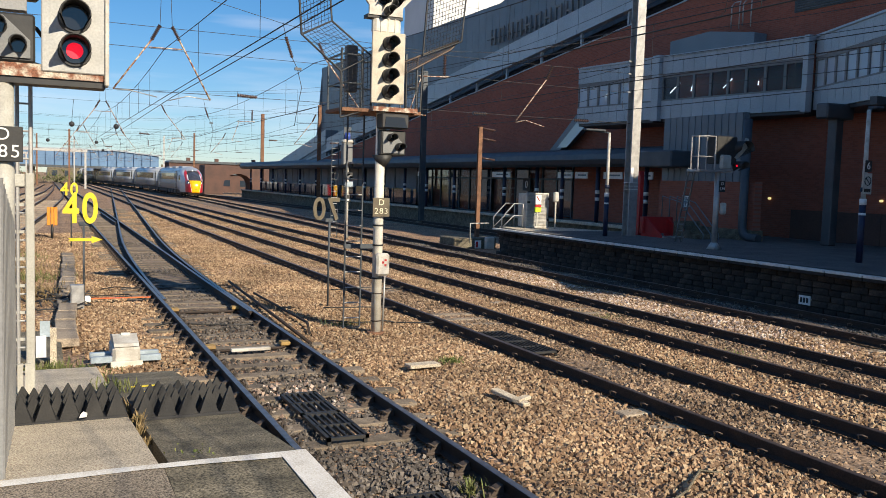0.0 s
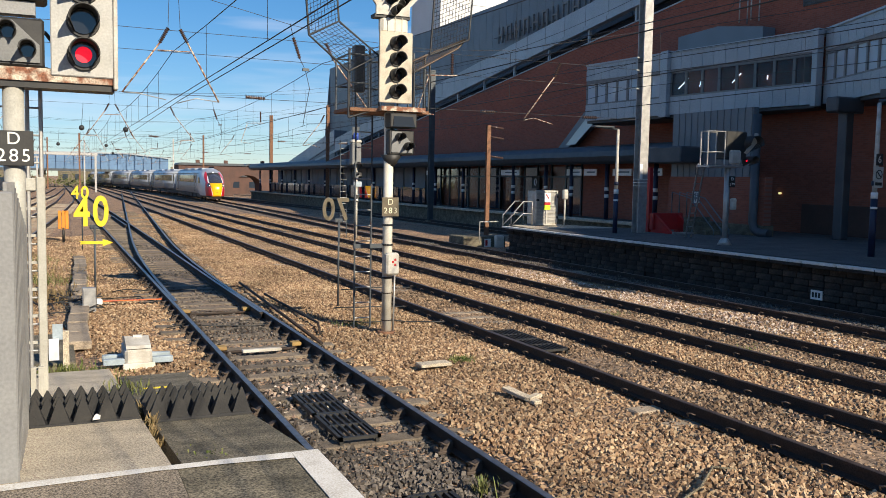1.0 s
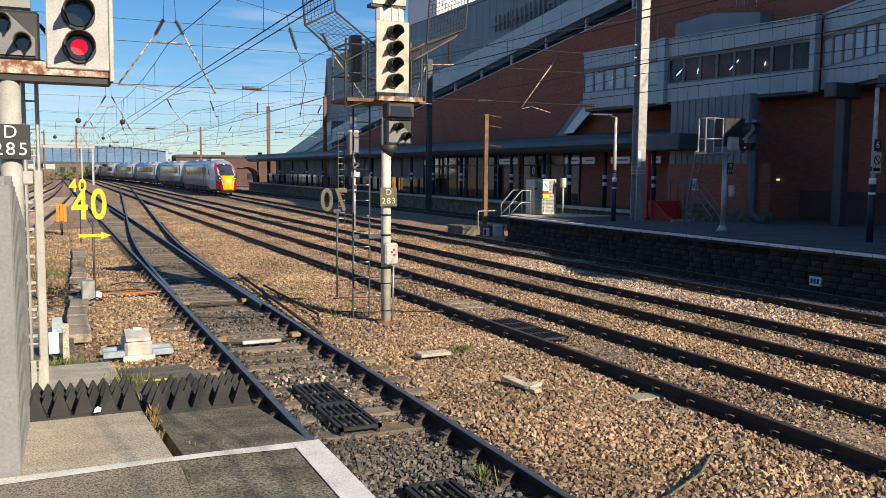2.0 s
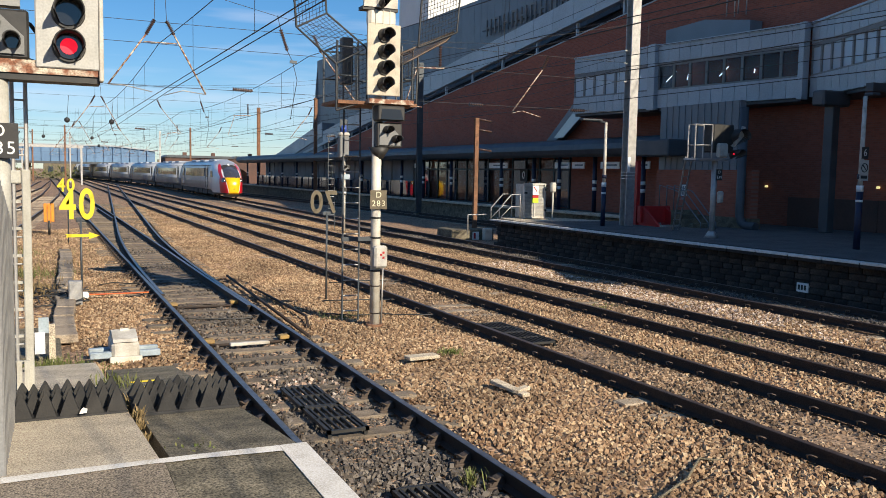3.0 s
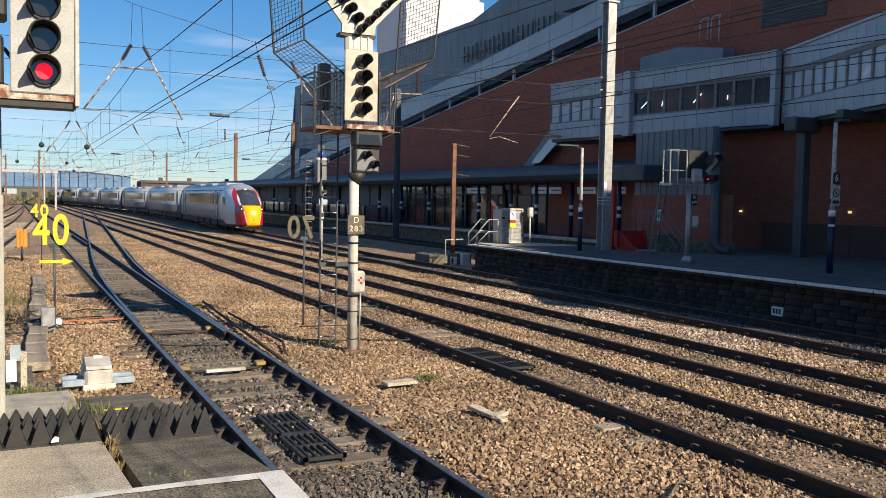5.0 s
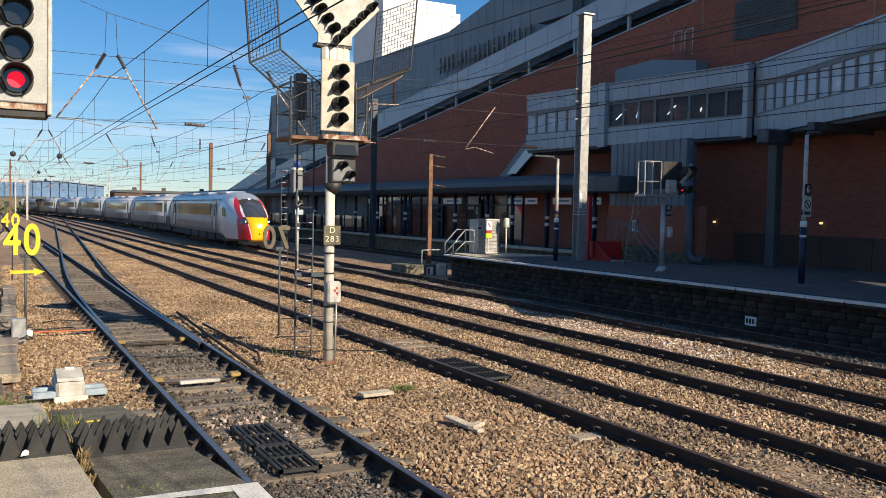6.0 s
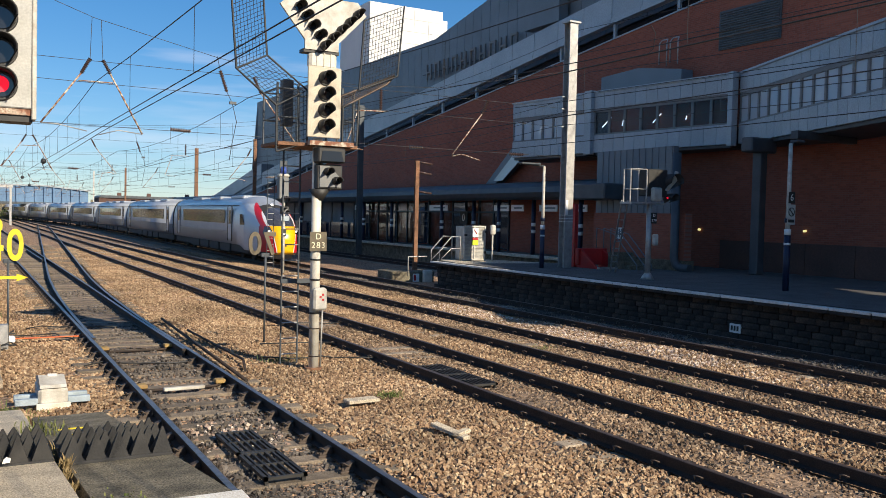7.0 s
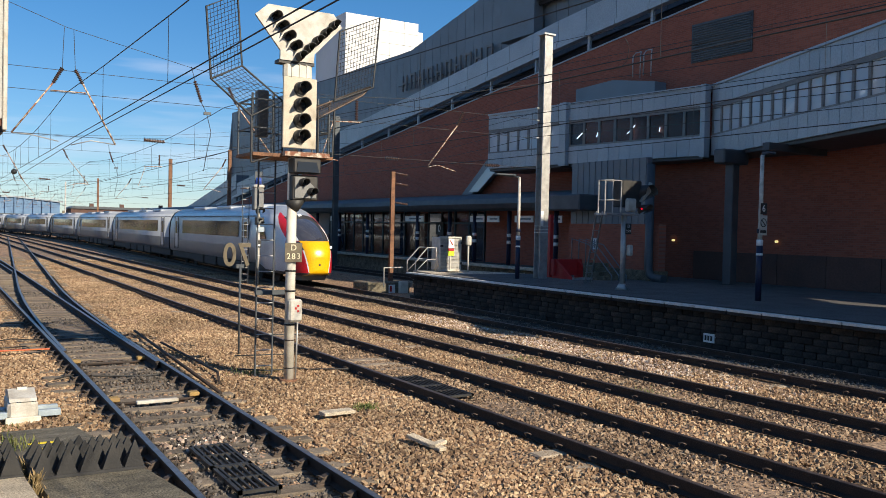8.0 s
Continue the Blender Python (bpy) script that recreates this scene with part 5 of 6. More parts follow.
def far_signal():
    t = thing("railway_signal", 13.0, 38.6, ZB, "slim white post signal with a blue-capped case beyond the tracks", "signal")
    part("post", tube(B(), (0, 0, 0), (0, 0, 3.5), 0.085, n=14), M_SIGWHITE, t)
    part("case", box(B(), -0.24, 0.22, -0.1, 0.3, 3.5, 4.5, bevel=0.03), M_FACEPLATE, t)
    part("cap", box(B(), -0.26, 0.25, -0.12, 0.32, 4.5, 4.68, bevel=0.06), M_SIGWHITE, t)
    part("blue_lamp", tube(B(), (0, 0.05, 4.68), (0, 0.05, 5.0), 0.15, 0.12, n=14), M_BLUE, t)
    part("screen", box(B(), -0.1, 0.25, 0.3, 0.34, 4.7, 5.3), M_DARKSTEEL, t)
    lamp_hood(t, pose(0.0, -0.1, 3.45), 0.18, 0.35)
    position_light(t, 0.06, -0.1, 2.98, 0.8)
    part("reflector", box(B(), -0.15, 0.25, -0.14, -0.1, 2.48, 2.72), M_STEELBLUE, t)
    p = part("number_plate", box(B(), -0.12, 0.12, -0.1, -0.09, 1.75, 2.1), M_BLACK, t)
    part("text_bar", box(B(), -0.08, 0.08, -0.105, -0.1, 1.82, 1.9), M_LETTER, p)
    ladder(t, -0.45, 0.5, 0, 4.6, 0.32, material=M_DARKSTEEL)
    return t


far_signal()


def signal_279():
    t = thing("railway_signal", 18.25, 19.75, ZP, "platform signal with railed cage and large dark hoods", "signal")
    part("post", tube(B(), (0, 0, 0), (0, 0, 2.3), 0.085, n=14), M_GALV, t)
    part("base_plate", tube(B(), (0, 0, 0), (0, 0, 0.2), 0.22, 0.1, n=8), M_GALV, t)
    part("service_platform", box(B(), -0.85, 0.45, -0.16, 0.4, 2.3, 2.36), M_GALV, t)
    for x, y in ((-0.83, -0.05), (-0.83, 0.25), (-0.25, -0.12), (-0.25, 0.25)):
        part("rail_post", tube(B(), (x, y, 2.3), (x, y, 3.35), 0.022, n=6), M_GALV, t)
    for z in (2.75, 3.35):
        part("guard_rail", pipe(B(), [(-0.25, -0.12, z), (-0.83, -0.05, z), (-0.83, 0.25, z), (-0.25, 0.25, z)], 0.018), M_GALV, t)
    part("case", box(B(), -0.18, 0.62, -0.1, 0.35, 2.55, 3.38, bevel=0.03), M_BLACK, t)
    part("back_box", box(B(), -0.1, 0.3, -0.25, -0.1, 2.4, 2.82, bevel=0.05), M_PAINTGREY, t)
    # flat pale plate for the paler underside of the hood
    part("hood_underside", prism(B(), [(0.5, 2.75), (0.62, 2.72), (1.02, 3.1), (1.02, 3.34), (0.9, 3.36), (0.8, 3.05)], -0.13, -0.1), M_PAINTGREY, t, "pale plate on the underside of the hood")
    lamp_hood(t, pose(0.75, 0.1, 3.0), 0.26, 0.5)
    lamp_hood(t, pose(0.8, 0.1, 2.5), 0.16, 0.4)
    part("lens", tube(B(), (0.62, -0.1, 2.52), (0.62, -0.12, 2.52), 0.03, n=10), M_REDLENS, t, "small lit red lamp")
    p = part("number_plate", box(B(), -0.02, 0.2, -0.12, -0.1, 1.72, 2.05), M_BLACK, t)
    words("characters", "D", 0.13, M_LETTER, p, pose(0.09, -0.123, 1.965) @ FACE)
    words("characters", "279", 0.115, M_LETTER, p, pose(0.09, -0.123, 1.81) @ FACE)
    part("telephone_box", box(B(), 0.05, 0.25, -0.2, -0.06, 1.05, 1.4, bevel=0.04), M_SIGWHITE, t)
    bm = B()
    for s in (-0.18, 0.14):
        tube(bm, (1.5 + s * 0.75, 3.35, 0), (-0.45 + s * 0.75, 0.6, 2.4), 0.028, n=6)
    for i in range(10):
        k = (i + 0.5) / 10
        x, y = 1.5 - 1.95 * k, 3.35 - 2.75 * k
        box(bm, x - 0.14, x + 0.1, y - 0.06, y + 0.06, 2.4 * k, 2.4 * k + 0.025)
    part("ladder", bm, M_GALV, t)
    return t


signal_279()


# ---- overhead line ----
MAST_Y = 25.5
SPANS = (25.5, 53.8, 84.0, 112.0, 142.0, 172.0)


def h_section(w, d, k, h):
    """A steel column of H section."""
    return prism(B(), [(-w, -d), (w, -d), (w, -d + 2 * k), (k, -d + 2 * k), (k, d - 2 * k), (w, d - 2 * k), (w, d), (-w, d), (-w, d - 2 * k), (-k, d - 2 * k), (-k, -d + 2 * k), (-w, -d + 2 * k)], 0, h, axis="z")


def mast():
    t = thing("electrification_mast", 19.47, MAST_Y, ZP, "tall galvanised steel overhead line mast on the platform", "mast", "overhead line masts")
    part("column", h_section(0.18, 0.18, 0.015, 9.0), M_GALV, t)
    part("head_plate", box(B(), -0.26, 0.26, -0.24, 0.24, 9.0, 9.06), M_GALV, t)
    for z in (1.7, 1.82, 1.94):
        part("strap", box(B(), -0.185, 0.185, -0.185, 0.185, z, z + 0.02), M_LETTER, t)
    part("notice", box(B(), -0.19, -0.07, -0.215, -0.2, 1.95, 2.5), M_LETTER, t, "small white notice")
    for z in (5.85, 5.2, 6.3):
        part("bracket", tube(B(), (-0.35, 0, z), (-0.2, 0, z), 0.03, n=6), M_GALV, t)
    return t


mast()
for x, y, h, m, lab, w in ((23.5, 53.8, 10.3, M_DARKSTEEL, "dark steel overhead line mast beside the canopy", 0.17), (26.0, 112.0, 11.0, M_RUST, "rusty steel overhead line mast", 0.2),
                           (24.2, 80.5, 9.9, M_RUST, "rusty steel overhead line mast", 0.15), (17.45, 33.7, 5.3, M_RUST, "short rusty post on a concrete block", 0.09),
                           (22.0, 142.0, 9.5, M_RUST, "rusty steel overhead line mast", 0.13), (-1.0, 172.0, 9.5, M_RUST, "rusty steel overhead line mast", 0.12), (21.0, 172.0, 10, M_GALV, "grey overhead line mast", 0.12),
                           (5.0, 165.0, 9.0, M_GALV, "grey overhead line mast", 0.11), (3.3, 130.0, 8.6, M_RUST, "rusty steel overhead line mast", 0.11)):
    t = thing("electrification_mast", x, y, ZB, lab, "mast", "overhead line masts")
    part("column", h_section(w, w * 0.8, 0.02, h), m, t)
    part("foot", box(B(), -w * 1.6, w * 1.6, -w * 1.6, w * 1.6, 0, 0.12), M_CONC_DARK, t)
    if h < 6:
        for z in (h - 0.05, h - 0.5, h - 1.35):
            part("insulator", tube(B(), (0.1, 0, z), (0.75, 0, z - 0.08), 0.045, n=8), M_CERAMIC, t)


def insulator(bm, a, b, n=8, r=0.065):
    """A ribbed insulator between two points, turned as one piece."""
    a, b = Vector(a), Vector(b)
    d = (b - a).normalized()
    u = d.orthogonal().normalized()
    v = d.cross(u)
    profile = [(0.0, r * 0.45)]
    for i in range(n):
        profile += [((i + 0.15) / n, r * 0.45), ((i + 0.17) / n, r), ((i + 0.7) / n, r * 0.6), ((i + 0.75) / n, r * 0.45)]
    profile.append((1.0, r * 0.45))
    rings = [[bm.verts.new(a.lerp(b, k) + (u * math.cos(math.tau * j / 10) + v * math.sin(math.tau * j / 10)) * q) for j in range(10)] for k, q in profile]
    for p, q in zip(rings, rings[1:]):
        for j in range(10):
            bm.faces.new((p[j], p[(j + 1) % 10], q[(j + 1) % 10], q[j]))
    bm.faces.new(rings[0])
    bm.faces.new(rings[-1])
    bmesh.ops.recalc_face_normals(bm, faces=bm.faces)


def arm_pair(t, x):
    """Two slanting registration arms that hang like an inverted V over a turnout."""
    s = Vector((x - 2.97, 0, 0))
    P = lambda u, z: s + Vector((u, 0, z))
    for a, b in ((P(2.99, 6.76), P(2.76, 6.33)), (P(3.32, 6.75), P(3.52, 6.38))):
        i = B()
        insulator(i, a, b, 9)
        part("insulator", i, M_CERAMIC, t)
    for a, b, r in ((P(2.76, 6.33), P(1.76, 4.91), 0.025), (P(3.52, 6.38), P(4.39, 4.77), 0.025), (P(2.70, 6.13), P(3.60, 6.14), 0.018)):
        part("registration_arm", pipe(B(), [a, b], r), M_RUSTPAINT, t)
    part("steady_arm", pipe(B(), [P(1.76, 4.91), P(2.2, 4.90), P(2.92, 4.76)], 0.014), M_GALV, t)
    part("steady_arm", pipe(B(), [P(4.39, 4.77), P(3.75, 4.84), P(3.23, 4.68)], 0.014), M_GALV, t)
    part("dropper", pipe(B(), [P(3.03, 7.88), P(2.99, 6.76)], 0.01, n=4), M_WIRE, t)
    part("dropper", pipe(B(), [P(3.27, 7.83), P(3.32, 6.75)], 0.01, n=4), M_WIRE, t)


def single_arm(t, x, flip=1):
    P = lambda u, z: Vector((x + flip * u, 0, z))
    i = B()
    insulator(i, P(1.25, 6.72), P(1.02, 6.24), 8)
    part("insulator", i, M_CERAMIC, t)
    part("registration_arm", pipe(B(), [P(1.02, 6.24), P(-0.14, 4.76)], 0.022), M_RUSTPAINT, t)
    part("steady_arm", pipe(B(), [P(-0.14, 4.72), P(0.25, 4.82), P(1.0, 4.64)], 0.014), M_RUSTPAINT, t)


def headspan(y, x0, x1, near):
    t = thing("headspan", 0, y, 0, "cross wires with registration arms over the tracks", "overhead line", "headspans over the tracks")
    bm = B()
    r = 0.009 if near else 0.011
    for z in (6.72, 4.94):
        pipe(bm, [(x0, 0, z + 0.03), (-6, 0, z), (3, 0, z - 0.02), (11, 0, z), (x1, 0, z + 0.02)], r, n=4)
    n = 14
    if y == SPANS[0]:
        # the nearest span wire hangs from a taller western mast
        pipe(bm, [(x0, 0, 13.1), (-6, 0, 10.35), (1.7, 0, 8.35), (3.1, 0, 7.88), (6.5, 0, 7.17), (8.4, 0, 6.9), (11.0, 0, 6.8), (14.0, 0, 7.0), (x1, 0, 8.1)], r, n=4)
        pipe(bm, [(x0, 0, 6.15), (3, 0, 6.1), (x1, 0, 6.05)], r, n=4)
    for q, sag in ((9.8, 2.3), (9.3, 1.9)) if y != SPANS[0] else ():
        pipe(bm, [(x0 + (x1 - x0) * i / n, 0, q - sag * (1 - (2 * i / n - 1) ** 2)) for i in range(n + 1)], r, n=4)
    for x in (-7.2, -3.2, 3.0, 7.4, 10.9, 14.7) if y != SPANS[0] else ():
        k = (x - x0) / (x1 - x0)
        pipe(bm, [(x, 0, 9.8 - 2.3 * (1 - (2 * k - 1) ** 2)), (x, 0, 6.72)], r * 0.8, n=4)
    part("span_wire", bm, M_WIRE, t)
    arm_pair(t, 2.97)
    single_arm(t, 14.67)
    single_arm(t, 8.84 if y == SPANS[0] else 7.67, -1)
    single_arm(t, -3.2, 1)
    single_arm(t, -7.2, -1)
    for a, b in (((11.82, 0, 6.74), (11.82, 0, 6.08)), ((5.16, 0, 4.97), (5.74, 0, 4.95)), ((16.9, 0, 4.94), (17.5, 0, 4.95)), ((12.9, 0, 4.94), (13.4, 0, 4.94))):
        i = B()
        insulator(i, a, b, 8)
        part("insulator", i, M_CERAMIC, t)
    part("registration_arm", pipe(B(), [(10.9, 0, 5.99), (12.0, 0, 6.04)], 0.02), M_RUSTPAINT, t)
    part("registration_arm", pipe(B(), [(11.0, 0, 5.95), (10.6, 0, 4.8), (11.2, 0, 4.75)], 0.018), M_RUSTPAINT, t)
    return t


HEADSPANS = {}
for k, y in enumerate(SPANS):
    HEADSPANS[y] = headspan(y, -16.0, 19.3 if k == 0 else 23.0 + (2 if k == 3 else 0), k < 2)
for y in (53.8, 84.0, 112.0, 142.0, 172.0, 25.5):
    t = thing("electrification_mast", -16.0, y, ZB, "grey overhead line mast across the yard", "mast", "overhead line masts")
    part("column", box(B(), -0.18, 0.18, -0.18, 0.18, 0, 13.5 if y == SPANS[0] else 10.2, bevel=0.02), M_GALV, t)


def catenary(x, label, stagger=0.2, extra=False):
    """Contact wire, messenger wire with its sag and droppers along one track."""
    t = thing("catenary", 0, 0, 0, label, "overhead line", "wires along the tracks")
    ys = [-22.0, *SPANS, 205.0]
    contact, second, messenger, drop = [], [], [], B()
    for k, (a, b) in enumerate(zip(ys, ys[1:])):
        sa, sb = x + stagger * (-1) ** k, x - stagger * (-1) ** k
        contact.append((sa, a, 4.76))
        second.append((sa + 0.22 + 0.4 * (k > 1), a, 4.78))
        n = 8
        pts = [(sa + (sb - sa) * i / n, a + (b - a) * i / n, 6.1 - 0.4 * (1 - (2 * i / n - 1) ** 2)) for i in range(n + 1)]
        messenger += pts[:-1]
        for p in pts[1:-1]:
            tube(drop, p, (p[0], p[1], 4.77), 0.005, n=4, caps=False)
    contact = pipe(B(), contact + [(x, 205, 4.76)], 0.010, n=5)
    messenger = pipe(B(), messenger + [(x, 205, 6.1)], 0.010, n=5)
    if extra:
        part("contact_wire", pipe(B(), second + [(x + 0.7, 205, 4.78)], 0.010, n=5), M_WIRE, t)
    part("contact_wire", contact, M_WIRE, t)
    part("messenger_wire", messenger, M_WIRE, t)
    tagged(part("dropper", drop, M_WIRE, t), kind="stuff")
    return t


catenary(3.1, "dark overhead wires above the turnout line", 0.0, True)
catenary(7.67, "dark overhead wires above the running line")
catenary(10.86, "dark overhead wires above the middle line")
catenary(14.67, "dark overhead wires above the platform line")
catenary(-3.2, "dark overhead wires above the yard line")
catenary(-7.2, "dark overhead wires above the siding")


def section_insulator(t, x, y, z):
    """An insulator string hung from the cross wire, with its jumper wire."""
    bm = B()
    insulator(bm, (x, y, z), (x + 0.2, y, z - 0.6), 9)
    i = part("insulator_string", bm, M_CERAMIC, t, "string of brown insulators with its jumper wire")
    part("hanger", pipe(B(), [(x, y, z), (x - 0.02, 0, z + 0.45)], 0.01, n=5), M_WIRE, i)
    part("jumper", pipe(B(), [(x + 0.2, y, z - 0.6), (x + 0.36, y, z - 0.9), (x + 0.5, y, z - 1.45), (x + 0.36, y, z - 2.2), (x + 0.3, y, z - 2.6)], 0.01, n=5), M_WIRE, i)
    part("clamp", box(B(), x + 0.28, x + 0.48, y - 0.04, y + 0.04, z - 0.95, z - 0.87), M_DARKSTEEL, i)


for span, x, y, z in ((25.5, 6.5, -0.3, 6.75), (53.8, 8.9, -0.3, 6.7), (84.0, -1.0, 0.0, 6.6), (84.0, 6.0, 0.3, 6.6)):
    section_insulator(HEADSPANS[span], x, y, z)
for x, y in ((1.5, 53.8), (3.9, 54.0), (0.4, 84), (4.4, 84.2), (6.6, 112)):
    t = thing("tension_weight", x, y, 5.3, "dark round weight hanging in the overhead line", "weight", "hanging weights")
    bm = B()
    bmesh.ops.create_icosphere(bm, subdivisions=2, radius=0.16)
    part("ball", bm, M_WIRE, t, smooth=True)
    part("rod", pipe(B(), [(0, 0, 0.1), (0.1, 0, 1.4)], 0.012, n=5), M_WIRE, t)


def feeder_wires():
    t = thing("feeder_wires", 0, 0, 0, "slack overhead feeder wires along the building side", "overhead line", "wires along the tracks")
    for x, z, d in ((20.2, 8.9, 0.5), (20.4, 8.2, 0.7), (20.3, 7.4, 0.4), (19.9, 9.7, 0.6), (19.2, 6.6, 0.5), (19.0, 6.1, 0.4)):
        pts = []
        for a, b in ((-22, 25.5), (25.5, 53.8), (53.8, 84)):
            n = 8
            xa, xb = x + (1.9 if a > 30 else 0), x + (1.9 if b > 30 else 0)
            pts += [(xa + (xb - xa) * i / n, a + (b - a) * i / n, z - d * (1 - (2 * i / n - 1) ** 2)) for i in range(n)]
        part("feeder_wire", pipe(B(), pts + [(x + 1.9, 84, z)], 0.010, n=5), M_WIRE, t)
    bm = B()
    pipe(bm, [(20.6, 22.5, 9.4), (20.9, 22.6, 9.2), (21.0, 22.8, 8.7), (20.9, 23, 8.5), (20.5, 23.1, 8.4)], 0.012)
    part("loop", bm, M_WIRE, t)


feeder_wires()


def portal(y, x0, x1, h):
    t = thing("signal_gantry", 0, y, ZB, "distant pale steel portal across the lines", "gantry", "portals over the lines")
    for x in (x0, x1):
        part("leg", box(B(), x - 0.15, x + 0.15, -0.15, 0.15, 0, h), M_GALV, t)
    part("beam", box(B(), x0 - 0.3, x1 + 0.3, -0.2, 0.2, h, h + 0.4), M_GALV, t)


portal(150.0, -4.2, 6.2, 5.9)
portal(190.0, -14.0, -3.0, 6.0)


# ---- things on the island platform ----
def lamp_post(x, y, h, arm, number=False):
    t = thing("lamp_post", x, y, ZP, "slim platform lamp post, white above navy with bands", "lamp", "platform lamp posts")
    k = h * 0.38
    part("lower_tube", tube(B(), (0, 0, 0), (0, 0, k), 0.085, n=14), M_NAVY, t)
    part("upper_tube", tube(B(), (0, 0, k), (0, 0, h), 0.065, 0.05, n=14), M_SIGWHITE, t)
    for z, q in ((k * 0.82, 0.06), (k * 1.0, 0.16), (k * 1.22, 0.12)):
        part("band", tube(B(), (0, 0, z), (0, 0, z + q), 0.088, n=14), M_LETTER if z != k * 1.22 else M_NAVY, t)
    part("arm", pipe(B(), [(0, 0, h), (arm * 0.9, 0, h + 0.05)], 0.03), M_DARKSTEEL, t)
    part("lantern", box(B(), min(arm * 0.25, arm * 1.2), max(arm * 0.25, arm * 1.2), -0.12, 0.12, h + 0.03, h + 0.1, bevel=0.02), M_DARKSTEEL, t)
    if number:
        p = part("platform_number", box(B(), -0.12, 0.12, -0.1, -0.09, 2.35, 2.65), M_BLACK, t, "black plate with a white figure")
        words("characters", "6", 0.26, M_LETTER, p, pose(0, -0.102, 2.5) @ FACE)
        w = part("warning_sign", box(B(), -0.16, 0.16, -0.1, -0.09, 1.78, 2.32, bevel=0.004), M_SIGWHITE, t, "white sign with a barred round mark")
        ring = B()
        for i in range(16):
            a, b = 2 * math.pi * i / 16, 2 * math.pi * (i + 1) / 16
            tube(ring, (0.11 * math.cos(a), -0.104, 2.12 + 0.11 * math.sin(a)), (0.11 * math.cos(b), -0.104, 2.12 + 0.11 * math.sin(b)), 0.012, n=5)
        tube(ring, (-0.08, -0.104, 2.2), (0.08, -0.104, 2.04), 0.012, n=5)
        part("mark", ring, M_BLACK, w)
        part("text_bar", box(B(), -0.12, 0.12, -0.104, -0.1, 1.84, 1.92), M_BLACK, w)
    return t


lamp_post(18.35, 25.4, 3.7, -0.9)
lamp_post(19.25, 15.5, 3.95, 0.35, True)


def cage():
    t = thing("equipment_cabinet", 18.33, 30.1, ZP, "pale louvred equipment cabinet with warning signs", "cabinet")
    part("body", box(B(), -0.5, 0.5, 0.03, 0.7, 0.05, 1.42, bevel=0.02), M_SIGWHITE, t)
    bm = B()
    for x0, x1, z0, z1 in ((-0.53, -0.46, 0.0, 1.45), (0.46, 0.53, 0.0, 1.45), (-0.46, 0.46, 1.38, 1.45), (-0.46, 0.46, 0.02, 0.09), (-0.03, 0.03, 0.09, 1.38)):
        box(bm, x0, x1, -0.02, 0.03, z0, z1, bevel=0.008)
    part("door_frame", bm, M_SIGWHITE, t)
    for i in range(22):
        part("louvre", box(B(), -0.45, 0.45, 0.0, 0.025, 0.12 + i * 0.057, 0.145 + i * 0.057), M_GALV, t)
    s = part("warning_sign", box(B(), -0.14, 0.16, -0.035, -0.022, 0.98, 1.36), M_LETTER, t, "white sign with a red mark")
    part("mark", pipe(B(), [(-0.06, -0.04, 1.3), (0.08, -0.04, 1.12)], 0.02), M_RED, s)
    part("red_sign", box(B(), -0.14, 0.16, -0.035, -0.022, 0.86, 0.96), M_RED, t)
    part("green_sign", box(B(), -0.14, 0.16, -0.035, -0.022, 0.66, 0.85), M_LIME, t)
    for z in (0.3, 1.15):
        part("hinge", box(B(), 0.47, 0.54, -0.05, -0.02, z, z + 0.1), M_BLACK, t)
    part("padlock", box(B(), -0.5, -0.38, -0.06, -0.02, 1.02, 1.1), M_BLACK, t)
    return t


cage()


def phone_post():
    t = thing("telephone_post", 18.95, 29.7, ZP, "pale box on a thin white post", "telephone")
    part("post", tube(B(), (0, 0, 0), (0, 0, 1.1), 0.035, n=10), M_SIGWHITE, t)
    part("case", box(B(), -0.1, 0.12, -0.08, 0.1, 1.1, 1.5, bevel=0.04), M_SIGWHITE, t)


phone_post()


def steps_rail():
    t = thing("handrail", 17.3, 30.9, ZP, "galvanised handrail at the platform end steps", "railing")
    for dy in (0.0, -0.7):
        part("top_rail", pipe(B(), [(-0.55, dy, -0.1), (-0.55, dy, 0.42), (0.0, dy, 0.98), (0.42, dy, 0.98), (0.42, dy, 0.0)], 0.028), M_GALV, t)
        part("middle_rail", pipe(B(), [(-0.55, dy, 0.0), (0.0, dy, 0.5), (0.42, dy, 0.5)], 0.02), M_GALV, t)
    bm = pipe(B(), [(-1.3, 0.6, -0.7), (-1.3, 0.6, 0.1), (-0.5, 0.5, 0.12)], 0.03)
    part("pipe", bm, M_SIGWHITE, t)


steps_rail()


def post_block():
    t = thing("concrete_block", 17.25, 33.6, ZB - 0.05, "low concrete block at the end of the platform", "foundation")
    part("block", box(B(), -1.3, 0.75, -0.7, 0.8, 0, 0.5, bevel=0.03), M_CONC_DARK, t)
    s = part("notice", box(B(), -0.3, 0.0, -0.73, -0.7, 0.05, 0.4), M_LETTER, t, "small red and white notice")
    part("mark", box(B(), -0.26, -0.16, -0.74, -0.73, 0.1, 0.35), M_RED, s)
    part("case", box(B(), 0.15, 0.55, -0.95, -0.72, 0.0, 0.55, bevel=0.03), M_PAINTWHITE, t)


post_block()


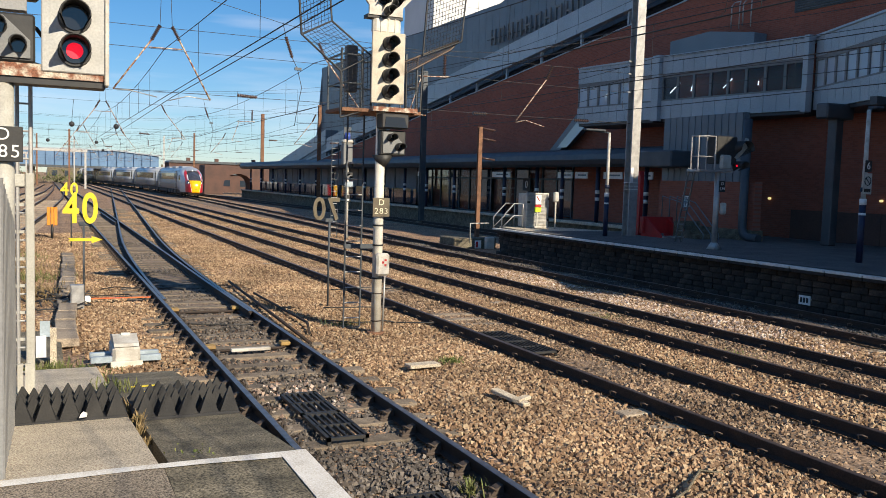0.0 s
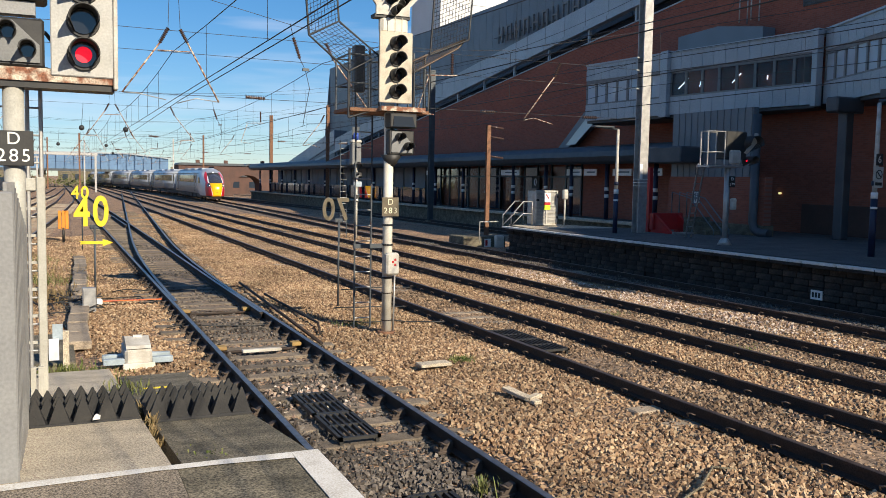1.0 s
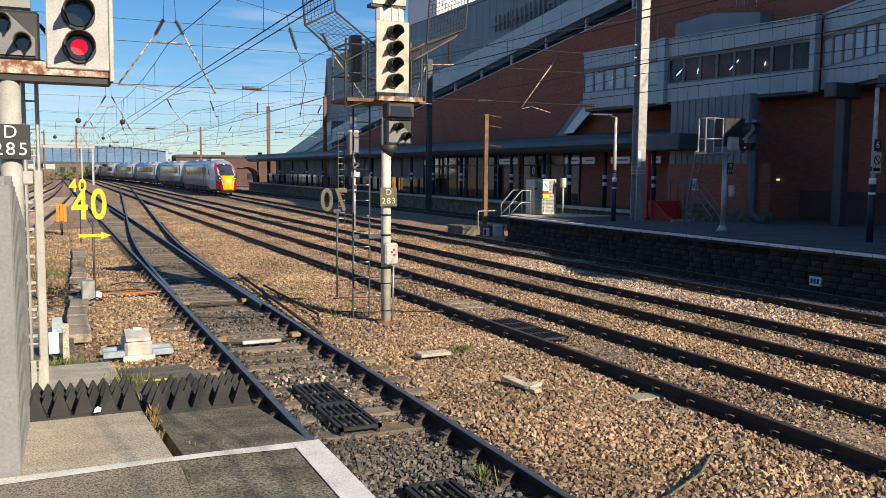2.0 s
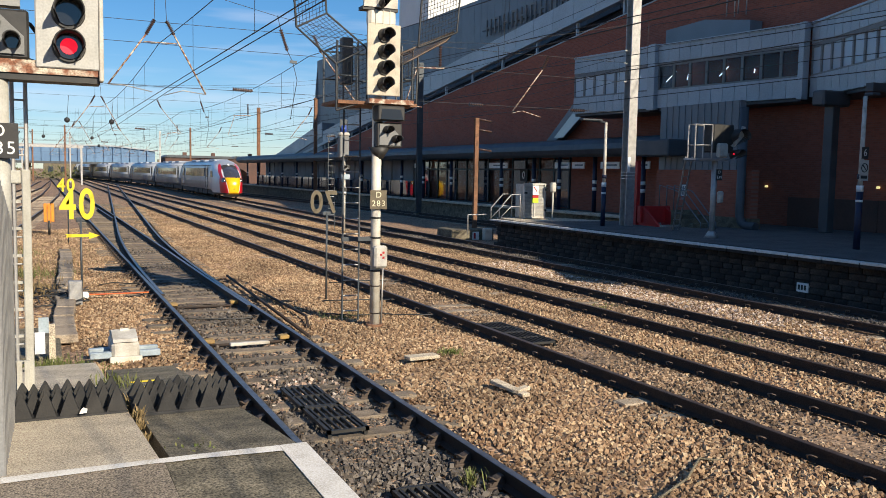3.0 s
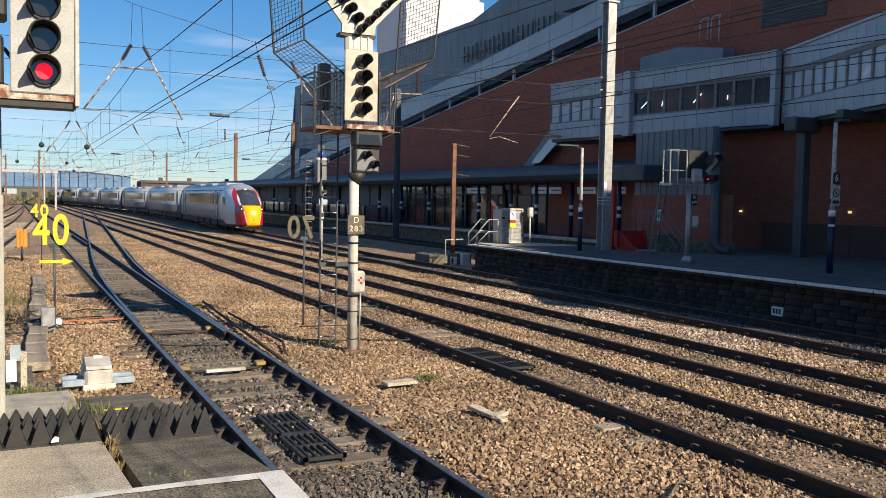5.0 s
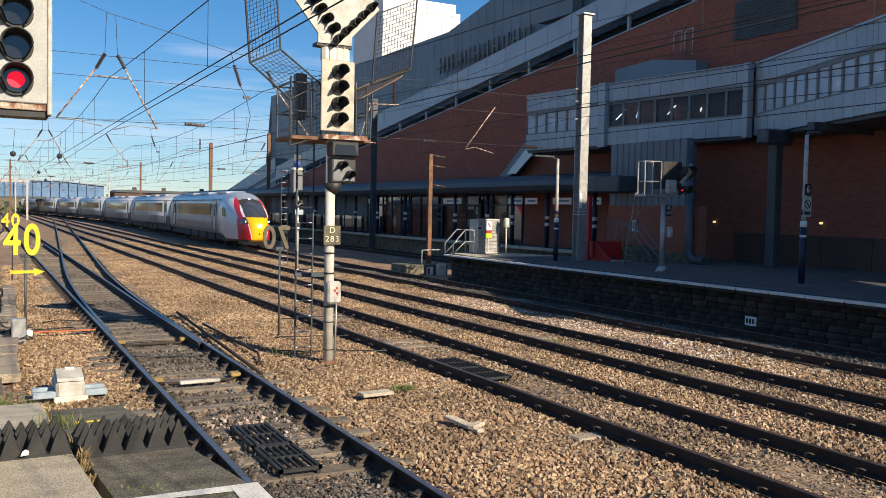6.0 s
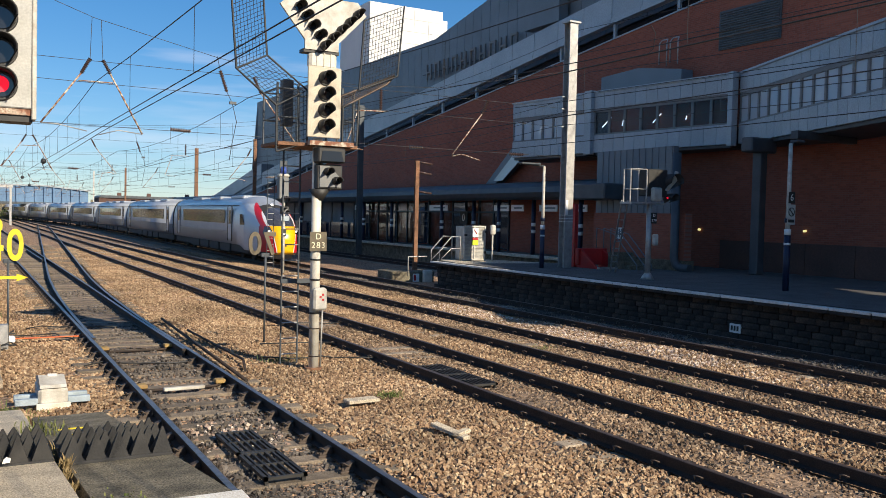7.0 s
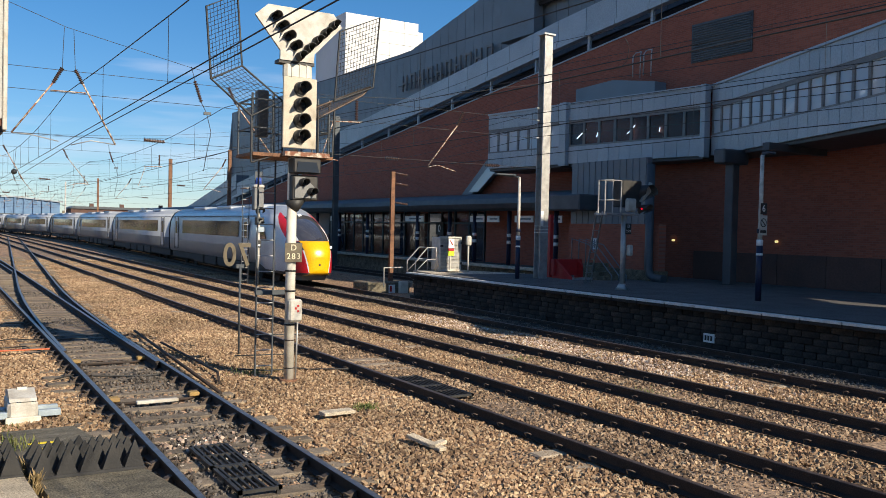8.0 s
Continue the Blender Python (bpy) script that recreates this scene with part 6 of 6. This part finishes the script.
def buffer_stop():
    t = thing("buffer_stop", 20.6, 25.6, ZP, "red painted steel buffer stop", "buffer stop")
    part("beam", box(B(), -0.5, 0.9, -0.1, 0.1, 0.1, 0.72, bevel=0.02), M_RED, t)
    for x in (-0.35, 0.7):
        part("brace", prism(B(), [(-0.1, 0.68), (0.1, 0.68), (0.1, 0.0), (-1.1, 0.0)], x - 0.05, x + 0.05, axis="x"), M_RED, t)
    part("base_bar", box(B(), -0.4, 0.5, -1.2, -1.1, 0.0, 0.08), M_GALV, t)
    part("post", box(B(), -0.35, -0.2, 0.35, 0.5, 0, 2.4), M_RED, t)


buffer_stop()


def stair_rail():
    t = thing("stair_railing", 21.9, 24.2, ZP, "grey tubular railing beside low steps", "railing")
    for dx in (0, -0.35, -0.7):
        part("rail", pipe(B(), [(dx, 1.6, 0), (dx, 1.6, 1.5), (dx * 1.0, 0.6, 1.3), (dx, -0.7, 0.2), (dx, -0.7, 0)], 0.022), M_CLAD_DARK, t)
    for i in range(4):
        part("step", box(B(), -0.7, 0.3, -0.3 + i * 0.3, 0.0 + i * 0.3, 0, 0.15 * (i + 1)), M_CONC_DARK, t)


stair_rail()
for y, z in ((25.6, 2.39), (20.53, 2.45)):
    t = thing("wall_lamp", 26.46, y, z, "small lit yellowish bulkhead lamp", "lamp", "wall lamps")
    part("lamp", tube(B(), (0, 0, 0), (-0.1, 0, 0), 0.045, n=10), M_WALLLAMP, t)


# ---- things between and beside the tracks ----
def figure_sign(x, y, z, text, size, material, label, mirrored, arrow, base, stem, pitch, squeeze):
    """Cut-out speed figures on a slim post; mirrored where seen from behind."""
    t = thing("speed_sign", x, y, base, label, "sign", "speed signs")
    part("post", tube(B(), (0, 0, 0), (0, 0, z - base + 0.03), 0.022, n=8), stem, t)
    part("bracket", box(B(), -0.09, 0.09, -0.01, 0.03, z - base - 0.02, z - base + 0.07, bevel=0.01), stem, t)
    for k, ch in enumerate(text):
        dx = (k - 0.5) * pitch * (-1 if mirrored else 1) - 0.06
        m = pose(dx, -0.03 if not mirrored else 0.03, z - base + size * 0.36, 90, 0, 180 if mirrored else 0) @ Matrix.Diagonal((squeeze, 1, 1, 1))
        glyph("figure", ch, size, material, t, m, 0.02, size * 0.018)
    if arrow:
        bm = prism(B(), [(-0.3, 0.0), (-0.26, 0.035), (-0.3, 0.07), (0.15, 0.06), (0.15, 0.11), (0.36, 0.035), (0.15, -0.04), (0.15, 0.01)], -0.03, -0.01)
        bmesh.ops.translate(bm, verts=bm.verts, vec=(0, 0, arrow - base))
        part("arrow", bm, material, t)
    return t


figure_sign(0.76, 19.2, 1.50, "40", 0.88, M_YELLOW, "yellow cut-out speed figures over an arrow on a post", False, 1.16, ZB, M_DARKSTEEL, 0.36, 0.72)
figure_sign(0.93, 34.2, 1.69, "40", 0.66, M_YELLOW, "smaller yellow cut-out speed figures on a post", False, 0, ZB, M_DARKSTEEL, 0.32, 0.85)
figure_sign(5.63, 17.85, 1.69, "70", 0.68, M_OLIVE, "rusty back of cut-out speed figures on a post", True, 0, ZB, M_DARKSTEEL, 0.33, 0.85)

t = thing("orange_board", 0.33, 38.6, ZB, "orange plastic board on a short post", "sign")
part("board", box(B(), -0.2, -0.075, -0.02, 0.02, 0.55, 1.3, bevel=0.01), M_ORANGE, t)
part("board", box(B(), -0.06, 0.06, -0.02, 0.02, 0.5, 1.3, bevel=0.01), M_ORANGE, t)
part("board", box(B(), 0.075, 0.2, -0.02, 0.02, 0.55, 1.3, bevel=0.01), M_ORANGE, t)
part("post", tube(B(), (0, 0, 0), (0, 0, 0.6), 0.05, n=8), M_BLACK, t)

t = thing("barrier_tape", 0.85, 19.35, ZB + 0.12, "strip of orange tape across the ballast", "tape")
part("tape", box(B(), 0, 1.25, -0.05, 0.05, 0, 0.012), M_TAPE, t)
part("weight", box(B(), -0.12, 0.05, -0.08, 0.08, -0.08, 0.06, bevel=0.03), M_LETTER, t)


def trespass_guard(x0, x1, y, z, slope):
    """Rubber mat of pointed ridges that keeps walkers off: rows of three-sided points."""
    t = thing("trespass_guard", 0, y, z, "black rubber guard of pointed ridges across the ramp", "barrier", "trespass guards")
    part("base", box(B(), x0, x1, -0.02, 0.75, -0.12, 0.03, bevel=0.01), M_RUBBER, t)
    rng = random.Random(3)
    for row in range(5):
        yy = row * 0.15
        n = int((x1 - x0) / 0.15)
        for i in range(n):
            cx = x0 + (i + 0.5 + (0.5 if row % 2 else 0)) * (x1 - x0) / n
            if cx > x1 - 0.04:
                continue
            bm = B()
            h = 0.24 + rng.uniform(-0.01, 0.01) - row * slope * 0.15
            b0, b1 = [(cx - 0.08, yy, 0.02), (cx + 0.08, yy, 0.02)], [(cx - 0.006, yy - 0.0, h), (cx + 0.006, yy, h)]
            v = [bm.verts.new(p) for p in (b0[0], b0[1], b1[1], b1[0])]
            w = [bm.verts.new((p[0], p[1] + q, p[2])) for p, q in zip((b0[0], b0[1], b1[1], b1[0]), (0.13, 0.13, 0.012, 0.012))]
            bm.faces.new(v)
            bm.faces.new(w[::-1])
            for k in range(4):
                bm.faces.new((v[k], w[k], w[(k + 1) % 4], v[(k + 1) % 4]))
            bmesh.ops.recalc_face_normals(bm, faces=bm.faces)
            part("point", bm, M_RUBBER, t)
    return t


trespass_guard(-0.25, 0.62, 7.25, 0.61, 0.1)
trespass_guard(0.66, 1.5, 7.15, 0.6, 0.1)


def fence_panel():
    t = thing("sheet_fence", -0.24, 5.3, ZP, "grey ribbed steel sheet fence on a flat post", "fence")
    part("post", box(B(), -0.16, 0.04, -0.04, 0.02, -0.1, 1.63, bevel=0.01), M_GREYFENCE, t)
    part("end_plate", box(B(), -0.5, -0.17, -0.03, 0.0, 0.1, 1.5, bevel=0.01), M_CLAD, t)
    for i in range(12):
        y = 0.05 + i * 0.2
        z = 1.68 - i * 0.035
        bm = prism(B(), [(0.0, y), (0.035, y + 0.04), (0.035, y + 0.12), (0.0, y + 0.16), (0.0, y + 0.2), (-0.02, y + 0.2), (-0.02, y)], -0.35 - i * 0.02, z, axis="z")
        part("rib_sheet", bm, M_GREYFENCE, t)
    return t


fence_panel()


def point_machine_box():
    t = thing("treadle_box", 1.08, 13.2, ZB, "cream painted lineside box with pale blue arms", "trackside box")
    part("body", box(B(), -0.19, 0.19, -0.3, 0.45, 0.06, 0.30, bevel=0.04), M_SIGWHITE, t)
    part("lid", prism(B(), [(-0.3, 0.3), (0.1, 0.3), (0.45, 0.26), (0.45, 0.36), (0.1, 0.42), (-0.26, 0.34)], -0.17, 0.17, axis="x"), M_SIGWHITE, t)
    part("handle", box(B(), -0.05, 0.07, 0.05, 0.09, 0.40, 0.44), M_PAINTWHITE, t)
    for s in (-1, 1):
        for y in (-0.22, 0.1):
            part("arm", box(B(), min(s * 0.19, s * 0.48), max(s * 0.19, s * 0.48), y - 0.05, y + 0.05, 0.07, 0.16, bevel=0.008), M_STEELBLUE, t)
    part("skirt", box(B(), -0.22, 0.22, -0.36, -0.3, 0.0, 0.1, bevel=0.01), M_PAINTWHITE, t)
    return t


point_machine_box()


def grate(x, y, w, l, n, label, rz=0.0):
    t = thing("drain_grate", x, y, -0.13, label, "grate", "steel grates between the rails", rz)
    for k in range(2):
        y0, y1 = k * l / 2 + 0.01, (k + 1) * l / 2 - 0.01
        bm = B()
        for x0, x1, a, b in ((0, w, y0, y0 + 0.04), (0, w, y1 - 0.04, y1), (0, 0.04, y0, y1), (w - 0.04, w, y0, y1), (0, w, (y0 + y1) / 2 - 0.012, (y0 + y1) / 2 + 0.012)):
            box(bm, x0, x1, a, b, 0.015, 0.05)
        f = part("frame", bm, M_BLACK, t)
        for i in range(1, n):
            xx = i * w / n
            part("bar", box(B(), xx - 0.012, xx + 0.012, y0 + 0.04, y1 - 0.04, 0.018, 0.047), M_BLACK, f)
    for a in (0.05, l / 2, l - 0.05):
        for x in (0.03, w - 0.03):
            part("leg", box(B(), x - 0.02, x + 0.02, a - 0.02, a + 0.02, -0.12, 0.016), M_BLACK, t)
    return t


grate(2.66, 8.33, 0.46, 2.0, 6, "black steel grate on the sleepers")
grate(2.66, 4.6, 0.46, 2.0, 6, "black steel grate on the sleepers")
grate(7.1, 11.7, 0.55, 1.95, 7, "rusty dark grate between the running rails")


def slab(x, y, l, w, rz, label, material, tilt=0.0):
    t = thing("loose_slab", 0, 0, 0, label, "slab", "loose slabs on the ballast")
    t.matrix_world = pose(x, y, ZB + 0.06, tilt, 0, rz)
    part("slab", box(B(), -w / 2, w / 2, -l / 2, l / 2, 0, 0.05, bevel=0.008), material, t)


slab(5.40, 9.35, 0.62, 0.13, 14, "pale concrete lid lying on the ballast", M_CONC, 6)
slab(5.50, 9.22, 0.3, 0.1, -60, "pale concrete lid lying on the ballast", M_CONC)
slab(5.1, 11.45, 0.22, 0.5, 3, "weathered timber board on the ballast", M_CONC)
slab(2.95, 13.3, 0.09, 0.62, 2, "white painted bar across the track", M_SIGWHITE)
for i in range(16):
    y = 15.0 + i * 0.98
    t = thing("cable_trough_lid", 0.33 + 0.4 * (y - 15) / 15 + random.uniform(-0.03, 0.03), y, ZB, "worn concrete cable trough lid", "trough lid", "cable trough lids", random.uniform(-5, 2))
    part("lid", box(B(), -0.17, 0.17, -0.47, 0.47, 0.02, 0.13 + random.uniform(0, 0.05), bevel=0.015), M_SLEEPER, t)
t = thing("concrete_pad", -0.35, 14.0, ZB, "broken concrete pad at the foot of the ramp", "slab")
part("pad", box(B(), -0.5, 0.6, -0.9, 1.6, 0, 0.12, bevel=0.02), M_CONC_DARK, t)
t = thing("marker_post", 0.03, 12.9, ZB, "short marker post with white and blue plates", "sign")
part("post", box(B(), 0.05, 0.13, -0.04, 0.04, 0, 0.62), M_CONC, t)
part("white_plate", box(B(), -0.13, 0.0, -0.06, -0.04, 0.22, 0.52), M_LETTER, t)
part("blue_plate", box(B(), -0.08, 0.05, -0.03, -0.01, 0.5, 0.72), M_STEELBLUE, t)
part("rod", tube(B(), (-0.2, -0.3, 0), (-0.2, -0.3, 0.95), 0.012, n=6), M_GALV, t)


def stretcher(y, label):
    t = thing("stretcher_bar", 2.97, y, -0.12, label, "points bar", "points bars")
    part("bar", pipe(B(), [(-0.66, 0, 0), (-0.5, -0.08, -0.03), (0.5, -0.08, -0.03), (0.66, 0, 0)], 0.025), M_RAILSIDE, t)
    for x in (-0.6, 0.6):
        part("bracket", box(B(), x - 0.08, x + 0.08, -0.09, 0.09, 0.0, 0.06, bevel=0.01), M_BRASS, t)


stretcher(13.6, "steel points bar with worn yellow brackets")
stretcher(17.6, "steel points bar with worn yellow brackets")
t = thing("points_rodding", 0, 0, 0, "dark steel rodding and cables beside the points", "rodding")
part("rod", pipe(B(), [(3.98, 13.5, -0.1), (4.1, 17, -0.08), (4.3, 22, -0.08)], 0.03), M_RAILSIDE, t)
part("rod", pipe(B(), [(4.25, 14.5, -0.12), (4.5, 15.5, -0.1), (4.45, 19.8, -0.1)], 0.025), M_RAILSIDE, t)
rng = random.Random(5)
for k in range(7):
    x, y = rng.uniform(0.1, 1.9) if k < 4 else rng.uniform(4.2, 6.6), rng.uniform(14, 24)
    pts = [(x, y, -0.13)]
    for _ in range(7):
        x, y = x + rng.uniform(0.05, 0.4), y + rng.uniform(-0.25, 0.15)
        pts.append((x, y, -0.13 + rng.uniform(0, 0.04)))
    part("cable", pipe(B(), pts, 0.014, n=5), M_BLACK, t)
part("cable", pipe(B(), [(4.7, 5.6, -0.13), (5.3, 5.9, -0.12), (5.8, 6.3, -0.12), (6.0, 6.2, -0.14)], 0.014, n=5), M_CONC_DARK, t)


t = thing("paint_marks", 0.0, 0.0, 0.0, "two yellow paint strokes on the dark ramp", "marking")
for y in (9.05, 9.6):
    z = 0.55 - (y - 7.6) * 0.125 + 0.004
    part("stroke", box(B(), 0.85, 1.1, y, y + 0.04, z - 0.004, z + 0.004), M_YELLOW, t)
t = thing("paper_scrap", 0.28, 7.2, 0.66, "scrap of white paper caught on the rubber guard", "litter")
part("scrap", prism(B(), [(-0.03, 0.0), (0.025, 0.005), (0.03, 0.035), (0.0, 0.05), (-0.02, 0.03)], -0.01, 0.0), M_LETTER, t)
t = thing("fallen_leaf", -0.02, 4.75, ZP + 0.004, "dry orange leaf on the asphalt", "leaf")
part("blade", prism(B(), [(-0.06, 0.0), (-0.02, 0.025), (0.04, 0.02), (0.06, 0.0), (0.02, -0.025), (-0.03, -0.02)], 0.0, 0.006, axis="z"), M_LEAF, t)


t = thing("lineside_cabinet", 0.62, 18.75, ZB, "small grey steel box beside the cable trough", "cabinet")
part("case", box(B(), -0.13, 0.13, -0.1, 0.1, 0, 0.5, bevel=0.012), M_GALV, t)
part("door", box(B(), -0.11, 0.11, -0.112, -0.1, 0.06, 0.46, bevel=0.004), M_GALV, t)
t = thing("cable_heap", 0.2, 19.4, ZB, "tangle of black cables spilling from the open trough", "cables")
rc = random.Random(31)
for k in range(16):
    x0, y0 = rc.uniform(-0.35, 0.3), rc.uniform(-1.3, 0.8)
    a = rc.uniform(-0.9, 0.9) + (1.57 if k % 2 else 0.3)
    pts = [(x0 + math.cos(a) * 0.16 * i + rc.uniform(-0.06, 0.06), y0 + math.sin(a) * 0.2 * i + rc.uniform(-0.06, 0.06), 0.04 + rc.uniform(0.0, 0.17)) for i in range(6)]
    part("cable", pipe(B(), pts, rc.uniform(0.012, 0.024), n=6), M_RUBBER, t)


def weeds(name, spots, label, material=M_GRASS):
    """Tufts of bent blades."""
    rng = np.random.default_rng(11)
    bm = B()
    for x, y, z, r, n, h in spots:
        for _ in range(n):
            a, d = rng.uniform(0, 2 * math.pi), abs(rng.normal(0, r))
            p = Vector((x + d * math.cos(a), y + d * math.sin(a), z))
            b = rng.uniform(0, 2 * math.pi)
            q = p + Vector((math.cos(b) * h * 0.5, math.sin(b) * h * 0.5, h * rng.uniform(0.4, 1.2)))
            s = Vector((math.sin(b), -math.cos(b), 0)) * 0.0035
            m = p.lerp(q, 0.55) + Vector((0, 0, h * 0.15))
            v = [bm.verts.new(c) for c in (p - s, p + s, m + s * 1.6, m - s * 1.6)]
            bm.faces.new(v)
            bm.faces.new((v[3], v[2], bm.verts.new(q)))
    return tagged(part(name, bm, material), label, "weeds", kind="stuff")


weeds("weeds", [(5.75, 11.8, ZB + 0.02, 0.14, 420, 0.06), (0.1, 12.5, ZB + 0.05, 0.25, 260, 0.16), (0.45, 12.6, ZB, 0.25, 200, 0.12), (0.66, 9.3, 0.36, 0.15, 120, 0.12),
                (3.45, 6.6, ZB, 0.08, 60, 0.16), (3.5, 5.6, ZB, 0.05, 30, 0.14), (6.3, 6.3, ZB, 0.05, 30, 0.06), (5.2, 15.5, ZB, 0.2, 120, 0.1), (0.9, 5.6, 0.8, 0.12, 30, 0.02),
                (-0.4, 24, ZB, 0.8, 500, 0.2), (-1.2, 30, ZB, 1.2, 500, 0.2), (10.9, 15, ZB, 0.5, 160, 0.06), (10.8, 11, ZB, 0.4, 120, 0.05)], "small green and straw weeds among the stones")


weeds("weeds", [(0.66, 6.75, 0.62, 0.04, 40, 0.08), (0.66, 6.3, 0.66, 0.04, 40, 0.06), (0.68, 7.0, 0.62, 0.04, 40, 0.1), (0.66, 7.6, 0.55, 0.05, 30, 0.12), (5.6, 15.6, ZB, 0.25, 160, 0.1), (-0.2, 20.5, ZB, 0.7, 500, 0.3), (-0.8, 26, ZB, 1.0, 500, 0.3)],
      "brown dead stalks and straw among the stones", M_STRAW)


def motions():
    walk(TRAIN, [(s, pose(14.67, 104.6 - 8.7 * s, 0)) for s in (0, 2, 4, 6, 8)])
    # each coach follows the bend of the line under its two bogies
    for k, body in enumerate(COACHES):
        rows = []
        for s in (0, 1, 2, 3, 4, 5, 6, 7, 8):
            y = 104.6 - 8.7 * s + k * (CAR + 0.4)
            a, b = sway(y + 4.5), sway(y + CAR - 4.5)
            turn = math.atan2(a - b, CAR - 9.0)
            rows.append((s, pose(a + math.sin(turn) * 4.5, k * (CAR + 0.4), 0, 0, 0, math.degrees(turn))))
        walk(body, rows)


def platform_stones(parent):
    """Weathered face blocks of the island platform, laid in uneven courses."""
    rng = random.Random(17)
    meshes = [mesh_of("stone_block", box(B(), -0.05, 0.05, -w / 2, w / 2, -0.07, 0.07, bevel=0.012), M_PLATBRICK) for w in (0.34, 0.44, 0.52)]
    for row in range(6):
        y = 7.4 + rng.uniform(0, 0.3)
        while y < 29.6:
            k = rng.randrange(3)
            w = (0.34, 0.44, 0.52)[k]
            if rng.random() > 0.03:
                shared("stone_block", meshes[k], parent, pose(PLAT_X + 0.315 + rng.uniform(-0.008, 0.008), y + w / 2, ZB + 0.08 + row * 0.153, 0, rng.uniform(-1.5, 1.5), rng.uniform(-1.2, 1.2)))
            y += w + 0.014


platform_stones(ISLAND)
motions()
